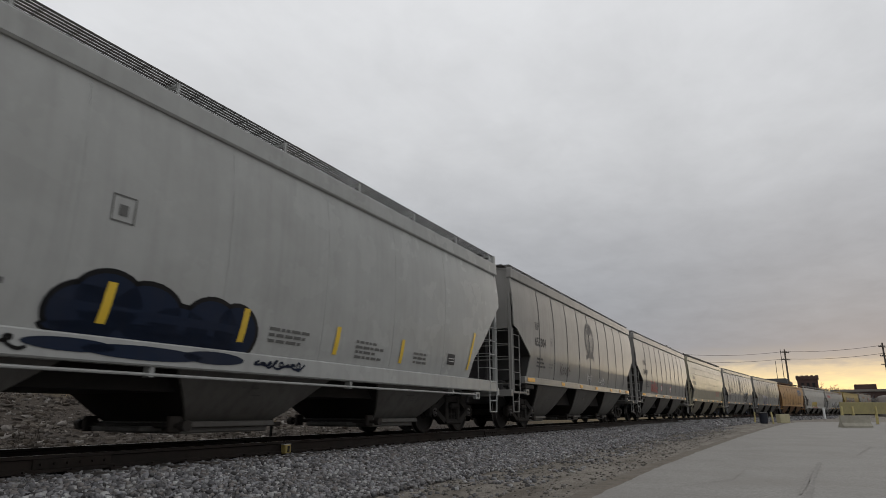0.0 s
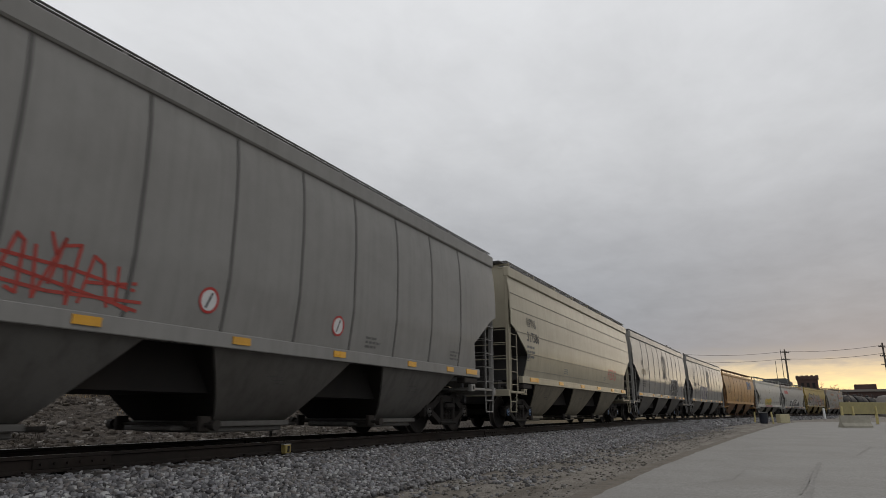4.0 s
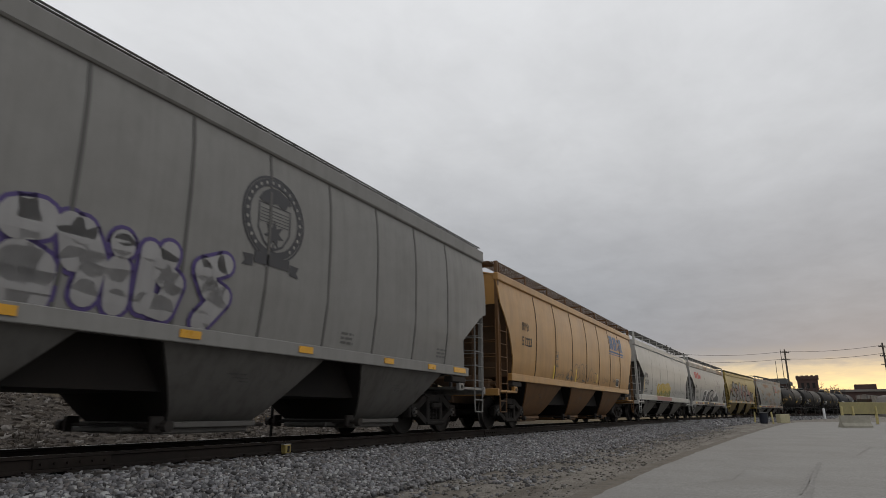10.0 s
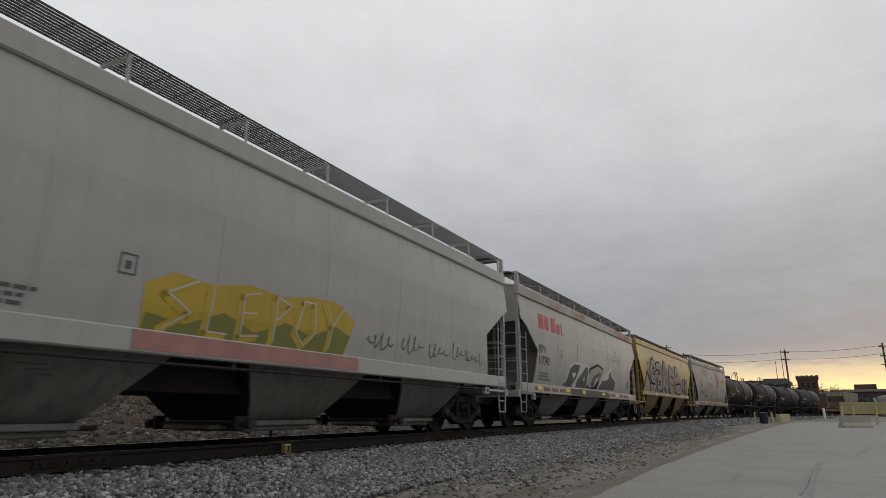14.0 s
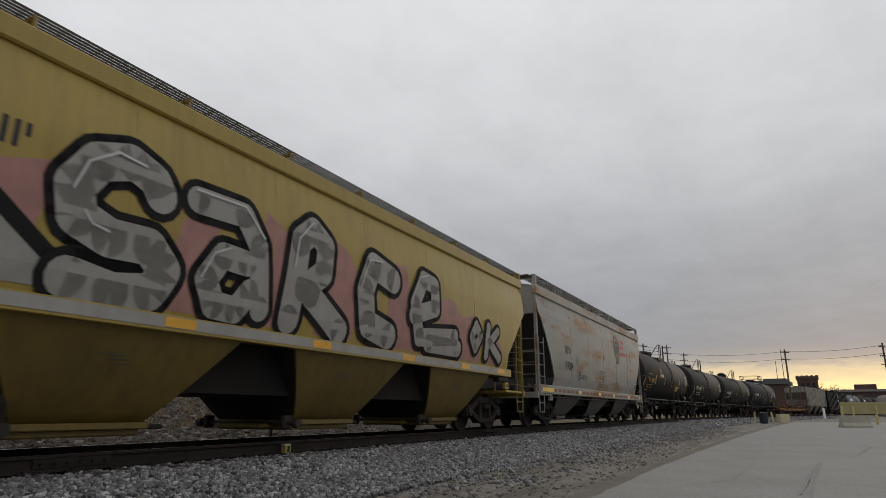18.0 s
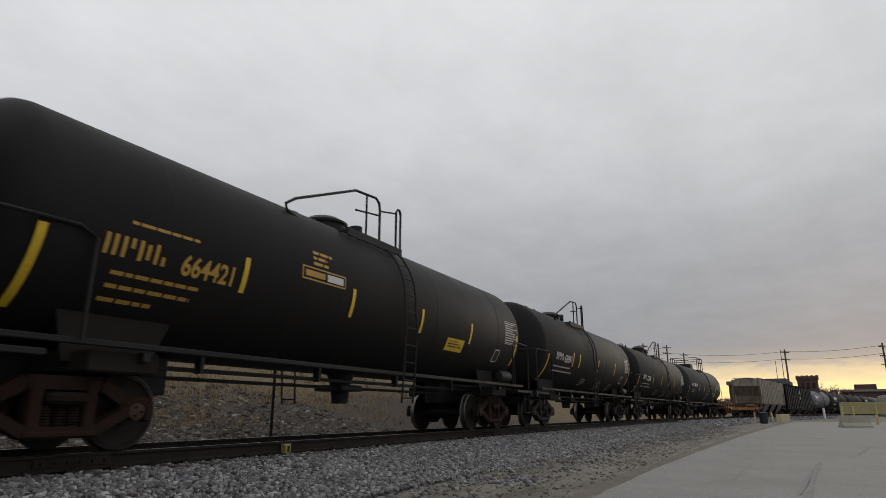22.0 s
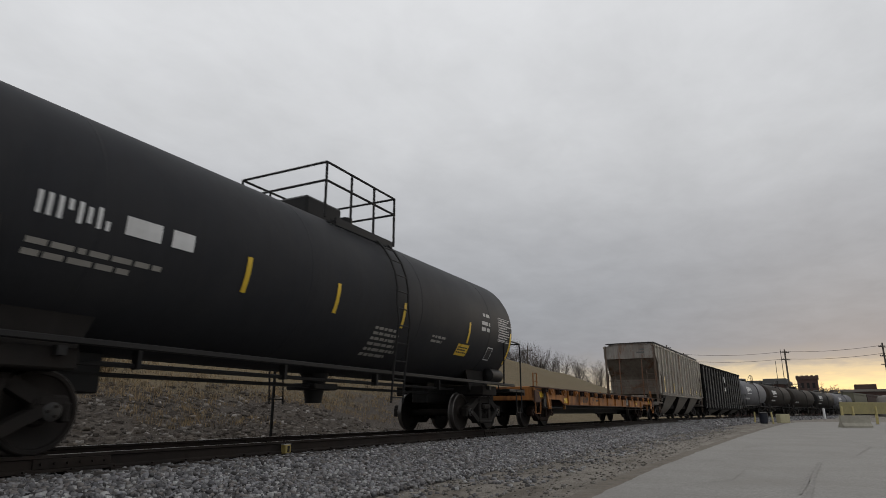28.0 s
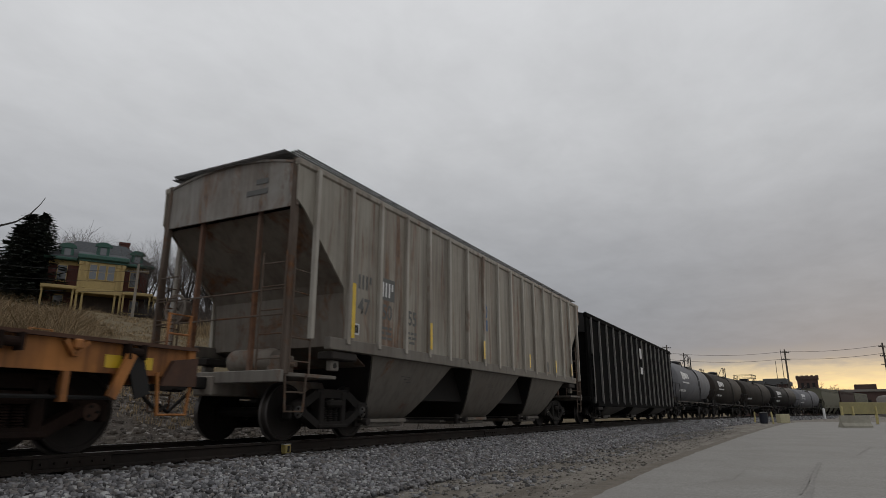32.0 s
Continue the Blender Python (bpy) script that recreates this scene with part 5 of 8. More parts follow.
def placard(S, x, z, w, h):
    S.shapes([rect(x, z, w, h)], WHITE, "placard_border")
    S.shapes([rect(x + .03, z + .03, w * .45 - .03, h - .06), rect(x + w * .5, z + .03, w * .5 - .03, h - .06)], INK, "placard_panel", lift=.010)


def emblem(S, x, z, r):
    """Ring with a shield, an animal above it and a ribbon below."""
    S.shapes(ring(x, z, r, r, r * .05, 36) + ring(x, z, r * .93, r * .93, r * .17, 36), EMBLEM, "emblem_ring")
    for k in range(22):
        a = radians(-50 + k * 280 / 21)
        px, pz = x + r * .845 * math.cos(a), z + r * .845 * math.sin(a)
        S.shapes([oval(px, pz, .035 * r, .045 * r, 6)], SPRAYGREY, "emblem_letter_block", lift=.009)
    sh = [(-.52, .30), (.52, .30), (.52, -.30), (.30, -.62), (0, -.76), (-.30, -.62), (-.52, -.30)]
    edge = []
    for (xa, za), (xb, zb) in zip(sh, sh[1:] + sh[:1]):
        edge.append([(x + xa * r, z + za * r), (x + xb * r, z + zb * r), (x + xb * r * .92, z + zb * r * .92), (x + xa * r * .92, z + za * r * .92)])
    S.shapes(edge, EMBLEM, "emblem_shield", lift=.007)
    for k in range(5):
        S.shapes([rect(x - .46 * r, z + .16 * r - k * .075 * r, .92 * r, .014 * r)], EMBLEM, "emblem_line")
    leaf = []
    for k in range(14):
        a, q = math.pi / 2 + k * math.pi / 7, (.33, .15)[k % 2]
        leaf.append((x + q * r * math.cos(a), z - .36 * r + q * r * math.sin(a)))
    S.shapes([leaf] + [rect(x - .025 * r, z - .78 * r, .05 * r, .2 * r)], EMBLEM, "emblem_leaf", lift=.008)
    S.shapes([[(x - .52 * r, z + .36 * r), (x - .40 * r, z + .54 * r), (x - .16 * r, z + .70 * r), (x + .10 * r, z + .72 * r), (x + .30 * r, z + .64 * r), (x + .44 * r, z + .60 * r), (x + .54 * r, z + .46 * r), (x + .40 * r, z + .42 * r),
               (x + .36 * r, z + .31 * r), (x + .20 * r, z + .31 * r), (x + .05 * r, z + .38 * r), (x - .12 * r, z + .31 * r), (x - .3 * r, z + .31 * r)]], EMBLEM, "emblem_animal", lift=.008)
    S.shapes([rect(x - .55 * r, z - 1.10 * r, 1.1 * r, .24 * r)], EMBLEM, "emblem_ribbon", lift=.010)
    for s in (-1, 1):
        S.shapes([[(x + s * .58 * r, z - 1.18 * r), (x + s * .90 * r, z - 1.22 * r), (x + s * .80 * r, z - 1.10 * r), (x + s * .88 * r, z - .96 * r), (x + s * .58 * r, z - .94 * r)]], EMBLEM, "emblem_ribbon_tail", lift=.010)


def sill_reflectors(car, y, z, xs, w, h, mat=None):
    for x in xs:
        part("reflector", Geo().box(x, x + w, y - .012, y + .01, z, z + h), mat or REFLECTOR, car)


def scrawl(S, x, z, w, h, mat, n=7, seed=1, t=.03, name="graffiti_tag", lift=.007):
    """An unreadable tag: loops of one pen stroke."""
    rng = random.Random(seed)
    ph, am = rng.uniform(0, 6), rng.uniform(.3, .9)
    steps = n * 10
    pts = []
    for i in range(steps + 1):
        u = i / steps
        a = u * n * 2 * math.pi
        pts.append((x + w * u + .07 * w * math.sin(a + 1), z + h * (.5 + .45 * math.sin(a + am * math.sin(a * .37 + ph)) * (.6 + .4 * math.sin(a * .23 + seed)))))
    polys = []
    for (xa, za), (xb, zb) in zip(pts, pts[1:]):
        d = Vector((xb - xa, zb - za))
        if d.length < 1e-4:
            continue
        nn = Vector((-d.y, d.x)).normalized() * t / 2
        e = d.normalized() * t * .3
        polys.append([(xa - nn.x - e.x, za - nn.y - e.y), (xb - nn.x + e.x, zb - nn.y + e.y), (xb + nn.x + e.x, zb + nn.y + e.y), (xa + nn.x - e.x, za + nn.y - e.y)])
    tagged(S.shapes(polys, mat, name, lift=lift), kind="stuff")


def pen(S, pts, t, mat, name, lift=.007):
    """One spray stroke along a bent line."""
    polys = []
    for (xa, za), (xb, zb) in zip(pts, pts[1:]):
        d = Vector((xb - xa, zb - za)).normalized()
        n, e = Vector((-d.y, d.x)) * t / 2, d * t * .3
        polys.append([(xa - n.x - e.x, za - n.y - e.y), (xb - n.x + e.x, zb - n.y + e.y), (xb + n.x + e.x, zb + n.y + e.y), (xa + n.x - e.x, za + n.y - e.y)])
    S.shapes(polys, mat, name, lift=lift)


def thick(strokes, w, n=14):
    """Rounded fat strokes along bent lines."""
    polys = []
    for pts in strokes:
        for (xa, za), (xb, zb) in zip(pts, pts[1:]):
            d = Vector((xb - xa, zb - za)).normalized()
            q = Vector((-d.y, d.x)) * w / 2
            polys.append([(xa - q.x, za - q.y), (xb - q.x, zb - q.y), (xb + q.x, zb + q.y), (xa + q.x, za + q.y)])
        polys += [oval(x, z, w / 2, w / 2, n) for x, z in pts]
    return polys


def fat_letter(S, strokes, w, fill, line, grow, lift=.007, label=""):
    """One fat sprayed letter with an outline round it."""
    S.shapes(thick(strokes, w + 2 * grow), line, "graffiti_outline", lift=lift)
    S.shapes(thick(strokes, w), fill, "graffiti_letter", label, lift + .008)


def blobs(S, ovals, fill, line=None, grow=.06):
    if line:
        S.shapes([oval(x, z, a + grow, b + grow) for x, z, a, b in ovals], line, "graffiti_outline", lift=.005)
    S.shapes([oval(x, z, a, b) for x, z, a, b in ovals], fill, "graffiti_fill", lift=.009)


def plane_side(car, y, L):
    return Side(car, [(0, y), (5, y)], -L / 2)


def hopper_stencils(S, L, seed):
    S.bars(1.9, 2.02, .9, .06, 3, INK, seed=seed)
    S.bars(3.05, 1.92, .55, .05, 2, FAINT, seed=seed + 3)
    S.bars(L * .62, 1.72, .5, .04, 3, FAINT, seed=seed + 5)
    S.bars(L - 2.6, 1.75, .5, .04, 3, FAINT, seed=seed + 7)


def end_stencils(car, L, z, n=7):
    """Print on the upper end sheet that faces against the run."""
    x0 = -L / 2 + .04
    for w, zz, hh in ((.26, z, .09), (.46, z - .18, .09)):
        part("end_mark", Geo().box(x0 - .012, x0 + .01, -.90, -.90 + w, zz, zz + hh), FAINT, car)
    for k in range(n):
        part("end_stencil", Geo().box(x0 - .012, x0 + .01, -.90, -.58 + .09 * ((k * 5) % 4), z - .36 - k * .085, z - .335 - k * .085), FAINT, car)


# pale grey hopper with the dark cloud
blobs(S1, [(5.62, 1.46, .42, .30), (5.85, 1.62, .40, .30), (6.35, 1.55, .45, .32), (6.8, 1.40, .45, .28), (7.3, 1.52, .42, .32), (7.72, 1.48, .36, .34), (6.5, 1.30, 1.3, .12)], NAVY, SPRAYBLACK)
for xx in (5.74, 7.76, 9.86, 11.95):
    S1.shapes([rect(xx, 1.37, .11, .46, .12)], REFLECTOR_Y, "reflector", lift=.014)
S1.shapes([rect(15.0, 1.42, .10, .90, .35)], REFLECTOR_Y, "reflector", lift=.014)
plate_box(S1, 5.68, 2.50, .30, .32)
S1.bars(8.35, 1.60, .9, .045, 3, FAINT, seed=2)
S1.bars(10.5, 1.62, .9, .045, 4, FAINT, seed=4)
S1.bars(12.5, 1.58, .6, .045, 3, FAINT, seed=6)
S1.bars(4.2, 1.62, .7, .06, 2, FAINT, seed=9)
S1.shapes([rect(14.0, 1.48, .36, .24)], INK, "placard_panel")
S1.shapes([rect(14.05, 1.55 + .06 * k, .26, .015) for k in range(2)], WHITE, "placard_lines", lift=.012)
SILL1 = plane_side(c1, 1.532, L1)
scrawl(SILL1, 8.1, 1.04, 1.0, .14, NAVY, 8, 3, .03)
scrawl(SILL1, 4.0, 1.02, 1.0, .17, SPRAYBLACK, 6, 5, .035)
SILL1.shapes([oval(5.5, 1.12, .5, .07), oval(6.4, 1.10, .8, .08), oval(7.4, 1.12, .5, .08)], NAVY, "graffiti_spill")

# grey hoppers with the round emblem
for S, car, L, num, seed in ((S2, c2, L2, "653304", 1), (S5, c5, L5, "650293", 2), (S6, c6, L6, "653004", 3)):
    owner_mark(S, 2, 1.77, 2.92, .24)
    S.text(num, 1.73, 2.44, .37, BROWNNUM if num == "650293" else INK, offset=.008, name="car_number", sx=.92)
    plate_box(S, 3.2, 2.55, .2, .24)
    emblem(S, 8.02, 3.22, .66)
    hopper_stencils(S, L, seed)
    end_stencils(car, L, 4.05)
owner_mark(S3, 4, 1.45, 2.94, .26)
S3.text("200404", 1.42, 2.44, .40, offset=.008, name="car_number", sx=.92)
hopper_stencils(S3, L3, 8)
end_stencils(c3, L3, 4.05)
for st in ([(3.26, 2.14), (3.48, 2.10), (3.58, 1.56), (3.46, 1.54), (3.34, 2.0)], [(3.58, 1.56), (3.72, 2.12), (3.80, 2.06), (3.82, 1.56), (3.72, 1.6)], [(3.91, 2.04), (3.98, 1.54), (4.19, 2.17), (4.10, 1.7)], [(4.20, 2.10), (4.36, 2.14), (4.32, 1.52), (4.24, 1.9)], [(4.44, 1.56), (4.52, 2.06), (4.64, 2.0), (4.76, 1.56)],
           [(4.50, 1.78), (4.74, 1.80)], [(4.82, 2.0), (4.86, 1.60), (5.02, 1.55)], [(4.86, 1.82), (5.06, 1.86)], [(3.20, 1.92), (3.42, 1.84), (5.12, 1.56)], [(3.30, 1.70), (4.10, 1.62), (5.16, 1.66)], [(3.62, 1.92), (4.30, 1.88), (5.05, 1.78)], [(4.04, 2.2), (4.12, 2.0)]):
    pen(S3, st, .036, SPRAYRED, "graffiti_stroke")
for xx in (6.12, 8.86):
    S3.shapes([oval(xx, 1.84, .13, .14)], WHITE, "round_sign_disc", lift=.007)
    S3.shapes(ring(xx, 1.84, .16, .17, .035), REDMARK, "round_sign_ring", lift=.010)
    S3.shapes([rect(xx - .055, 1.74, .03, .2, .4)], INK, "round_sign_figure", lift=.012)
for car, L in ((c2, L2), (c3, L3), (c5, L5), (c6, L6)):
    sill_reflectors(car, -1.545, 1.33, (-L / 2 + 1.15, L / 2 - 1.75), .60, .11)
    sill_reflectors(car, -1.545, 1.33, [-L / 2 + x for x in (4.4, 6.6, 8.8, 11.2, 12.9)], .32, .10)
scrawl(S2, 9.3, 1.48, .9, .38, SPRAYWHITE, 5, 9, .02)
scrawl(S2, 7.6, 1.55, .6, .4, SPRAYWHITE, 4, 2, .02)
for st in ([(0, 0), (.02, .5)], [(.26, .48), (.04, .22), (.30, .02)], [(.60, .14), (.42, .06), (.36, .26), (.50, .36), (.58, .24), (.38, .20)], [(.78, .08), (.68, .2), (.76, .36), (.90, .26), (.86, .1), (.78, .08)], [(1.0, .02), (1.04, .36), (1.2, .06), (1.24, .4)], [(1.34, .05), (1.40, .5)], [(1.30, .34), (1.56, .22)]):
    pen(S2, [(4.25 + u * .72, 1.66 + w * .8) for u, w in st], .035, BROWNSPRAY, "graffiti_stroke")
for k, st in enumerate(([[(10.04, 2.36), (10.03, 1.87), (10.06, 1.52)], [(9.80, 2.0), (10.30, 2.10)], [(10.06, 1.56), (10.26, 1.58)]],
                       [[(10.52, 2.34), (10.58, 1.98), (10.78, 1.92)], [(10.88, 2.38), (10.87, 1.90), (10.75, 1.64), (10.46, 1.62)]],
                       [[(11.14, 1.55), (11.20, 2.38)], [(11.20, 2.36), (11.40, 2.30), (11.35, 2.10), (11.22, 1.98)], [(11.26, 1.95), (11.43, 1.55)]],
                       [[(11.66, 1.52), (11.68, 2.36)], [(11.68, 2.35), (12.02, 2.36)], [(11.70, 1.98), (11.98, 1.98)]], [[(12.30, 2.34), (12.22, 1.98)]], [[(12.2, 1.66), (12.2, 1.64)]])):
    fat_letter(S5, st, .25 if k < 4 else .15, CHARCOAL, SPRAYWHITE, .04, .007 + .002 * k, "black sprayed letter with a white outline")
SILL5 = plane_side(c5, 1.545, L5)
for k in range(5):
    SILL5.shapes([rect(9.95 + k * .49, 1.30, .44, .14, .1)], CHARCOAL, "graffiti_spill")
scrawl(S5, 12.0, 1.5, .35, .22, SPRAYWHITE, 3, 5, .02, lift=.014)
PALESPRAY = paint("pale_grey_spray", (.34, .33, .325), rough=.5)
for k, st in enumerate(([[(4.56, 2.26), (4.74, 2.30)], [(4.62, 1.86), (4.80, 1.80), (4.80, 1.56), (4.62, 1.58), (4.62, 1.8)]], [[(5.06, 2.32), (5.16, 2.0)], [(5.20, 2.30), (5.38, 1.98), (5.34, 1.66)]], [[(5.66, 2.28), (5.67, 2.24)], [(5.66, 1.98), (5.70, 1.62)]],
                       [[(6.02, 2.26), (6.03, 1.66)]], [[(6.28, 2.30), (6.20, 2.05), (6.40, 1.94), (6.32, 1.63), (6.14, 1.66)]], [[(7.14, 2.34), (6.80, 2.20), (6.95, 1.97), (7.16, 1.90), (6.88, 1.56)]])):
    fat_letter(S6, st, (.42, .30, .30, .25, .28, .28)[k], PALESPRAY, SPRAYPURPLE, .05, .007 + .002 * k, "pale sprayed bubble letter with a purple outline")

# tan hopper
owner_mark(S4, 4, 1.26, 2.93, .26)
S4.text("317586", 1.24, 2.50, .40, offset=.008, name="car_number", sx=.88)
S4.bars(1.24, 2.30, 1.0, .07, 3, FAINT, seed=31, gap=2.0)
plate_box(S4, 1.22, 1.92, .3, .2)
S4.bars(4.9, 1.86, .45, .035, 3, FAINT, seed=33)
S4.bars(10.3, 1.85, .4, .03, 3, FAINT, seed=34)
S4.text("REDO", 10.95, 1.82, .62, SPRAYRED, .95, -.004, .12, "graffiti_word", sx=.95, label="thin red sprayed word")
sill_reflectors(c4, -1.545, 1.33, (-L4 / 2 + 1.55, L4 / 2 - 1.9), .75, .12)
sill_reflectors(c4, -1.545, 1.33, [-L4 / 2 + x for x in (4.3, 6.9, 9.3, 11.6)], .45, .11)
end_stencils(c4, L4, 4.0)

# orange hopper: its emblem as plain blocks over two rules
S7.text("51223", 1.6, 2.35, .36, offset=.008, name="car_number", sx=.92)
owner_mark(S7, 3, 1.62, 2.78, .24)
zb, hh = 3.16, .62
for xa, wa in ((12.38, .62), (13.08, .62), (14.24, .50)):
    blocks(S7, [rect(xa, zb, wa * .36, hh, .12), rect(xa + wa * .42, zb, wa * .5, hh, .12)], BLUEMARK)
S7.shapes([rect(14.84, zb, .10, .10)], BLUEMARK, "emblem_block")
S7.shapes(ring(13.96, zb + .30, .20, .28, .11), BLUEMARK, "emblem_knot", lift=.008)
S7.shapes([rect(12.15, zb - .14, 2.75, .08), rect(12.10, zb - .22, 2.85, .035)], BLUEMARK, "emblem_rule")
placard(S7, 13.38, 1.58, .50, .32)
S7.text("Sure\u00f1o", 4.72, 1.58, .32, FAINT, 1.0, -.006, .15, "graffiti_word", sx=1.05, label="thin dark sprayed word")
GHOST = paint("worn_grey_spray", (.16, .12, .075), rough=.6)
for st in ([(5.95, 1.50), (6.0, 1.72), (6.2, 1.8), (6.41, 1.92), (6.68, 1.88), (6.93, 1.57)], [(6.91, 2.04), (7.05, 2.16), (7.24, 2.13), (7.61, 1.72), (7.30, 1.60), (7.14, 1.66)], [(7.33, 2.02), (7.50, 2.14), (7.60, 1.79), (7.72, 1.55)],
           [(7.69, 2.15), (7.95, 2.22), (8.10, 2.12), (7.85, 1.89), (8.13, 1.80), (8.05, 1.52), (7.81, 1.50)], [(8.20, 1.60), (8.20, 2.07), (8.42, 2.20), (8.59, 2.10), (8.58, 1.72)], [(8.84, 1.60), (8.93, 1.98), (9.25, 2.13), (9.45, 1.95), (9.53, 1.55)],
           [(9.05, 1.60), (9.15, 1.92), (9.30, 1.62)], [(9.70, 1.95), (9.72, 1.60), (9.95, 1.60)], [(9.66, 1.98), (9.98, 1.94)]):
    pen(S7, st, .032, GHOST, "graffiti_stroke")
for st in ([(6.0, 1.62), (6.22, 1.74), (6.10, 1.58), (6.30, 1.62)], [(6.45, 1.56), (6.62, 1.70), (6.75, 1.58)], [(7.05, 1.80), (7.22, 1.92), (7.30, 1.78)], [(7.95, 1.62), (8.3, 1.58)], [(8.66, 1.60), (8.80, 1.72)]):
    pen(S7, st, .06, FAINT, "graffiti_stroke", .009)
scrawl(S7, 10.9, 1.58, 1.0, .35, GHOST, 4, 44, .018)
scrawl(S7, 12.8, 1.6, 1.0, .4, CHARCOAL, 5, 47, .02, lift=.012)
S7.shapes([rect(4.52, 1.45, .14, .50), rect(7.04, 1.52, .14, .44), rect(10.0, 1.60, .12, .34)], REFLECTOR_Y, "reflector", lift=.014)
plate_box(S7, 4.72, 2.15, .29, .27)
scrawl(S7, 4.75, 1.86, .3, .2, GHOST, 5, 49, .02)

# off-white hoppers
owner_mark(S8, 3, 1.65, 2.30, .26)
S8.text("116101", 1.60, 1.92, .38, offset=.008, name="car_number", sx=.85)
S8.bars(1.5, 1.68, .9, .045, 3, FAINT, seed=51)
S8.bars(3.0, 1.60, .5, .04, 3, FAINT, seed=52)
plate_box(S8, 4.3, 1.95, .22, .24)
S8.shapes([[(4.70, 1.36), (4.66, 1.90), (5.05, 2.10), (5.6, 2.04), (6.3, 2.16), (7.0, 2.10), (7.6, 2.20), (8.2, 2.22), (8.82, 1.98), (8.62, 1.38)]], SPRAYYELLOW, "graffiti_wash", lift=.005)
S8.shapes([[(4.72, 1.36), (4.74, 1.58), (5.3, 1.50), (5.9, 1.72), (6.5, 1.52), (7.1, 1.74), (7.7, 1.60), (8.3, 1.82), (8.72, 1.70), (8.60, 1.38)]], SPRAYGREEN, "graffiti_shade", lift=.008)
for k, st in enumerate(([(5.35, 2.02), (4.92, 1.82), (5.30, 1.62), (4.95, 1.40)], [(5.62, 2.02), (5.60, 1.42), (5.95, 1.42)], [(6.45, 2.05), (6.15, 1.98), (6.18, 1.42), (6.52, 1.46)], [(6.15, 1.74), (6.42, 1.76)], [(6.82, 1.40), (6.80, 2.06), (7.12, 1.96), (6.82, 1.72)],
                       [(7.40, 2.08), (7.28, 1.60), (7.50, 1.42), (7.72, 1.62), (7.66, 2.08), (7.40, 2.08)], [(7.95, 2.12), (8.15, 1.78), (8.12, 1.42)], [(8.42, 2.14), (8.15, 1.78)])):
    pen(S8, st, .10, SPRAYYELLOW, "graffiti_stroke", .011)
    pen(S8, [(x + .06, z + .03) for x, z in st], .022, SPRAYWHITE, "graffiti_line", .014)
for k, x in enumerate((9.2, 10.4, 11.5, 12.6, 13.4)):
    scrawl(S8, x, 1.55, .9, .35 + .1 * (k % 2), FAINT, 4, 61 + k, .022)
S8.shapes([rect(1.32, 1.46, .07, .80, .17)], REFLECTOR_Y, "reflector")
SILL8 = plane_side(c8, 1.532, L8)
SILL8.shapes([rect(4.6, 1.14, 4.4, .22)], SPRAYPINK, "graffiti_pink_wash")
end_stencils(c8, L8, 3.85, 6)
owner_mark(S9, 3, 1.55, 2.26, .26)
S9.text("117740", 1.50, 1.90, .38, offset=.008, name="car_number", sx=.9)
plate_box(S9, 3.62, 2.22, .26, .28)
blocks(S9, [rect(1.55, 3.02, .45, .48, .1), rect(2.12, 3.02, .40, .48, .1), rect(2.74, 3.02, .46, .50, .12), rect(3.32, 3.02, .38, .34, .1), rect(3.80, 3.02, .13, .40, .1), rect(4.02, 3.02, .08, .1)], REDMARK)
for mat, lift, name, polys in (
        (SPRAYWHITE, .005, "graffiti_outline", ([(3.85, 1.36), (4.34, 1.54), (4.76, 2.06), (5.27, 2.22), (6.14, 2.24), (6.51, 2.20), (6.87, 2.27), (7.26, 2.14), (7.42, 1.30), (4.3, 1.30)], [(8.5, 1.32), (9.35, 1.86), (10.72, 2.33), (10.96, 2.04), (11.70, 1.84), (11.52, 1.34)])),
        (SPRAYBLACK, .006, "graffiti_outline", ([(6.98, 1.34), (6.96, 1.67), (7.34, 2.12), (8.53, 2.36), (9.45, 2.22), (8.78, 1.72), (8.5, 1.34)],)),
        (CHARCOAL, .010, "graffiti_letter", ([(3.95, 1.37), (4.36, 1.48), (4.79, 1.97), (5.27, 2.13), (6.02, 2.16), (5.84, 1.92), (5.16, 1.33), (4.35, 1.31)], [(5.55, 1.33), (5.68, 1.62), (6.2, 1.84), (6.87, 2.16), (7.14, 2.06), (7.02, 1.34)],
                                             [(8.64, 1.35), (9.38, 1.76), (9.80, 1.72), (10.71, 2.18), (10.88, 1.96), (11.55, 1.78), (11.42, 1.38)])),
        (SPRAYGREY, .011, "graffiti_letter", ([(7.06, 1.60), (7.38, 2.03), (8.53, 2.26), (9.30, 2.16), (8.66, 1.74), (8.08, 1.44), (7.30, 1.36)],)),
        (SPRAYWHITE, .014, "graffiti_stroke", ([(5.03, 1.81), (5.48, 1.85), (5.42, 1.74), (5.18, 1.62)], [(5.03, 1.36), (5.58, 1.70), (6.16, 2.10), (6.45, 2.12), (5.75, 1.64), (5.42, 1.36)], [(6.42, 1.58), (6.58, 1.80), (6.62, 1.60)],
                                               [(9.40, 1.76), (10.50, 2.16), (10.30, 1.84), (9.66, 1.72)], [(6.95, 1.45), (7.10, 1.95), (7.20, 1.92), (7.12, 1.45)])),
        (CHARCOAL, .016, "graffiti_stroke", ([(7.55, 1.54), (7.87, 1.83), (8.80, 2.02), (9.0, 1.95), (8.7, 1.86), (8.12, 1.72), (7.92, 1.40), (7.7, 1.40)],))):
    for poly in polys:
        S9.shapes([poly], mat, name, lift=lift)
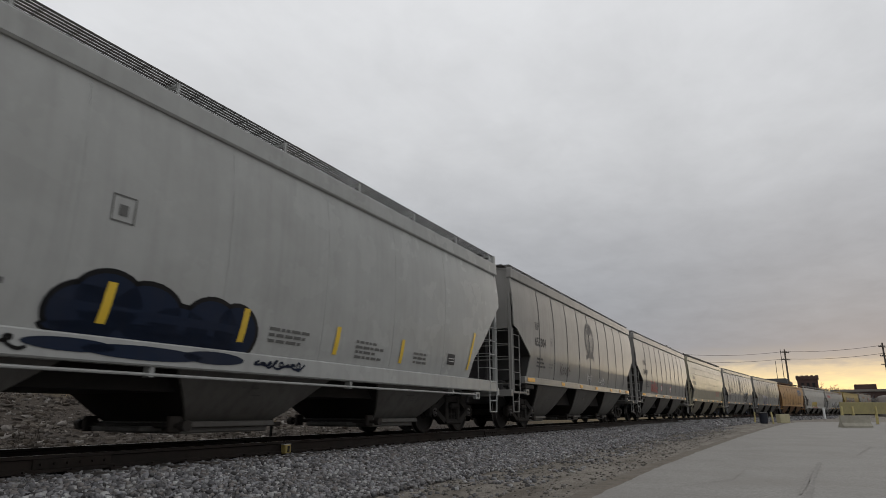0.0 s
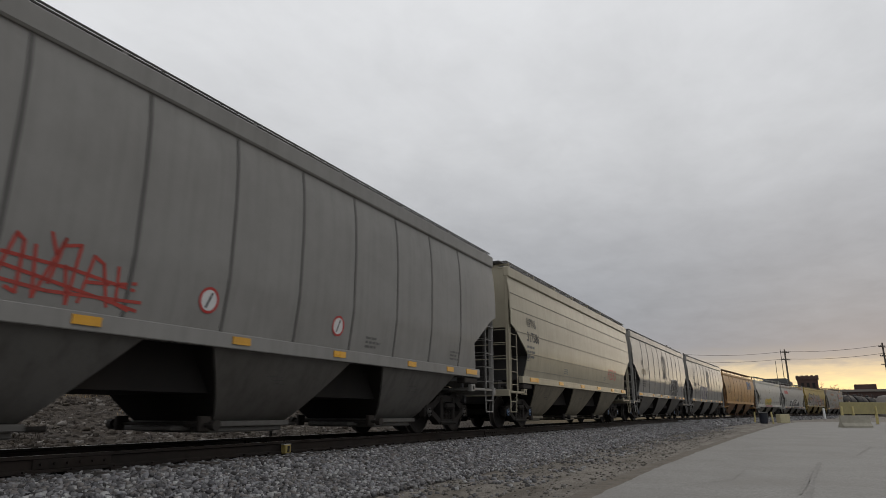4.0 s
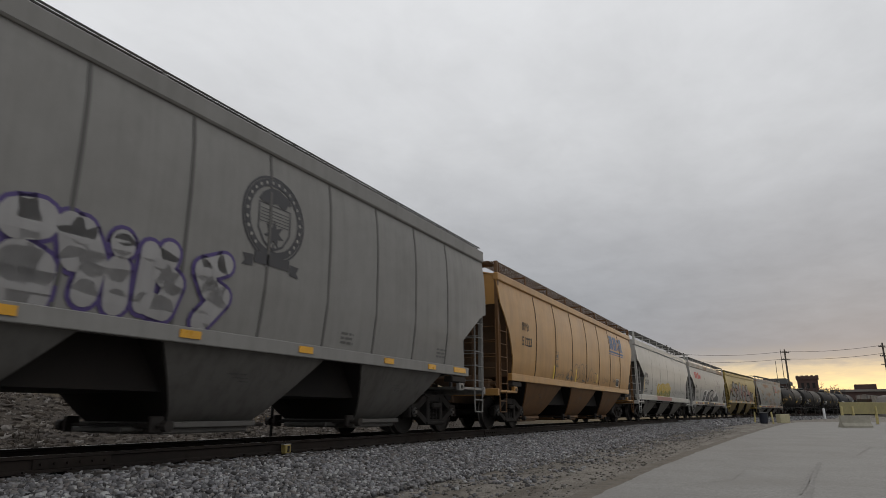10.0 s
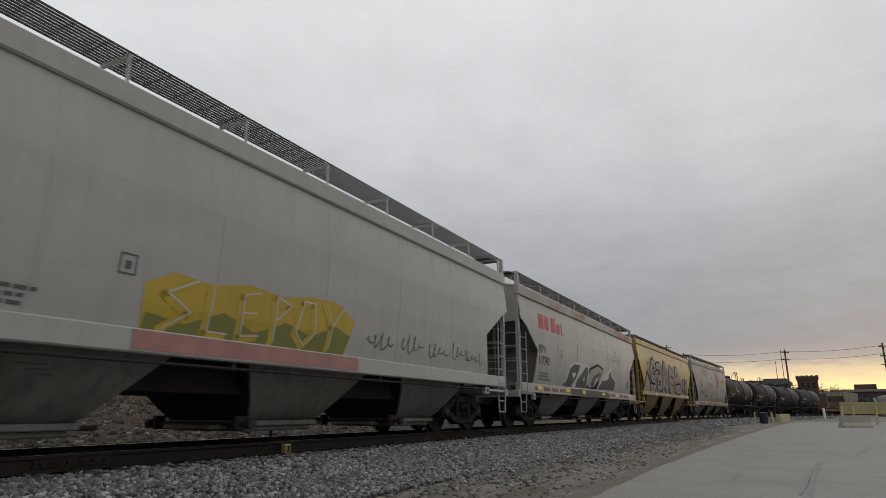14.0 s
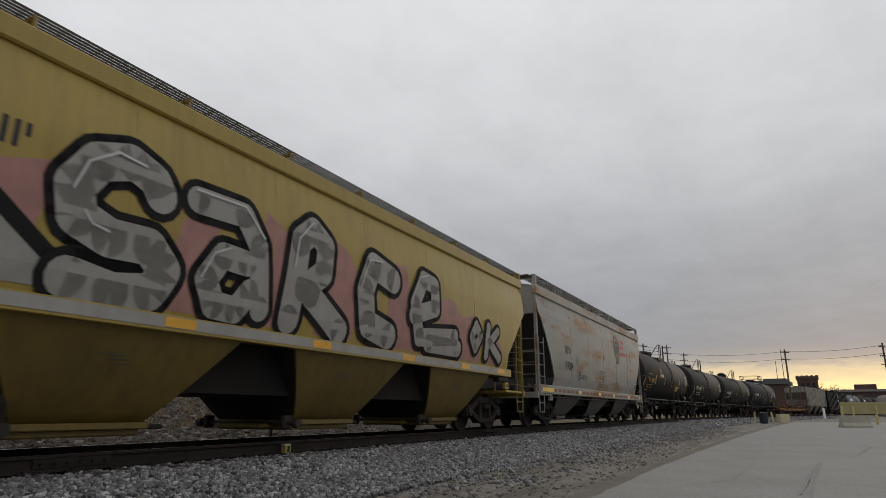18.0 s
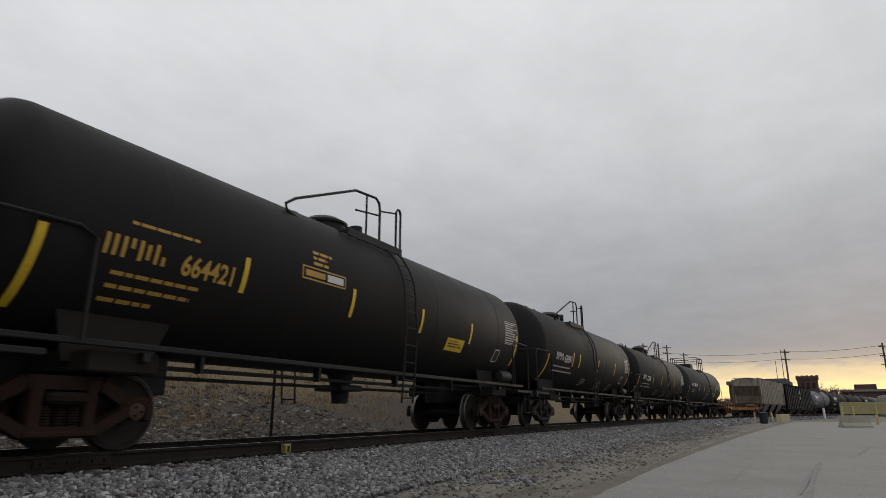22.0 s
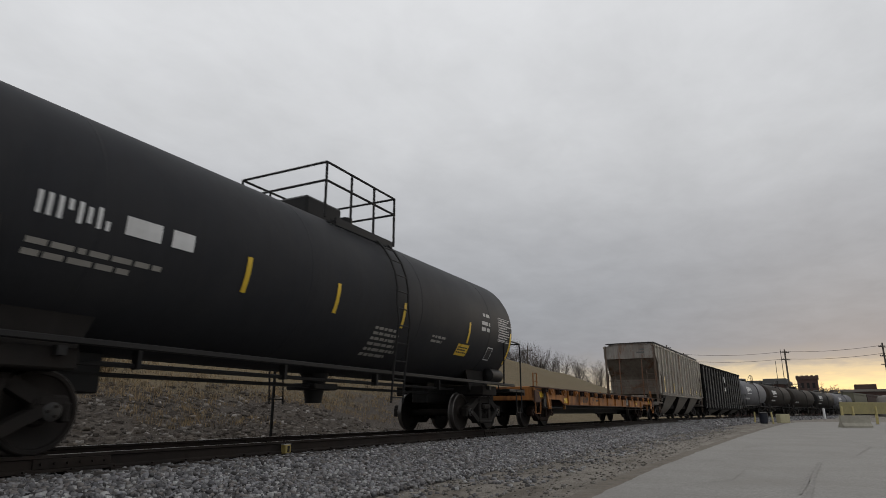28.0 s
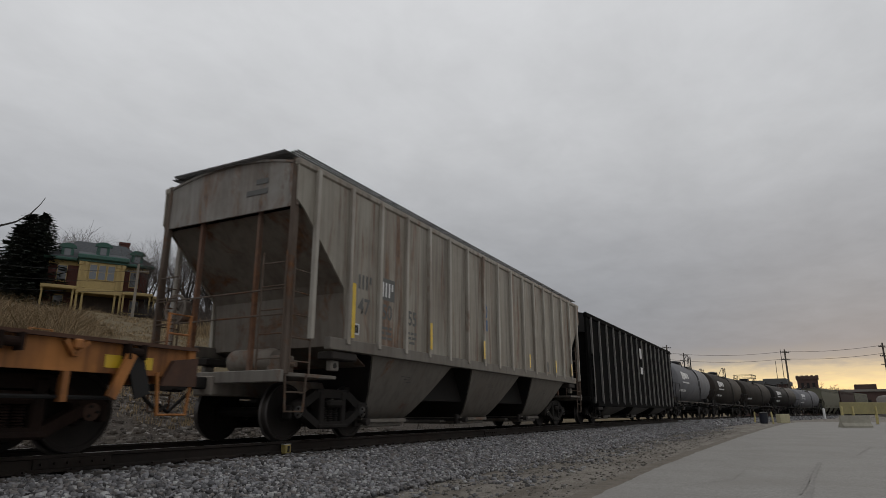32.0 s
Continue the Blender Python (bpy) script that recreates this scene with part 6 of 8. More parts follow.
for k, (x, z, l) in enumerate(((3.30, 2.55, .05), (5.7, 2.62, .06), (6.1, 2.66, .05), (5.15, 2.35, .16), (9.9, 2.62, .07), (10.2, 2.7, .06), (10.5, 2.55, .12), (10.3, 2.45, .08), (10.9, 2.66, .10), (3.6, 1.95, .16), (4.1, 1.98, .10))):
    S9.shapes([rect(x, z, .03 + .01 * (k % 3), l, .3)], CHARCOAL, "paint_chip")
chips = random.Random(17)
tagged(S9.shapes([rect(11.2 + chips.gauss(.5, .45), 2.65 + chips.gauss(0, .3), chips.uniform(.015, .05), chips.uniform(.02, .14), chips.uniform(-.5, .5)) for k in range(60)], CHARCOAL, "paint_chips", "small dark chips in the pale paint"), kind="stuff")
SILL9 = plane_side(c9, 1.532, L9)
for k in range(34):
    x = 1.2 + k * .40
    if not 5.0 < x < 10.3:
        SILL9.shapes([rect(x, 1.10, .20 if k % 2 else .36, .11)], REDBAND, "stripe_block")
SILL9.shapes([rect(4.9, 1.05, 5.4, .22)], CHARCOAL, "graffiti_spill")
for x in (1.4, 4.3, 6.3, 9.2, 11.6, 14.2):
    SILL9.shapes([rect(x, 1.12, .42, .12)], REFLECTOR_Y, "reflector", lift=.011)
S9.shapes([rect(13.9, 1.55, .26, .3)], INK, "placard_panel")
S9.bars(1.6, 1.62, 1.2, .05, 3, FAINT, seed=71)
end_stencils(c9, L9, 3.8, 6)

# mustard hopper under the large piece
owner_mark(S10, 2, 2.0, 2.95, .28)
for poly in ([(1.3, 1.75), (2.0, 2.75), (2.8, 3.0), (2.4, 1.64)], [(4.0, 1.64), (4.3, 2.8), (4.9, 3.0), (4.7, 1.64)], [(5.5, 1.64), (5.7, 3.3), (6.3, 3.0), (6.6, 1.64)], [(7.0, 1.64), (7.2, 3.3), (7.7, 3.15), (8.3, 2.6), (8.0, 1.64)], [(9.0, 1.64), (9.2, 3.25), (9.7, 3.3), (10.2, 1.64)], [(11.2, 1.64), (11.1, 2.85), (11.8, 2.95), (12.3, 2.6), (13.0, 2.75), (13.5, 1.64)], [(13.9, 1.64), (14.2, 2.5), (14.9, 2.05), (14.8, 1.64)]):
    S10.shapes([poly], SPRAYPINK, "graffiti_pink_wash", lift=.003)
S10.shapes([[(1.25, 1.64), (1.85, 2.55), (2.10, 2.46), (2.70, 1.98), (2.70, 1.66)]], SPRAYGREY, "graffiti_arrow", lift=.006)
pen(S10, [(1.15, 1.66), (1.85, 2.66), (2.78, 1.98), (2.80, 1.66)], .17, SPRAYBLACK, "graffiti_outline", .009)
for k, (w, strokes) in enumerate((
        (.44, [[(3.92, 2.96), (3.82, 3.12), (3.50, 3.24), (3.10, 3.10), (2.88, 2.76), (2.96, 2.44), (3.36, 2.30), (3.86, 2.32), (4.12, 2.08), (3.98, 1.80), (3.50, 1.72), (2.98, 1.80)]]),
        (.36, [[(4.46, 3.08), (5.26, 3.10), (5.58, 2.72), (5.74, 1.86)], [(5.40, 2.44), (4.96, 2.46), (4.74, 2.10), (4.92, 1.80), (5.30, 1.78), (5.50, 2.06)]]),
        (.44, [[(6.36, 1.80), (6.46, 3.00)], [(6.46, 3.04), (6.76, 3.28), (7.08, 3.08), (7.06, 2.64), (6.62, 2.30)], [(6.78, 2.24), (7.62, 1.76)]]),
        (.50, [[(9.18, 2.90), (8.48, 3.06), (8.26, 2.55), (8.42, 1.98), (9.14, 1.84)]]),
        (.38, [[(10.02, 2.36), (10.92, 2.62), (10.86, 3.10), (10.38, 3.16), (10.04, 2.60), (10.30, 1.94), (11.90, 2.10)], [(10.7, 1.86), (12.10, 1.86)]]),
        (.25, [[(13.06, 2.52), (12.84, 2.22), (13.06, 1.96), (13.34, 2.28), (13.06, 2.52)]]), (.25, [[(13.80, 2.56), (13.74, 1.84)], [(14.40, 2.50), (13.92, 2.18), (14.62, 1.82)]]))):
    fat_letter(S10, strokes, w, SPRAYGREY, SPRAYBLACK, .10 if k < 5 else .09, .011 + .0022 * k, "grey sprayed letter with a thick black outline")
for st in ([(2.86, 2.72), (2.98, 3.06), (3.30, 3.28), (3.66, 3.24)], [(3.02, 2.52), (3.12, 2.40), (3.32, 2.36)], [(4.40, 3.20), (5.25, 3.22), (5.66, 2.86)], [(4.64, 2.12), (4.80, 2.46), (5.05, 2.58)], [(6.34, 2.6), (6.40, 3.06), (6.72, 3.40)], [(8.10, 2.60), (8.34, 3.14), (8.75, 3.18)], [(9.90, 2.66), (10.18, 3.16), (10.55, 3.28)]):
    pen(S10, st, .03, SPRAYWHITE, "graffiti_highlight", .046)
SILL10 = plane_side(c10, 1.512, L10)
SILL10.shapes([rect(2.2, 1.43, 12.6, .14)], SPRAYGREY, "graffiti_spill")
for x in (1.5, 4.25, 7.0, 9.75, 12.4, 14.6):
    SILL10.shapes([rect(x, 1.44, .46, .12)], REFLECTOR, "reflector", lift=.011)
end_stencils(c10, L10, 3.85, 6)

# rust-blotched hopper
owner_mark(S11, 3, 2.62, 2.44, .28)
S11.text("119304", 2.52, 1.90, .40, offset=.008, name="car_number", sx=.88)
plate_box(S11, 3.95, 2.14, .26, .30)
S11.shapes([oval(10.46, 3.3, .46, .58)], paint("dull_gold_emblem", (.20, .155, .095), rough=.6), "emblem_disc", lift=.004)
S11.shapes(ring(10.46, 3.3, .50, .62, .13, 36), EMBLEM, "emblem_ring", lift=.008)
S11.shapes([[(10.22, 3.42), (10.70, 3.42), (10.70, 3.15), (10.46, 2.95), (10.22, 3.15)]], EMBLEM, "emblem_shield", lift=.008)
S11.shapes([[(10.26, 3.50), (10.40, 3.64), (10.58, 3.62), (10.68, 3.50)]], EMBLEM, "emblem_animal", lift=.008)
S11.shapes([rect(10.16, 2.58, .60, .14)], EMBLEM, "emblem_ribbon", lift=.010)
for k, w in enumerate((1.15, 1.0, 1.05)):
    S11.bars(11.15, 3.60 - k * .29, w * 1.15, .15, 1, REDMARK, "emblem_rule", seed=90 + k)
S11.shapes(hollow(7.3, 1.80, .95, .30, .02), INK, "notice_frame")
S11.bars(7.4, 1.98, .75, .05, 2, FAINT, seed=95)
S11.bars(7.2, 1.62, .9, .045, 3, FAINT, seed=96)
S11.bars(10.0, 1.70, .8, .045, 4, FAINT, seed=97)
scrawl(S11, 4.1, 1.55, .9, .40, SPRAYBLACK, 5, 12, .03)
scrawl(S11, 5.1, 1.62, .35, .2, SPRAYBLACK, 2, 14, .03)
placard(S11, 13.9, 1.52, .34, .3)
SILL11 = plane_side(c11, 1.532, L11)
for k in range(30):
    SILL11.shapes([rect(.9 + k * .48, 1.10, .34, .10)], REDBAND, "stripe_block")
SILL11.shapes([rect(.3, 1.09, 1.1, .12)], REFLECTOR_Y, "reflector", lift=.012)
for x in (4.2, 7.0, 9.4, 12.4, 14.9):
    SILL11.shapes([rect(x, 1.09, .38, .12)], REFLECTOR_Y, "reflector", lift=.011)
end_stencils(c11, L11, 4.0, 6)

# tank cars
owner_mark(T12, 4, .72, 2.18, .24, GOLD, .17)
T12.text("664421", 1.78, 2.14, .36, GOLD, offset=.008, name="car_number", sx=.85)
T12.bars(1.0, 2.58, 1.2, .04, 1, GOLD, seed=101)
T12.bars(.9, 1.98, 1.9, .045, 2, GOLD, seed=102, gap=3.2)
T12.bars(.9, 1.69, .7, .045, 1, GOLD, seed=104)
T12.shapes(hollow(4.02, 2.52, 1.15, .22, .025) + [rect(4.1, 2.58, .5, .1)], GOLD, "emblem_lozenge")
T12.shapes([rect(4.66, 2.57, .44, .12)], WHITE, "emblem_panel")
T12.bars(4.3, 2.98, .5, .05, 3, GOLD, seed=103)
for T, num, x1, x2 in ((T13, "63991", 2.1, 3.02), (T14, "72588", 1.69, 2.69)):
    owner_mark(T, 4, x1, 2.22, .25, WHITE, .17)
    T.text(num, x2, 2.18, .36, WHITE, offset=.008, name="car_number", sx=1.0)
    T.bars(x1 - .1, 1.98, 1.9, .042, 1, SPRAYWHITE, seed=110)
    T.bars(x1 - .12, 1.83, 2.4, .042, 1, SPRAYWHITE, seed=111)
    T.bars(5.9, 1.70, .7, .035, 4, SPRAYGREY, seed=112)
    T.bars(8.4, 1.70, .8, .035, 5, SPRAYGREY, seed=113)
    T.bars(10.4, 1.66, .7, .04, 4, SPRAYGREY, seed=114)
owner_mark(T15, 4, 1.6, 2.4, .24, WHITE, .17)
T15.bars(2.6, 2.42, 1.0, .22, 1, WHITE, seed=115)
T15.bars(1.6, 2.1, 1.7, .06, 2, SPRAYGREY, seed=116)
T15.bars(8.0, 1.98, 1.1, .05, 6, SPRAYGREY, seed=117)
T15.bars(10.2, 2.05, .7, .05, 2, SPRAYGREY, seed=118)
T15.bars(12.75, 2.84, .5, .085, 1, SPRAYWHITE, "stencil", seed=141)
T15.bars(12.65, 2.62, .62, .095, 2, SPRAYWHITE, "stencil", seed=142, gap=1.6)
T15.shapes([rect(11.55, 1.78, .6, .26)], REFLECTOR_Y, "notice_plate")
T15.bars(11.6, 1.95, .5, .03, 3, INK, seed=119)
YELLOWS = ((T12, M12, (2.80, 5.40, 7.92, 10.4)), (T13, M13, (3.98, 4.80, 7.54, 10.4)), (T14, M14, (4.18, 6.57, 8.85, 10.80)), (T15, M15, (4.5, 6.6, 8.80, 11.9)))
for T, M, xs in YELLOWS:
    M -= .75 if T is T12 else 0
    for x in xs:
        T.shapes([rect(x, 2.08, .09, .50)], REFLECTOR_Y, "reflector", lift=.012)
    for x, z0 in (({T12: -.02, T13: 1.22}.get(T, .62), 1.50), (M - .52, 1.75)):
        T.shapes([rect(x, z0, .10, .84)], REFLECTOR_Y, "reflector", lift=.012)
    T.bars(M - 1.30, 2.86, .85, .035, 9, SPRAYWHITE, "data_panel", seed=120)
    T.shapes(hollow(M - 1.34, 2.30, .92, .64, .015), SPRAYWHITE, "data_panel_frame")
    T.shapes(hollow(M - 1.85, 1.78, .34, .32, .025), WHITE, "placard_frame")
    T.shapes([rect(M - 1.825, 1.805, .29, .27)], INK, "placard_panel", lift=.008)
    T.bars(M - 1.79, 2.0, .24, .03, 3, SPRAYGREY, "placard_print", seed=150)
T12.shapes([rect(9.3, 1.85, .9, .28)], REFLECTOR_Y, "notice_plate")
T12.bars(9.4, 2.05, .7, .03, 3, INK, seed=121)

# flat car
owner_mark(F16, 3, 4.5, .80, .28, INK, .2)
F16.text("67184", 5.26, .80, .40, INK, offset=.008, name="car_number", sx=.75)
plate_box(F16, 6.6, .80, .26, .28, INK)
F16.bars(7.1, 1.0, .8, .07, 2, INK, seed=131)
F16.shapes([rect(.3, .90, .8, .16), rect(3.0, .76, .5, .16), rect(14.5, .80, .34, .12), rect(18.0, .92, .6, .14)], REFLECTOR_Y, "reflector")
F16.bars(.3, 1.10, .7, .04, 2, INK, seed=132)
F16.shapes([rect(12.5, .76, .5, .34)], SPRAYGREY, "data_panel")
F16.shapes(hollow(12.5, .76, .5, .34, .03) + [rect(12.56, .86, .2, .2)], INK, "data_panel_lines", lift=.010)

end_stencils(c17, L17, 4.12, 0)
# weathered rib-sided hopper: its digits stand between the posts
owner_mark(S17, 2, 1.74, 2.58, .26, FAINT, .18)
S17.shapes([rect(2.44, 2.50, .5, .42)], FAINT, "number_patch")
owner_mark(S17, 2, 2.50, 2.56, .28, WHITE, .17, .011)
for body, x in (("47", 1.74), ("50", 2.50), ("55", 3.45)):
    S17.text(body, x, 2.14, .40, FAINT, offset=.008, name="car_number", sx=.9)
S17.bars(2.5, 1.95, .4, .05, 3, FAINT, seed=151)
S17.bars(3.4, 1.95, .4, .05, 3, FAINT, seed=152)
for x, z0, hy in ((1.46, 1.67, .95), (4.25, 1.72, .55), (7.0, 1.72, .45), (10.3, 1.7, .4), (12.8, 1.7, .4), (14.6, 1.7, .4)):
    S17.shapes([rect(x, z0, .10, hy)], REFLECTOR_Y, "reflector", lift=.085)
S17.shapes([rect(7.1, 2.45, .34, .28)], BLUEMARK, "emblem_block")
S17.shapes(ring(7.27, 2.95, .17, .2, .06), BLUEMARK, "emblem_ring")
placard(S17, 1.62, 1.75, .18, .2)
S17.shapes([rect(12.0, 1.7, .3, .3), rect(13.8, 1.7, .3, .25)], FAINT, "placard_panel")
blocks(S18, [rect(9.4, 3.2, .5, .55), rect(9.4, 2.4, .5, .35)], WHITE, lift=.085)

# ---- stones ----
rs = np.random.RandomState(5)


def stones(name, mat, px, py, pz, size, flat=0.75, seed=1, label="", category="stones"):
    """Many angular stones in one mesh: eight jittered corners each."""
    r = np.random.RandomState(seed)
    n = len(px)
    corner = np.array([(x, y, z) for x in (-1, 1) for y in (-1, 1) for z in (-1, 1)], float)
    v = corner[None] * (1 + r.uniform(-.62, .30, (n, 8, 3))) * 0.5
    v *= (size[:, None] * r.uniform(.7, 1.3, (n, 3)) * np.array([1, 1, flat]))[:, None, :]
    a, b = r.uniform(0, 6.28, n), r.uniform(-.6, .6, n)
    ca, sa, cb, sb = np.cos(a), np.sin(a), np.cos(b), np.sin(b)
    x, y, z = v[..., 0], v[..., 1], v[..., 2]
    x, z = x * cb[:, None] - z * sb[:, None], x * sb[:, None] + z * cb[:, None]
    x, y = x * ca[:, None] - y * sa[:, None], x * sa[:, None] + y * ca[:, None]
    P = np.stack([x + px[:, None], y + py[:, None], z + pz[:, None]], -1).reshape(-1, 3)
    faces = np.array([(0, 1, 3, 2), (4, 6, 7, 5), (0, 4, 5, 1), (2, 3, 7, 6), (0, 2, 6, 4), (1, 5, 7, 3)])
    F = (faces[None] + 8 * np.arange(n)[:, None, None]).reshape(-1)
    me = bpy.data.meshes.new(name)
    me.vertices.add(8 * n)
    me.vertices.foreach_set("co", P.reshape(-1))
    me.loops.add(len(F))
    me.loops.foreach_set("vertex_index", F.astype(np.int32))
    me.polygons.add(6 * n)
    me.polygons.foreach_set("loop_start", np.arange(0, 24 * n, 4, dtype=np.int32))
    me.materials.append(mat)
    me.update(calc_edges=True)
    return tagged(new(name, me), label, category, kind="stuff")


def bed_height(v):
    """Top of the ballast beside and between the rails."""
    av = np.abs(v)
    return np.where(av < 1.75, -0.235, -0.235 - 0.33 * np.clip((av - 1.75) / 1.65, 0, 1) ** 1.15)


def scatter_bed(n, s0, s1, v0, v1, size, lift=0.0, bias=1.0):
    s = s0 + (s1 - s0) * rs.rand(n) ** bias
    v = rs.uniform(v0, v1, n)
    h = np.interp(s, S_GRID, HEAD)
    x = np.interp(s, S_GRID, X_GRID) - np.sin(h) * v
    y = np.interp(s, S_GRID, Y_GRID) + np.cos(h) * v
    sz = rs.uniform(size[0], size[1], n)
    z = bed_height(v) + rs.uniform(-.45, .4, n) * sz + lift
    return x, y, z, sz


def fringe(n, s0, s1):
    """Stray stones past the foot of the ballast, in clumps."""
    x, y, z, sz = scatter_bed(n, s0, s1, 0, 1, (.025, .07), 0, 1.5)
    v = -3.15 - 1.5 * rs.rand(n) ** 2.2
    y = np.array([track_y(a) for a in x]) + v
    k = np.array([noise.noise(Vector((a * .9, b * 1.6, 3))) for a, b in zip(x, y)]) > -.12
    z = np.array([ground_z(a, b) for a, b in zip(x, y)]) + .15 * sz
    return x[k], y[k], z[k], sz[k]


def join_sets(*sets):
    return [np.concatenate(c) for c in zip(*sets)]


x, y, z, sz = join_sets(
    scatter_bed(54000, 1.5, 19, -3.30, -.86, (.027, .058), .0),
    scatter_bed(8000, 1.5, 19, -1.9, -.84, (.028, .060), .015),
    scatter_bed(26000, 19, 48, -3.40, -.86, (.04, .075), .0, 1.3),
    fringe(5200, 1.5, 48),
    scatter_bed(9000, 48, 150, -3.5, -.9, (.09, .17), .0, 1.4),
    scatter_bed(7000, 1.5, 40, -.66, .66, (.04, .075), -.01),
    scatter_bed(9000, 1.5, 45, .86, 3.2, (.045, .09), .0))
stones("ballast", BALLAST, x, y, z, sz, .8, 3, "loose grey crushed stone ballast", "ballast")
n = 14000
x = 2 + 38 * rs.rand(n) ** 1.4
v = -2.9 - 2.6 * rs.rand(n) ** 2.2
y = np.array([track_y(a) for a in x]) + v
z = np.array([ground_z(a, b) for a, b in zip(x, y)])
GRAVEL = stone_mat("verge_gravel", [(.11, .10, .088), (.17, .158, .14), (.075, .065, .055), (.14, .125, .105), (.23, .22, .205), (.10, .085, .07)])
stones("verge_gravel", GRAVEL, x, y, z, .008 + .05 * rs.rand(n) ** 3, .7, 4, "scattered fine gravel on the dirt verge", "gravel")
n = 24000
x = -2 + 24 * rs.rand(n)
y = 3.0 + 11 * rs.rand(n) ** 1.2
z = np.array([ground_z(a, b) for a, b in zip(x, y)])
sz = .022 + .17 * rs.rand(n) ** 4.5
keep = rs.rand(n) < np.clip(1.6 - x / 20, .15, 1)
RUBBLE = stone_mat("slope_rubble", [(.06, .05, .042), (.11, .095, .08), (.04, .033, .027), (.085, .07, .055), (.17, .15, .13), (.07, .055, .045), (.24, .22, .20), (.05, .04, .034), (.13, .11, .09), (.09, .075, .06), (.06, .05, .04)], 12)
stones("slope_rubble", RUBBLE, x[keep], y[keep], z[keep], sz[keep], .65, 6, "brown and grey rubble on the railway cutting slope", "rubble")

# ---- dry grass and weeds ----


def blades(name, mat, px, py, pz, height, count, lean, width, seed, label):
    r = np.random.RandomState(seed)
    n = len(px) * count
    bx = np.repeat(px, count) + r.normal(0, .09, n)
    by = np.repeat(py, count) + r.normal(0, .09, n)
    bz = np.repeat(pz, count)
    h = np.repeat(height, count) * r.uniform(.45, 1.1, n)
    a = r.uniform(0, 6.28, n)
    l = r.uniform(.1, 1, n) * lean * h
    w = width * r.uniform(.6, 1.4, n)
    dx, dy = np.cos(a), np.sin(a)
    b = r.uniform(0, 6.28, n)
    wx, wy = np.cos(b) * w, np.sin(b) * w
    base1 = np.stack([bx - wx, by - wy, bz - .03], -1)
    base2 = np.stack([bx + wx, by + wy, bz - .03], -1)
    m1 = np.stack([bx - wx * .8 + dx * l * .35, by - wy * .8 + dy * l * .35, bz + h * .6], -1)
    m2 = np.stack([bx + wx * .8 + dx * l * .35, by + wy * .8 + dy * l * .35, bz + h * .6], -1)
    tip = np.stack([bx + dx * l, by + dy * l, bz + h], -1)
    P = np.stack([base1, base2, m2, m1, tip], 1).reshape(-1, 3)
    k = 5 * np.arange(n)
    me = bpy.data.meshes.new(name)
    fs = [q for i in k.tolist() for q in ((i, i + 1, i + 2, i + 3), (i + 3, i + 2, i + 4))]
    me.from_pydata(P.tolist(), [], fs)
    me.materials.append(mat)
    return tagged(new(name, me), label, "grass", kind="stuff")


STRAW = surface("dry_straw", (0.27, 0.195, 0.108), rough=.9, grain=.3, island=.5, bump=0)
WEED = surface("dead_brush", (0.05, 0.038, 0.028), rough=.9, grain=.3, island=.5, bump=0)


def patch(n, x0, x1, y0, y1, thresh=-.2):
    px = rs.uniform(x0, x1, n)
    py = rs.uniform(y0, y1, n)
    k = np.array([noise.noise(Vector((a * .18, b * .18, 2))) for a, b in zip(px, py)]) > thresh
    px, py = px[k], py[k]
    return px, py, np.array([ground_z(a, b) for a, b in zip(px, py)])


az, dd = np.radians(rs.uniform(55.3, 64.5, 3400)), rs.uniform(26, 46, 3400)
gx, gy = dd * np.cos(az), dd * np.sin(az) - 7.8
k = np.array([noise.noise(Vector((a * .25, b * .25, 2))) for a, b in zip(gx, gy)]) > -.25 + (np.degrees(az) < 56.5) * .35
gx, gy = gx[k], gy[k]
gz = np.array([ground_z(a, b) for a, b in zip(gx, gy)])
blades("tall_dry_grass", STRAW, gx, gy, gz, rs.uniform(.7, 2.1, len(gx)) * np.clip((np.degrees(np.arctan2(gy + 7.8, gx)) - 54.3) / 4, .25, 1), 12, 1.1, .014, 11, "tall dry straw-coloured grass on the slope")
gx, gy, gz = patch(3600, 12, 40, 7, 30, -.25)
blades("short_dry_grass", STRAW, gx, gy, gz, rs.uniform(.10, .30, len(gx)), 9, .8, .009, 12, "short dry grass on the hillside")
gx, gy, gz = patch(700, 34, 52, 25, 36, -.1)
blades("brush_grass", STRAW, gx, gy, gz, rs.uniform(.5, 1.5, len(gx)), 12, .9, .02, 14, "tall dry brush grass below the trees")
gx, gy, gz = patch(8000, 8, 62, 28, 78, -.4)
blades("lawn_grass", STRAW, gx, gy, gz, rs.uniform(.08, .28, len(gx)), 5, .9, .02, 15, "short dry lawn grass below the house")
gx, gy, gz = patch(600, 0, 34, 4.5, 18, .05)
blades("dead_weeds", WEED, gx, gy, gz, rs.uniform(.12, .45, len(gx)), 9, 1.3, .006, 13, "dead brown weeds among the rubble")

# ---- trees ----
BARK = surface("grey_brown_bark", (0.048, 0.041, 0.036), rough=.95, grain=.4, scale=4, bump=.5, bump_scale=20)
TWIG = surface("twig_bark", (0.085, 0.070, 0.062), rough=.95, grain=.3, bump=0)
NEEDLE = surface("dark_needles", (0.026, 0.034, 0.024), rough=.8, grain=.4, island=.5, bump=0)


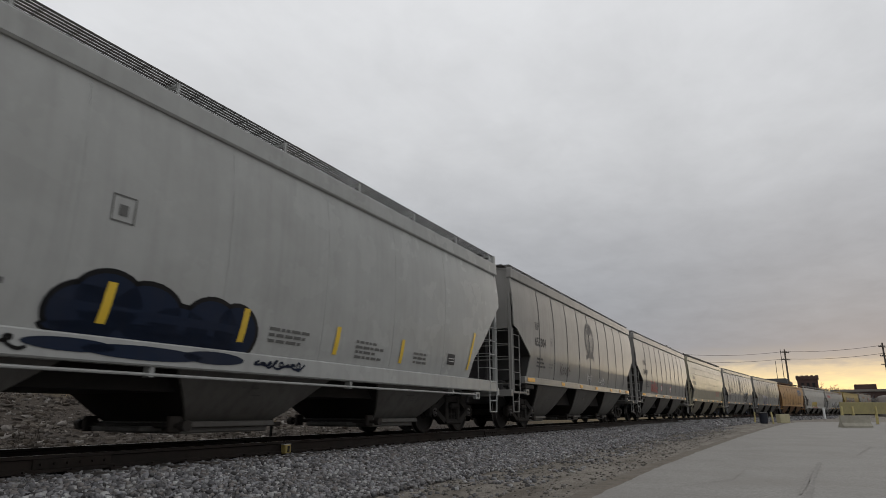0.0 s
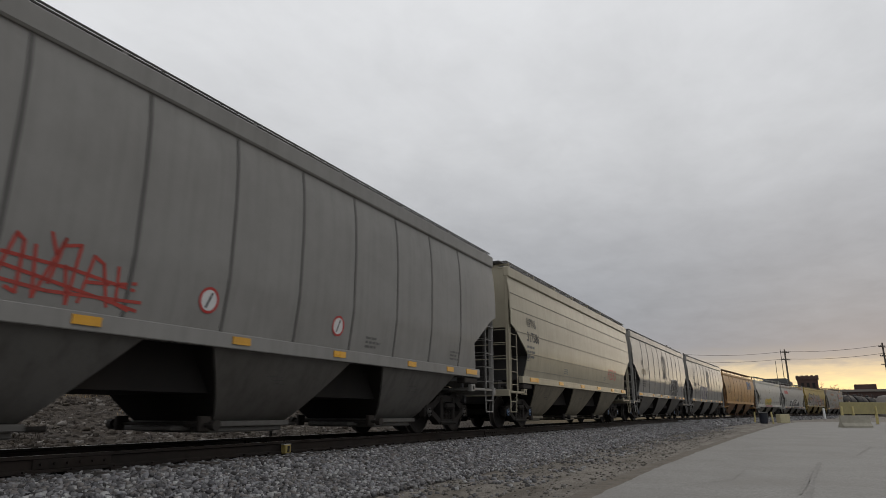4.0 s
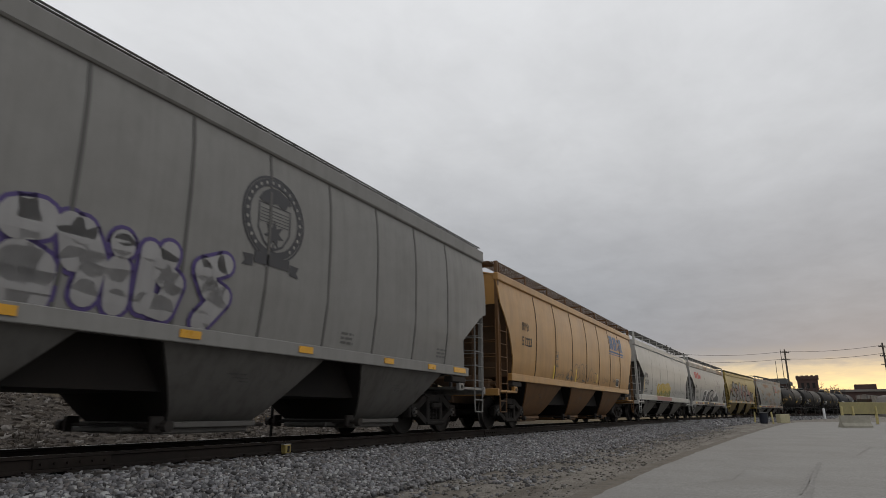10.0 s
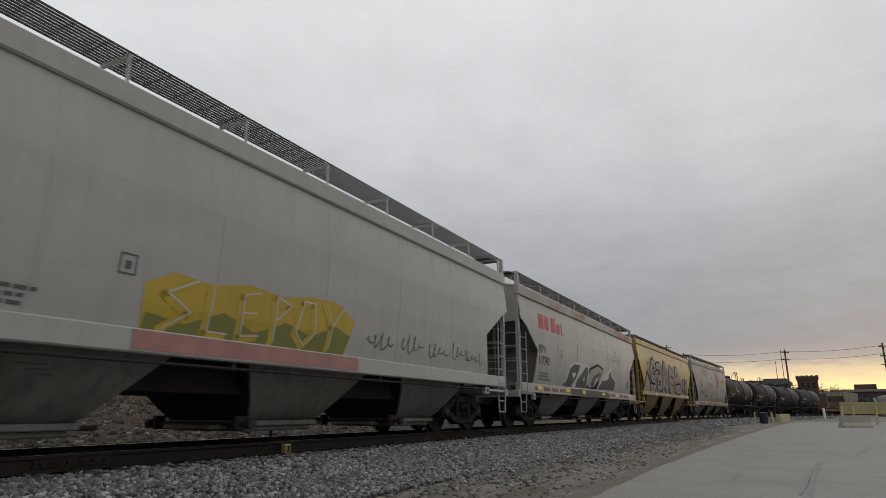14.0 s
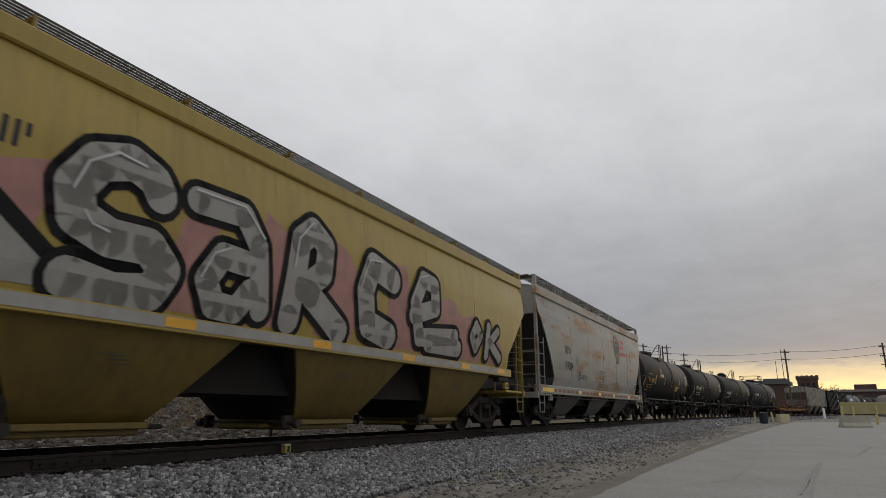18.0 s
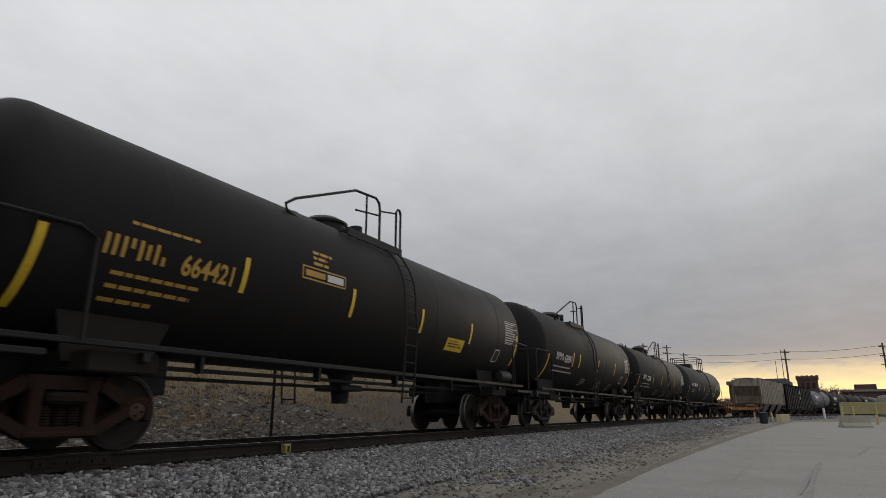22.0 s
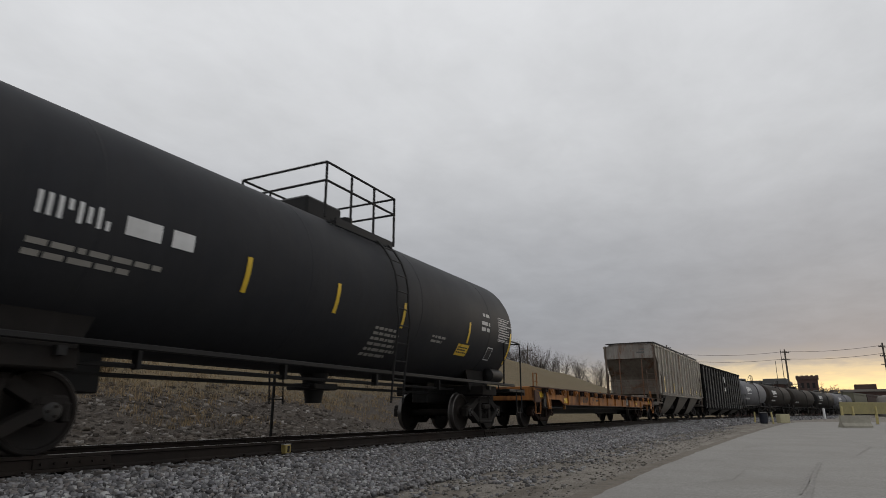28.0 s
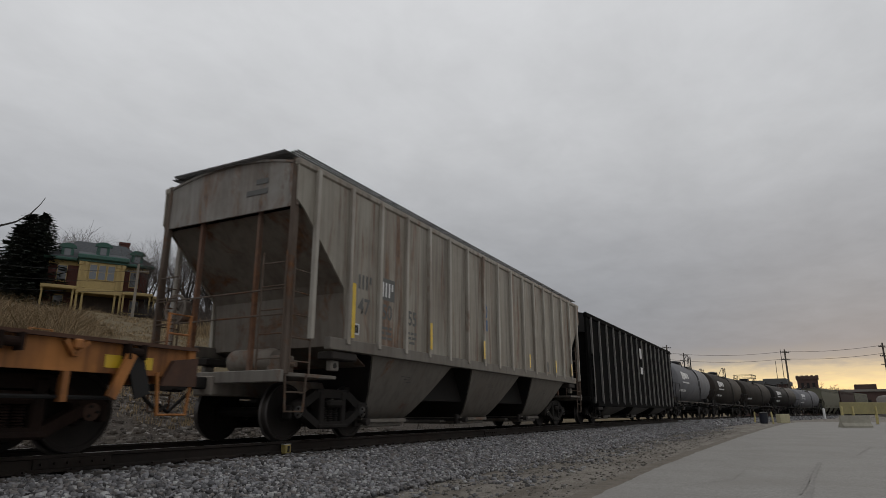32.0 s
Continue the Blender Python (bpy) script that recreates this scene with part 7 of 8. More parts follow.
def limb(g, p, d, length, r, rng, depth, up, spread, tw):
    """A limb in bent segments with side limbs, thin ones into tw."""
    segs = 4 if depth > 1 else 3
    for i in range(segs):
        q = p + d * (length / segs)
        r2 = r * (1 - .55 / segs * (1 + .3 * i))
        (g if depth >= 3 else tw).rod(p, q, r, 5 if depth >= 3 else 3, 0, r2)
        p, r = q, r2
        d = (d + Vector((rng.uniform(-1, 1), rng.uniform(-1, 1), rng.uniform(-.5, .9) * up)) * .22).normalized()
        if depth > 0 and (i > 0 or depth < 3):
            for _ in range(rng.choice((1, 1, 2)) if depth > 1 else rng.choice((1, 2))):
                side = Vector((rng.uniform(-1, 1), rng.uniform(-1, 1), rng.uniform(-.25, .8))).normalized()
                nd = (d * (1 - spread) + side * spread).normalized()
                limb(g, p, nd, length * rng.uniform(.5, .75), max(.008, r * rng.uniform(.45, .65)), rng, depth - 1, up, spread, tw)
    if depth > 0:
        limb(g, p, d, length * .6, r, rng, depth - 1, up, spread, tw)


def bare_tree(seed, height=10.0, spread=.55, fork=.3):
    rng = random.Random(seed)
    g, tw = Geo(), Geo()
    hh = height * fork
    g.rod((0, 0, -.4), (rng.uniform(-.1, .1), rng.uniform(-.1, .1), hh), height * .024, 8, 0, height * .018)
    for k in range(6):
        a = k * 2.4 + rng.uniform(-.4, .4)
        lean = spread * (.35 + .9 * (k % 4) / 3)
        d = Vector((math.cos(a) * lean, math.sin(a) * lean, 1)).normalized()
        limb(g, Vector((0, 0, hh * rng.uniform(.6, 1))), d, height * rng.uniform(.30, .40) * (1 - .25 * lean), height * .011, rng, 3, 1.1, spread * .8, tw)
    t = thing("bare_tree", "leafless grey-brown tree on the hillside", "tree", "leafless trees on the hill")
    part("trunk", g, BARK, t)
    part("twig_mass", tw, TWIG, t, kind="stuff")
    return t


def shrub(seed):
    rng = random.Random(seed)
    tw = Geo()
    g = Geo()
    for k in range(16):
        a = rng.uniform(0, 6.28)
        d = Vector((math.cos(a) * .55, math.sin(a) * .55, 1)).normalized()
        limb(g, Vector((rng.uniform(-.7, .7), rng.uniform(-.7, .7), -.1)), d, rng.uniform(.8, 1.4), .022, rng, 2, .6, .6, tw)
    t = thing("leafless_shrub", "tangled leafless brown shrub", "shrub", "shrubs on the slope")
    part("stem_mass", tw, TWIG, t, kind="stuff")
    return t


def conifer(seed, height=12.0, width=3.2, label="dark green spruce beside the house", open_=False):
    rng = random.Random(seed)
    g, nd = Geo(), Geo()
    g.rod((0, 0, -.4), (0, 0, height * .97), height * .018, 7, 0, .02)
    n = int(height * 26)
    for k in range(n):
        u = k / n
        if open_ and u < .35:
            continue
        z = height * (.05 + .95 * u)
        reach = width * ((1 - u) ** .8 if not open_ else (.55 + .45 * math.sin(u * 9))) * rng.uniform(.65, 1.1) + .15
        a = k * 2.4 + rng.uniform(-.3, .3)
        d = Vector((math.cos(a), math.sin(a), 0))
        tip = Vector((0, 0, z)) + d * reach + Vector((0, 0, (-.28 if not open_ else .1) * reach))
        g.rod((0, 0, z), tip, .03, 3, 0, .008)
        m = max(3, int(reach * 5))
        for i in range(m):
            c = Vector((0, 0, z)).lerp(tip, (i + .6) / m)
            for _ in range(3):
                w = Vector((rng.uniform(-1, 1), rng.uniform(-1, 1), rng.uniform(-.5, .35))) * .42
                s = d.cross(Vector((0, 0, 1))) * rng.uniform(.12, .22) + Vector((0, 0, rng.uniform(-.08, .08)))
                nd.add([c - s, c + s, c + w + d * .2], [(0, 1, 2)])
    t = thing("spruce" if not open_ else "pine_tree", label, "tree", "conifers on the hill")
    part("trunk", g, BARK, t)
    part("needle_mass", nd, NEEDLE, t, kind="stuff")
    return t


TALL = {}


def plant(proto, used, x, y, height, base_h, rz, sink=0.0, wide=1.0):
    """Put the prototype itself at its first place, then copies."""
    if id(proto) not in TALL:
        TALL[id(proto)] = max(v.co.z for c in proto.children for v in c.data.vertices)
    k = height / TALL[id(proto)]
    m = Matrix.Translation((x, y, ground_z(x, y) - .1 - sink)) @ Matrix.Rotation(rz, 4, "Z") @ Matrix.Diagonal((k * wide, k * wide, k, 1))
    if id(proto) in used:
        o = copy_thing(proto, m)
        o.matrix_basis = m
        return o
    used.add(id(proto))
    proto.matrix_basis = m
    return proto


used = set()
TREES = [bare_tree(21, 10, .60, .20), bare_tree(22, 10, .52, .24), bare_tree(23, 10, .68, .16), bare_tree(24, 10, .56, .14)]
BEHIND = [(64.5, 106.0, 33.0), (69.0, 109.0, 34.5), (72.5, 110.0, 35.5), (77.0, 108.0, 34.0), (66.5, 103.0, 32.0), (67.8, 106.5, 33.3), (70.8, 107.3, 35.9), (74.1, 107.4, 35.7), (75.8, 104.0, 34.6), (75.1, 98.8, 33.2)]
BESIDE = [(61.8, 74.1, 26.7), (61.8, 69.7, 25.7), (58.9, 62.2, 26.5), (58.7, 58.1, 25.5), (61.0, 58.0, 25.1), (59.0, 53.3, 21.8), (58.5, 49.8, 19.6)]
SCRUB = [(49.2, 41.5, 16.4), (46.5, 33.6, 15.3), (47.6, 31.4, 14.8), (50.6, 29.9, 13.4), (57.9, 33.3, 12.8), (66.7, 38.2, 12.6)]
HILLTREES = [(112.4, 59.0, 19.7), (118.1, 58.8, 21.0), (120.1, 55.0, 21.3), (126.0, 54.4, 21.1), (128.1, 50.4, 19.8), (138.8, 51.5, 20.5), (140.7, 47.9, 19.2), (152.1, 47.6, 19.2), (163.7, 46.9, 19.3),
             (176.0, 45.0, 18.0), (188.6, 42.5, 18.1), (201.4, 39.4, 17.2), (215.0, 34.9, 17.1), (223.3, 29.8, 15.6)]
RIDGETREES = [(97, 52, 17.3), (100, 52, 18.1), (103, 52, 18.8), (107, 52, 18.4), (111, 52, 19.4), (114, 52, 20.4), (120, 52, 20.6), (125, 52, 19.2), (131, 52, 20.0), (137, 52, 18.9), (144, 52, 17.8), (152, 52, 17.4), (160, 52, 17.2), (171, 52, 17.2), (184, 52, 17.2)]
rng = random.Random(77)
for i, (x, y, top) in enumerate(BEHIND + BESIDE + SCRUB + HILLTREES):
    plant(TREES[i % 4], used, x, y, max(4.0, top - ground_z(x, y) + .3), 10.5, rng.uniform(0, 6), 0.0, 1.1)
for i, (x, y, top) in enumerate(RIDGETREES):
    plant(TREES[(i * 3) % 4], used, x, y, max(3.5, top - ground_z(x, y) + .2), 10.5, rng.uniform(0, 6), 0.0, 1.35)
# denser wood behind the first row
for i in range(26):
    x = rng.uniform(52, 100)
    y = rng.uniform(40, 70) if x < 75 else rng.uniform(50, 75)
    if math.degrees(math.atan2(y + 7.8, x)) > 49.5:
        continue
    plant(TREES[i % 4], used, x, y, rng.uniform(6, 9), 10.5, rng.uniform(0, 6))
for i in range(16):
    x = 120 + i * 9 + rng.uniform(-3, 3)
    plant(TREES[i % 4], used, x, 62 - i * 1.6 + rng.uniform(-4, 6), rng.uniform(7, 10), 10.5, rng.uniform(0, 6))
SHRUBS = [shrub(31), shrub(32), shrub(33)]
for i in range(70):
    x, y = rng.uniform(44, 76), rng.uniform(34, 66)
    az = math.degrees(math.atan2(y + 7.8, x))
    if 36.5 < az < 49.3:
        plant(SHRUBS[i % 3], used, x, y, rng.uniform(1.2, 3.2), 1.0, rng.uniform(0, 6), 0.0, rng.uniform(.8, 1.2))
for i in range(22):
    plant(SHRUBS[i % 3], used, rng.uniform(57, 66), rng.uniform(58, 76), rng.uniform(2.0, 4.5), 1.0, rng.uniform(0, 6), 0.0, 1.2)
for i in range(14):
    plant(SHRUBS[i % 3], used, rng.uniform(6, 16), rng.uniform(22, 30), rng.uniform(1.0, 2.2), 1.0, rng.uniform(0, 6))
for x, y, k in ((11.0, 2.9, .55), (13.4, 4.2, .6), (38, 60, 1.2), (42, 62, 1.2), (63, 64, 2), (66, 62, 1.8), (60, 62, 1.5)):
    plant(SHRUBS[int(x) % 3], used, x, y, k, 1.0, x)
spruces = [conifer(41, 12, 3.6), conifer(42, 12, 3.4), conifer(43, 12, 3.8)]
for t, (x, y, top) in zip(spruces, ((51.1, 86.1, 29.1), (50.9, 82.2, 28.5), (52.8, 91.8, 28.7))):
    plant(t, used, x - 1.2, y + .5, top - ground_z(x, y) + .2, 12.0, x, 0.0, 1.4)
pine = conifer(45, 8, 2.6, "dark pine with an open crown", True)
for x, y, top in ((84.0, 48.5, 16.1), (89.5, 48.8, 16.3), (55.7, 37.6, 14.4), (129, 47, 18.0), (92, 50, 14.5)):
    plant(pine, used, x, y, top - ground_z(x, y) + .3, 8.0, x)
# a twig of a tree that stands out of sight
g = Geo()
pts = [(11.0, 17.5, 6.6), (12.3, 16.5, 7.35), (12.6, 16.2, 7.7), (12.75, 15.9, 8.1), (12.8, 15.75, 8.35)]
for (a, b), r in zip(zip(pts, pts[1:]), (.05, .032, .024, .016)):
    g.rod(a, b, r, 5, 0, r * .7)
g.rod((11.0, 17.5, 6.6), (9.5, 18.6, ground_z(9.5, 18.6) - .2), .07, 6, 0, .12)
sap = thing("leaning_sapling", "thin leafless sapling leaning over the slope", "tree")
part("stem", g, BARK, sap)

# ---- the house on the hill ----


def make_house():
    wall = surface("red_brick_wall", (0.115, 0.045, 0.036), rough=.9, grain=.3, scale=5, bump=.3)
    cream = surface("cream_yellow_paint", (0.46, 0.34, 0.14), rough=.7, grain=.12, stain_amt=.25)
    green = surface("copper_green", (0.045, 0.12, 0.095), rough=.7, grain=.3, stain_amt=.3)
    slate = surface("slate_roof", (0.055, 0.06, 0.065), rough=.8, grain=.3, bump=.4)
    stone = surface("foundation_stone", (0.24, 0.23, 0.21), rough=.9, grain=.3)
    glass = surface("window_pane", (0.16, 0.17, 0.18), rough=.12, grain=.05, bump=0, gloss=.8)
    dark = surface("porch_shadow_wood", (0.05, 0.035, 0.025), rough=.8)
    bx, by = 56.1, 77.9
    base = ground_z(bx, by, False) - .6
    hs = thing("house", "two-storey brick house with a cream yellow porch and green eaves", "house", at=pose(bx, by, base, 0, 0, -30) @ Matrix.Diagonal((1.0, 1.06, 1.32, 1)))
    w = part("main_wall", Geo().box(-6.6, 6.4, 0, 9, -.8, 6.6), wall, hs, "red brick walls")
    part("foundation", Geo().box(-6.7, 6.5, -.06, 9.05, -2.2, .25, c=.03), stone, hs)
    # hipped roof
    g = Geo()
    e = .75
    vs = [(-6.6 - e, -e, 6.75), (6.4 + e, -e, 6.75), (6.4 + e, 9 + e, 6.75), (-6.6 - e, 9 + e, 6.75), (-3.4, 4.5, 9.7), (3.2, 4.5, 9.7)]
    g.add(vs, [(0, 1, 5, 4), (1, 2, 5), (2, 3, 4, 5), (3, 0, 4), (3, 2, 1, 0)])
    roof = part("roof", g, slate, hs, "dark slate hipped roof")
    part("eaves", Geo().box(-6.6 - e - .05, 6.4 + e + .05, -e - .05, 9 + e + .05, 6.45, 6.78, c=.08), green, hs, "green copper eaves")
    part("frieze", Geo().box(-6.66, 6.46, -.06, 9.06, 6.0, 6.45), cream, hs)
    part("chimney", Geo().box(2.4, 3.8, 5.2, 6.2, 8.0, 10.3, c=.04).box(2.3, 3.9, 5.1, 6.3, 10.1, 10.35), wall, roof)
    # central bay of the front
    part("bay_wall", Geo().box(-2.9, 2.9, -2.6, 0, 3.2, 6.5), cream, hs)
    part("bay_cornice", Geo().box(-3.3, 3.3, -3.1, 0, 6.45, 6.95, c=.1).box(-3.1, 3.1, -2.8, 0, 6.2, 6.47), green, hs)
    g = Geo()
    g.add([(-3.2, -3.0, 6.95), (3.2, -3.0, 6.95), (3.2, 2.5, 8.2), (-3.2, 2.5, 8.2)], [(0, 1, 2, 3)])
    part("bay_roof", g, slate, hs)
    part("bay_beam", Geo().box(-3.0, 3.0, -2.75, 0, 2.75, 3.25, c=.03), cream, hs)
    part("porch_floor", Geo().box(-6.6, 8.6, -3.0, 0, -.4, .05, c=.02), stone, hs)
    # dark panel added before the wall to give the shade under the bay
    part("porch_back", Geo().box(-2.6, 2.6, -.4, -.3, .05, 2.75), dark, hs)
    for x in (-2.75, -2.05, 2.05, 2.75):
        part("column", Geo().lathe([(.0, .24), (.12, .24), (.16, .17), (2.6, .15), (2.68, .22), (2.8, .22)], "z", 12, (x, -2.5, 0)), cream, hs, smooth=40)
        part("pilaster", Geo().box(x - .16, x + .16, -2.72, -2.58, 3.3, 5.9).box(x - .24, x + .24, -2.78, -2.56, 5.75, 6.15, c=.03), cream, hs)

    def window(x, z, wd, ht, y):
        f = part("window", Geo().box(x - wd / 2 - .1, x + wd / 2 + .1, y - .06, y + .04, z - .1, z + ht + .12, c=.01), cream, hs)
        for k in (0, 1):
            part("pane", Geo().box(x - wd / 2, x + wd / 2, y - .075, y - .062, z + k * ht / 2 + .02, z + (k + 1) * ht / 2 - .02), glass, f)

    for x in (-1.15, 0, 1.15):
        window(x, 4.3, .85, 1.6, -2.62)
    window(-4.9, 4.2, 1.1, 1.7, -.02)
    window(4.5, 4.2, 1.1, 1.7, -.02)
    window(-4.9, .9, 1.1, 1.7, -.02)
    window(4.9, .9, 1.1, 1.7, -.02)
    # side porches
    for x0, x1, zt in ((-7.2, -2.9, 3.0), (2.9, 7.0, 2.9), (7.0, 9.2, 2.65)):
        part("porch_roof", Geo().box(x0, x1, -3.0, .1, zt, zt + .35, c=.05), cream, hs)
        for x in (x0 + .25, x1 - .35):
            part("column", Geo().lathe([(.0, .2), (.1, .2), (.14, .14), (zt - .15, .13), (zt - .08, .2), (zt, .2)], "z", 12, (x, -2.7, 0)), cream, hs, smooth=40)
        part("porch_rail", Geo().box(x0 + .2, x1 - .3, -2.75, -2.68, .85, .95).box(x0 + .2, x1 - .3, -2.75, -2.68, .2, .28), cream, hs)
    # dormers with scrolled gables
    for x, y, z in ((-4.6, -.2, 6.9), (-.2, -2.4, 7.0), (4.6, -.2, 6.9)):
        d = part("dormer", Geo().box(x - .8, x + .8, y, y + 2.2, z - .1, z + 1.0, c=.05), green, hs)
        part("dormer_gable", Geo().extrude([(x + 1.15 * math.cos(a), z + 1.0 + .55 * math.sin(a)) for a in [math.pi * k / 10 for k in range(11)]], y - .12, y + .1), green, d)
        part("pane", Geo().box(x - .4, x + .4, y - .03, y - .01, z + .1, z + .9), glass, d)
    for x in (-1.2, 1.2):
        part("step_wall", Geo().box(x - .15, x + .15, -4.2, -3.0, -1.4, .1, c=.02), stone, hs)
    part("front_step", Geo().box(-1.05, 1.05, -3.4, -3.0, -.6, -.15).box(-1.05, 1.05, -3.8, -3.4, -.9, -.35), stone, hs)


make_house()

# ---- poles and wires ----
POLEWOOD = surface("pole_wood", (0.10, 0.085, 0.07), rough=.95, grain=.3, scale=3)
PALEWOOD = surface("pale_pole_wood", (0.26, 0.23, 0.19), rough=.95, grain=.3, scale=3)
WIRE = surface("wire", (0.03, 0.03, 0.03), rough=.7, bump=0)


def pole(x, y, top, arms=(0.6, 1.5), mat=None, r=.15, ang=0.0, lab="wooden utility pole with crossarms"):
    z0 = ground_z(x, y) - .3
    t = thing("utility_pole", lab, "utility pole", "utility poles", at=Matrix.Translation((x, y, 0)) @ Matrix.Rotation(ang, 4, "Z"))
    part("shaft", Geo().rod((0, 0, z0), (0, 0, top), r * 1.15, 10, 0, r * .8), mat or POLEWOOD, t)
    for a in arms:
        part("crossarm", Geo().box(-.06, .06, -1.2, 1.2, top - a - .06, top - a + .06), mat or POLEWOOD, t)
        for yy in (-1.1, -.5, .5, 1.1):
            part("insulator", Geo().lathe([(top - a + .06, .03), (top - a + .10, .06), (top - a + .18, .05), (top - a + .2, 0)], "z", 8, (0, yy, 0)), WIRE, t)
    return t


POLES = [(118.0, -11.3, 10.6), (113.3, -24.2, 10.6), (125.0, 12.5, 13.4), (132.3, 9.1, 13.6), (144.5, 7.3, 13.0)]
for i, (x, y, top) in enumerate(POLES):
    pole(x, y, top, (.5, 1.7) if i != 1 else (.6, 2.0, 3.3), ang=1.0)
for x, y, top, r in ((46.9, 56.9, 17.5, .16), (71.0, 40.8, 12.5, .13), (96.0, 46.9, 14.7, .13), (100.2, 38.9, 14.2, .14), (143.4, 42.6, 16.1, .15)):
    pole(x, y, top, (.9,) if y > 50 else (1.2,) if x > 99 else (), PALEWOOD if x < 100 else None, r, .6, "weathered pole on the hillside")


def wire(a, b, sag, r=.02):
    g = Geo()
    a, b = Vector(a), Vector(b)
    pts = []
    for i in range(15):
        u = i / 14
        p = a.lerp(b, u)
        p.z -= sag * 4 * u * (1 - u)
        pts.append(p)
    g.pipe(pts, r, 4)
    return tagged(new("overhead_wire", g.mesh("overhead_wire", WIRE)), "thin dark overhead wire between poles", "wire", "overhead wires")


for dz in (.35, 1.55):
    wire((118.0, -11.3, 10.6 - dz), (113.3, -24.2, 10.6 - dz), .35, .03)
    wire((118.0, -11.3, 10.6 - dz), (125.0, 12.5, 12.6 - dz), .9, .03)
    wire((113.3, -24.2, 10.6 - dz), (108, -40, 10.4 - dz), .4, .03)
    wire((125.0, 12.5, 13.2 - dz), (132.3, 9.1, 13.4 - dz), .2, .025)
for k in range(3):
    wire((46.9, 56.9, 16.6 - k * 1.2), (30, 74, 17.2 - k * 1.4), .5, .02)
for x, y, top in ((171.3, -12.0, 15.3), (170.7, -10.6, 12.4)):
    mast = thing("radio_mast", "thin steel mast behind the train", "mast")
    part("shaft", Geo().rod((x, y, -1), (x, y, top), .12, 6, 0, .05), WIRE, mast)

# ---- trackside and yard objects ----
post = thing("trackside_post", "thin dark steel post behind the track", "post", at=pose(11.50, 2.6, 0))
part("shaft", Geo().box(-.035, .035, -.02, .02, -.8, 2.11, c=.008), BLACK, post)
part("foot_plate", Geo().box(-.12, .12, -.12, .12, -.52, -.46, c=.01), BLACK, post)
mk = thing("rail_marker", "small yellow and dark marker box clipped to the rail", "marker", at=pose(8.05, -.86, -.11))
part("box", Geo().box(-.07, .07, -.05, .05, -.075, .06, c=.012), surface("faded_yellow", (0.35, 0.27, 0.08), rough=.7, stain_amt=.5), mk)
part("stripe", Geo().box(-.02, .025, -.056, -.05, -.05, .04), BLACK, mk)
part("strap", Geo().box(-.09, .09, -.03, .03, .06, .07), GALV, mk)
CONCRETE = surface("barrier_concrete", (0.34, 0.32, 0.26), rough=.9, grain=.2, stain_amt=.35, bump=.3)
OLIVE = surface("olive_yellow_paint", (0.30, 0.26, 0.115), rough=.7, grain=.2, stain_amt=.3)
PALE = surface("pale_yellow_paint", (0.50, 0.42, 0.18), rough=.7, grain=.2, stain_amt=.3)
bar = thing("concrete_barrier", "short pale concrete road barrier", "barrier", at=pose(51.6, -12.95, -.55, 0, 0, -63))
part("body", Geo().add([(x, y, z) for x in (-1.0, 1.0) for y, z in ((-.30, 0), (-.30, .12), (-.13, .32), (-.09, .80), (.09, .80), (.13, .32), (.30, .12), (.30, 0))],
                       [tuple(range(8)), tuple(range(15, 7, -1))] + [(i, 8 + i, 8 + (i + 1) % 8, (i + 1) % 8) for i in range(8)]), CONCRETE, bar)
pan = thing("yellow_guard_panel", "long olive-yellow steel guard panel on posts", "barrier", at=pose(66.0, -15.3, -.55, 0, 0, -43))
part("panel", Geo().box(-3.0, 3.6, -.04, .04, .85, 1.85, c=.02), OLIVE, pan)
for x in (-2.9, -1.6, 1.2, 3.3):
    part("post", Geo().box(x - .08, x + .08, -.12, .06, 0, 1.5, c=.02), PALE, pan)
for x, y, rx, ry in ((69.0, -6.5, 0, -4), (66.3, -8.06, 0, 9)):
    b = thing("bollard", "leaning pale yellow steel bollard", "bollard", "bollards", at=pose(x, y, -.58, rx, ry, 30))
    part("tube", Geo().lathe([(0, .075), (1.02, .075), (1.08, .05), (1.10, 0)], "z", 12), PALE, b, smooth=40)
can = thing("trash_can", "dark blue plastic trash can", "trash can", at=pose(65.9, -7.3, -.55))
part("body", Geo().lathe([(0, .30), (.02, .33), (.85, .38), (.87, .40), (.90, .40)], "z", 16), surface("navy_plastic", (0.012, 0.014, 0.024), rough=.5), can, smooth=40)
part("lid", Geo().lathe([(.90, .41), (.95, .40), (1.02, .25), (1.04, 0)], "z", 16), BLACK, can, smooth=40)
box = thing("concrete_block", "pale yellowish concrete block", "block", at=pose(70.2, -8.95, -.56, 0, 0, -60))
part("body", Geo().box(-.5, .5, -.35, .35, 0, .85, c=.04), surface("pale_block_concrete", (0.52, 0.47, 0.30), rough=.9, grain=.2, stain_amt=.2), box)
wp = thing("white_post", "white marker post by the crossing", "post", at=pose(117.9, -15.6, -.9))
part("tube", Geo().lathe([(0, .18), (1.9, .18), (2.0, .12), (2.02, 0)], "z", 10), WHITE, wp, smooth=40)

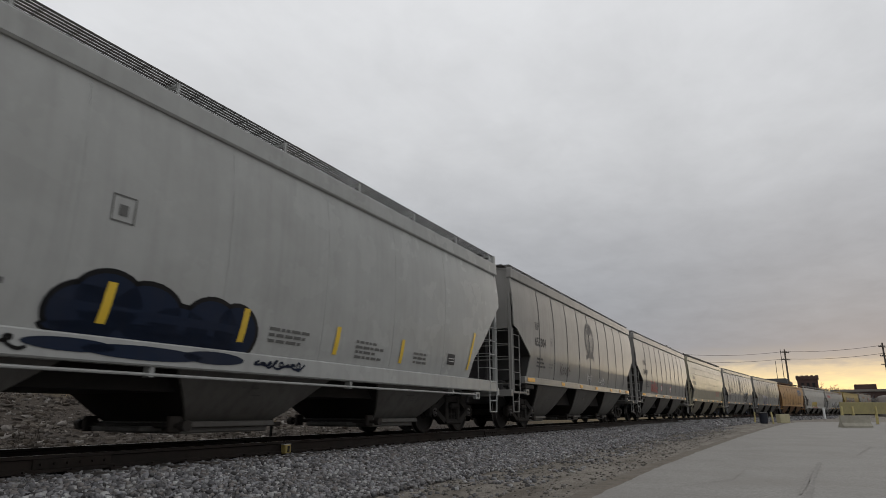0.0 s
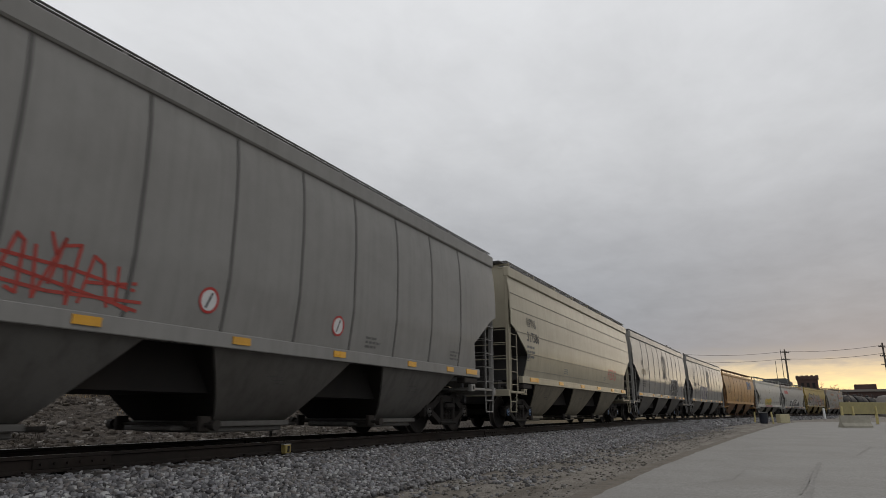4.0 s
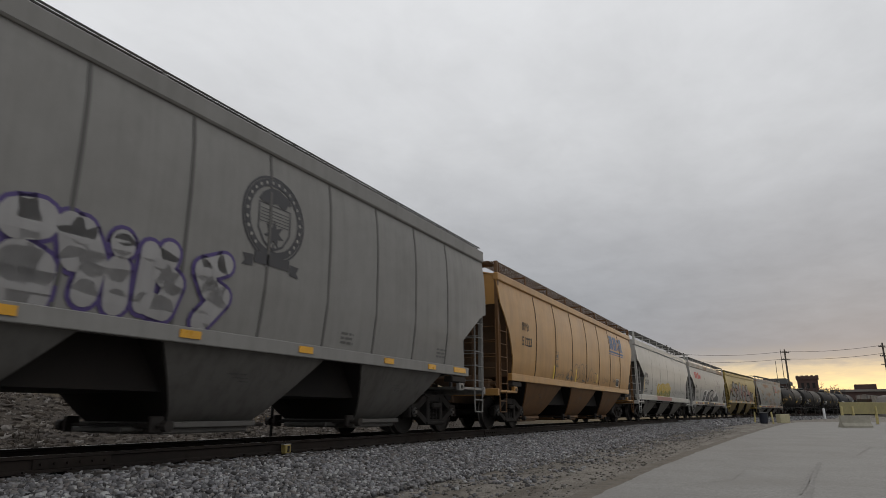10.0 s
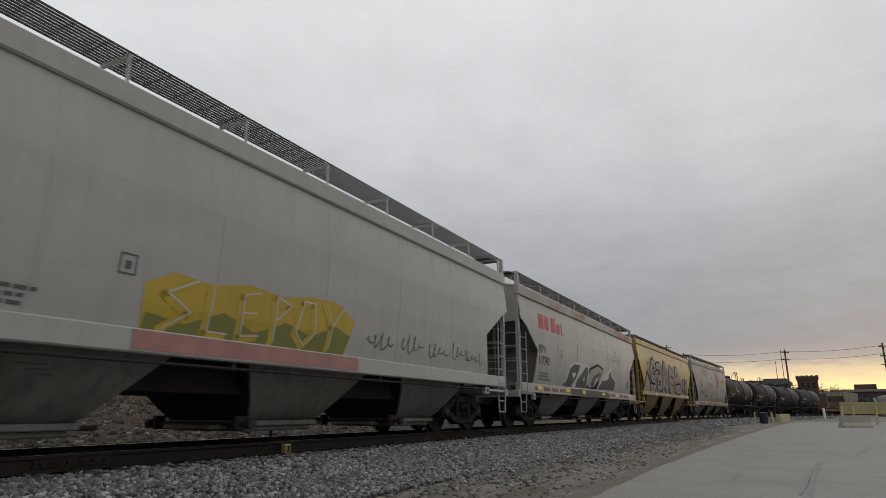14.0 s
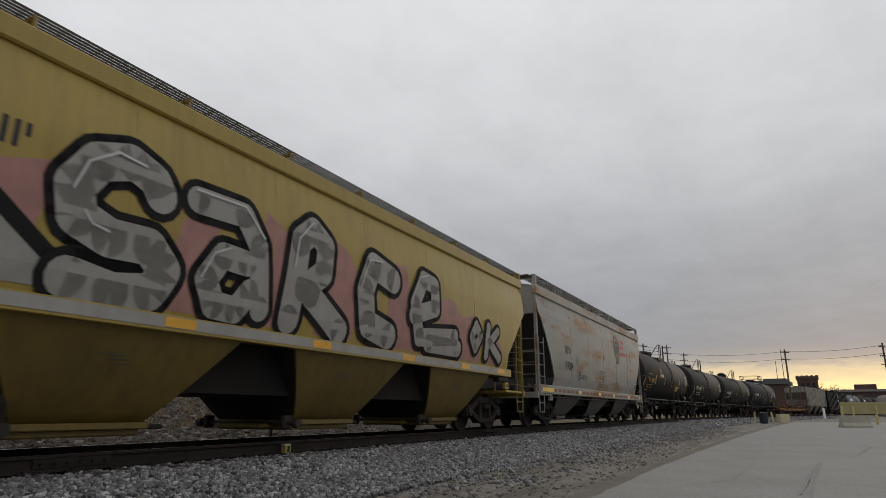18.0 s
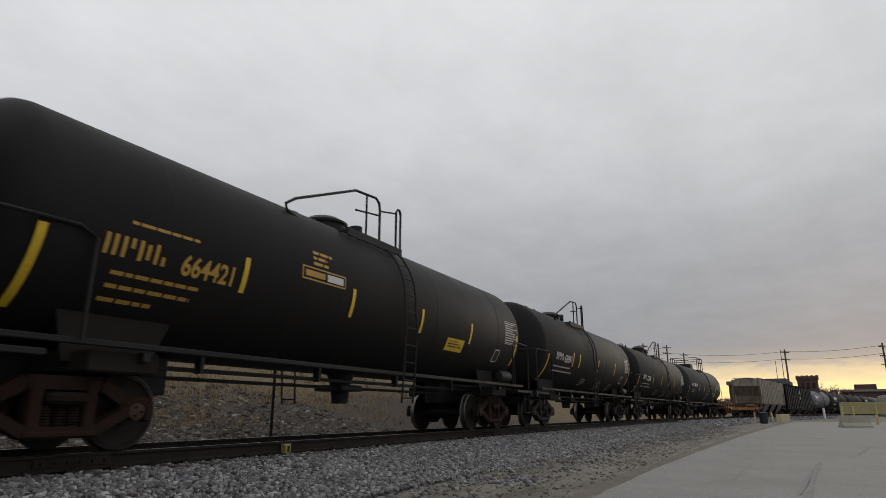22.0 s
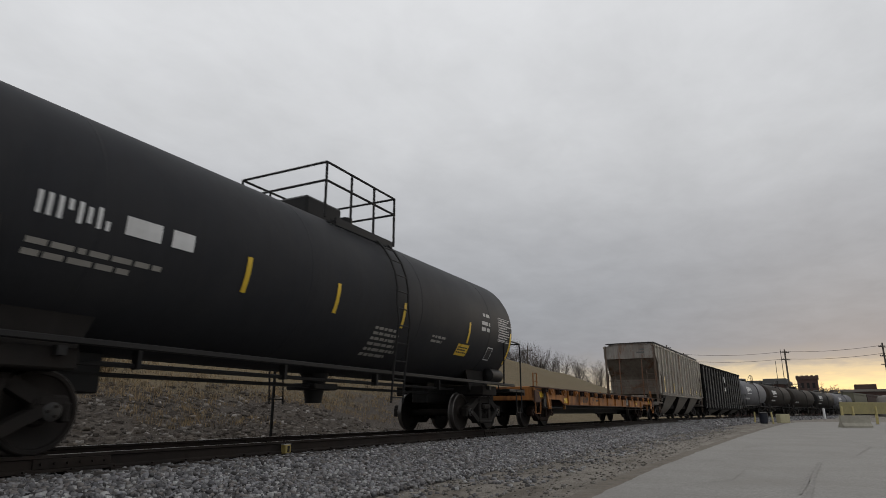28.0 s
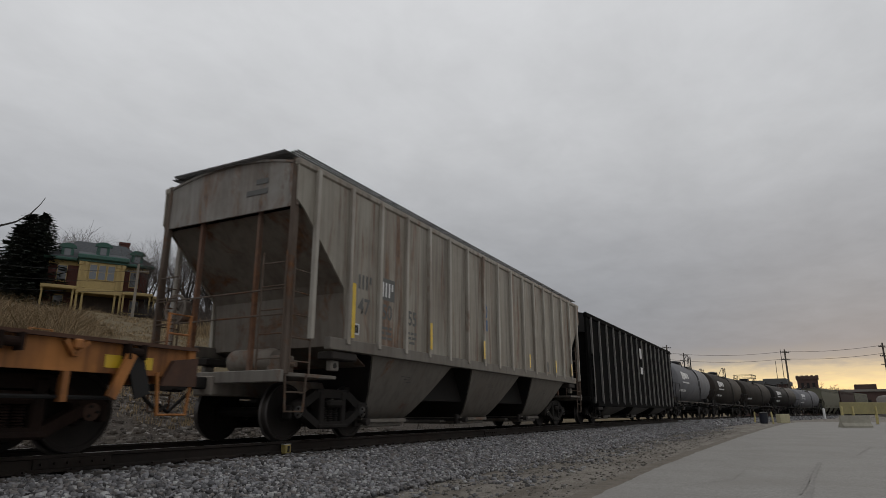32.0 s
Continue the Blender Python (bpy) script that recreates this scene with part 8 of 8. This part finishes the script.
# ---- far buildings and woods ----
FARBRICK = surface("far_brick", (0.075, 0.045, 0.038), rough=.9, grain=.25, scale=.6)
FARROOF = surface("far_roof", (0.10, 0.10, 0.10), rough=.9, grain=.2, scale=.4)
FARTRIM = surface("far_trim", (0.20, 0.18, 0.16), rough=.8)
tw = thing("brick_tower_block", "tall dark brick building with a stepped parapet", "building", at=pose(302.9, -23.6, -1, 0, 0, -3))
part("wall", Geo().box(-4, 4, -3.7, 3.7, 0, 14.6), FARBRICK, tw)
for k in range(5):
    part("parapet", Geo().box(-4.2, 4.2, -4.0 + k * 1.75, -3.0 + k * 1.75, 15.9, 16.2), FARBRICK, tw)
part("cornice", Geo().box(-4.3, 4.3, -4.1, 4.1, 14.6, 15.9).box(-4.1, 4.1, -4.1, 4.1, 9.6, 10.0), FARBRICK, tw)
for k in range(3):
    part("window", Geo().box(-4.06, -4.0, -2.6 + k * 2.0, -1.6 + k * 2.0, 11.0, 13.2), BLACK, tw)
lb = thing("long_brick_building", "long low red brick building with a flat roof", "building", at=pose(240.2, -38.0, -1, 0, 0, -8))
part("wall", Geo().box(-9, 30, -8.5, 8.0, 0, 7.6), FARBRICK, lb)
part("roof", Geo().box(-9.5, 30.5, -9.0, 8.5, 7.6, 8.3), FARTRIM, lb)
part("penthouse", Geo().box(2, 10, -1.0, 5.0, 8.3, 10.2), FARBRICK, lb)
for k in range(4):
    part("window", Geo().box(-9.06, -9.0, -6.5 + k * 3.6, -5.0 + k * 3.6, 3.0, 5.2), BLACK, lb)
db = thing("dark_roofed_shed", "low dark brick shed behind the train", "building", at=pose(172.0, -6.5, -1, 0, 0, -6))
part("wall", Geo().box(-3, 10, -6.0, 6.5, 0, 7.9), FARBRICK, db)
part("roof", Geo().box(-3.4, 10.4, -6.4, 6.9, 7.9, 8.8), FARROOF, db)
part("upper_roof", Geo().box(-1, 8, -6.0, -1.0, 8.8, 9.3), FARROOF, db)
wt = thing("white_storage_tank", "small white storage tank by the yard", "tank", at=pose(182, -32.6, -1))
part("shell", Geo().lathe([(0, 1.6), (4.6, 1.6), (5.2, 1.1), (5.4, 0)], "z", 20), FARTRIM, wt, smooth=40)


def far_woods():
    r = random.Random(9)
    g = Geo()
    for i in range(2200):
        u = r.random()
        a = radians(-34 + 50 * u)
        dist = r.uniform(330, 470)
        x, y = dist * math.cos(a), -8 + dist * math.sin(a)
        h = r.uniform(7, 11.5) * (1.0 + .25 * math.sin(u * 23)) + (dist - 330) * .02
        base = -1.5
        g.rod((x, y, base), (x, y, base + h * .7), .25, 3, 0, .12)
        for k in range(9):
            q = Vector((x, y, base + h * r.uniform(.25, .75)))
            e = q + Vector((r.uniform(-3, 3), r.uniform(-3, 3), h * r.uniform(.08, .3)))
            g.rod(q, e, .16, 3, 0, .05)
            for _ in range(3):
                g.rod(e, e + Vector((r.uniform(-1.6, 1.6), r.uniform(-1.6, 1.6), r.uniform(.2, 1.6))), .11, 3, 0, .03)
    return tagged(new("far_woods", g.mesh("far_woods", TWIG)), "distant leafless woods on the horizon", "woods", kind="stuff")


far_woods()



# ---- movement ----
def motions():
    for car, mid in CARS:
        rows = []
        for i in range(65):
            t = i * 0.5
            x, y, z, h = on_track(mid - rolled(t))
            rows.append((t, Matrix.Translation((x, y, z)) @ Matrix.Rotation(h, 4, "Z")))
        walk(car, rows)
    for w, dx in WHEELSETS:
        rows = []
        for i in range(481):
            t = i / 15
            rows.append((t, Matrix.Translation((dx, 0, WR)) @ Matrix.Rotation(-rolled(t) / WR, 4, "Y")))
        walk(w, rows)


motions()
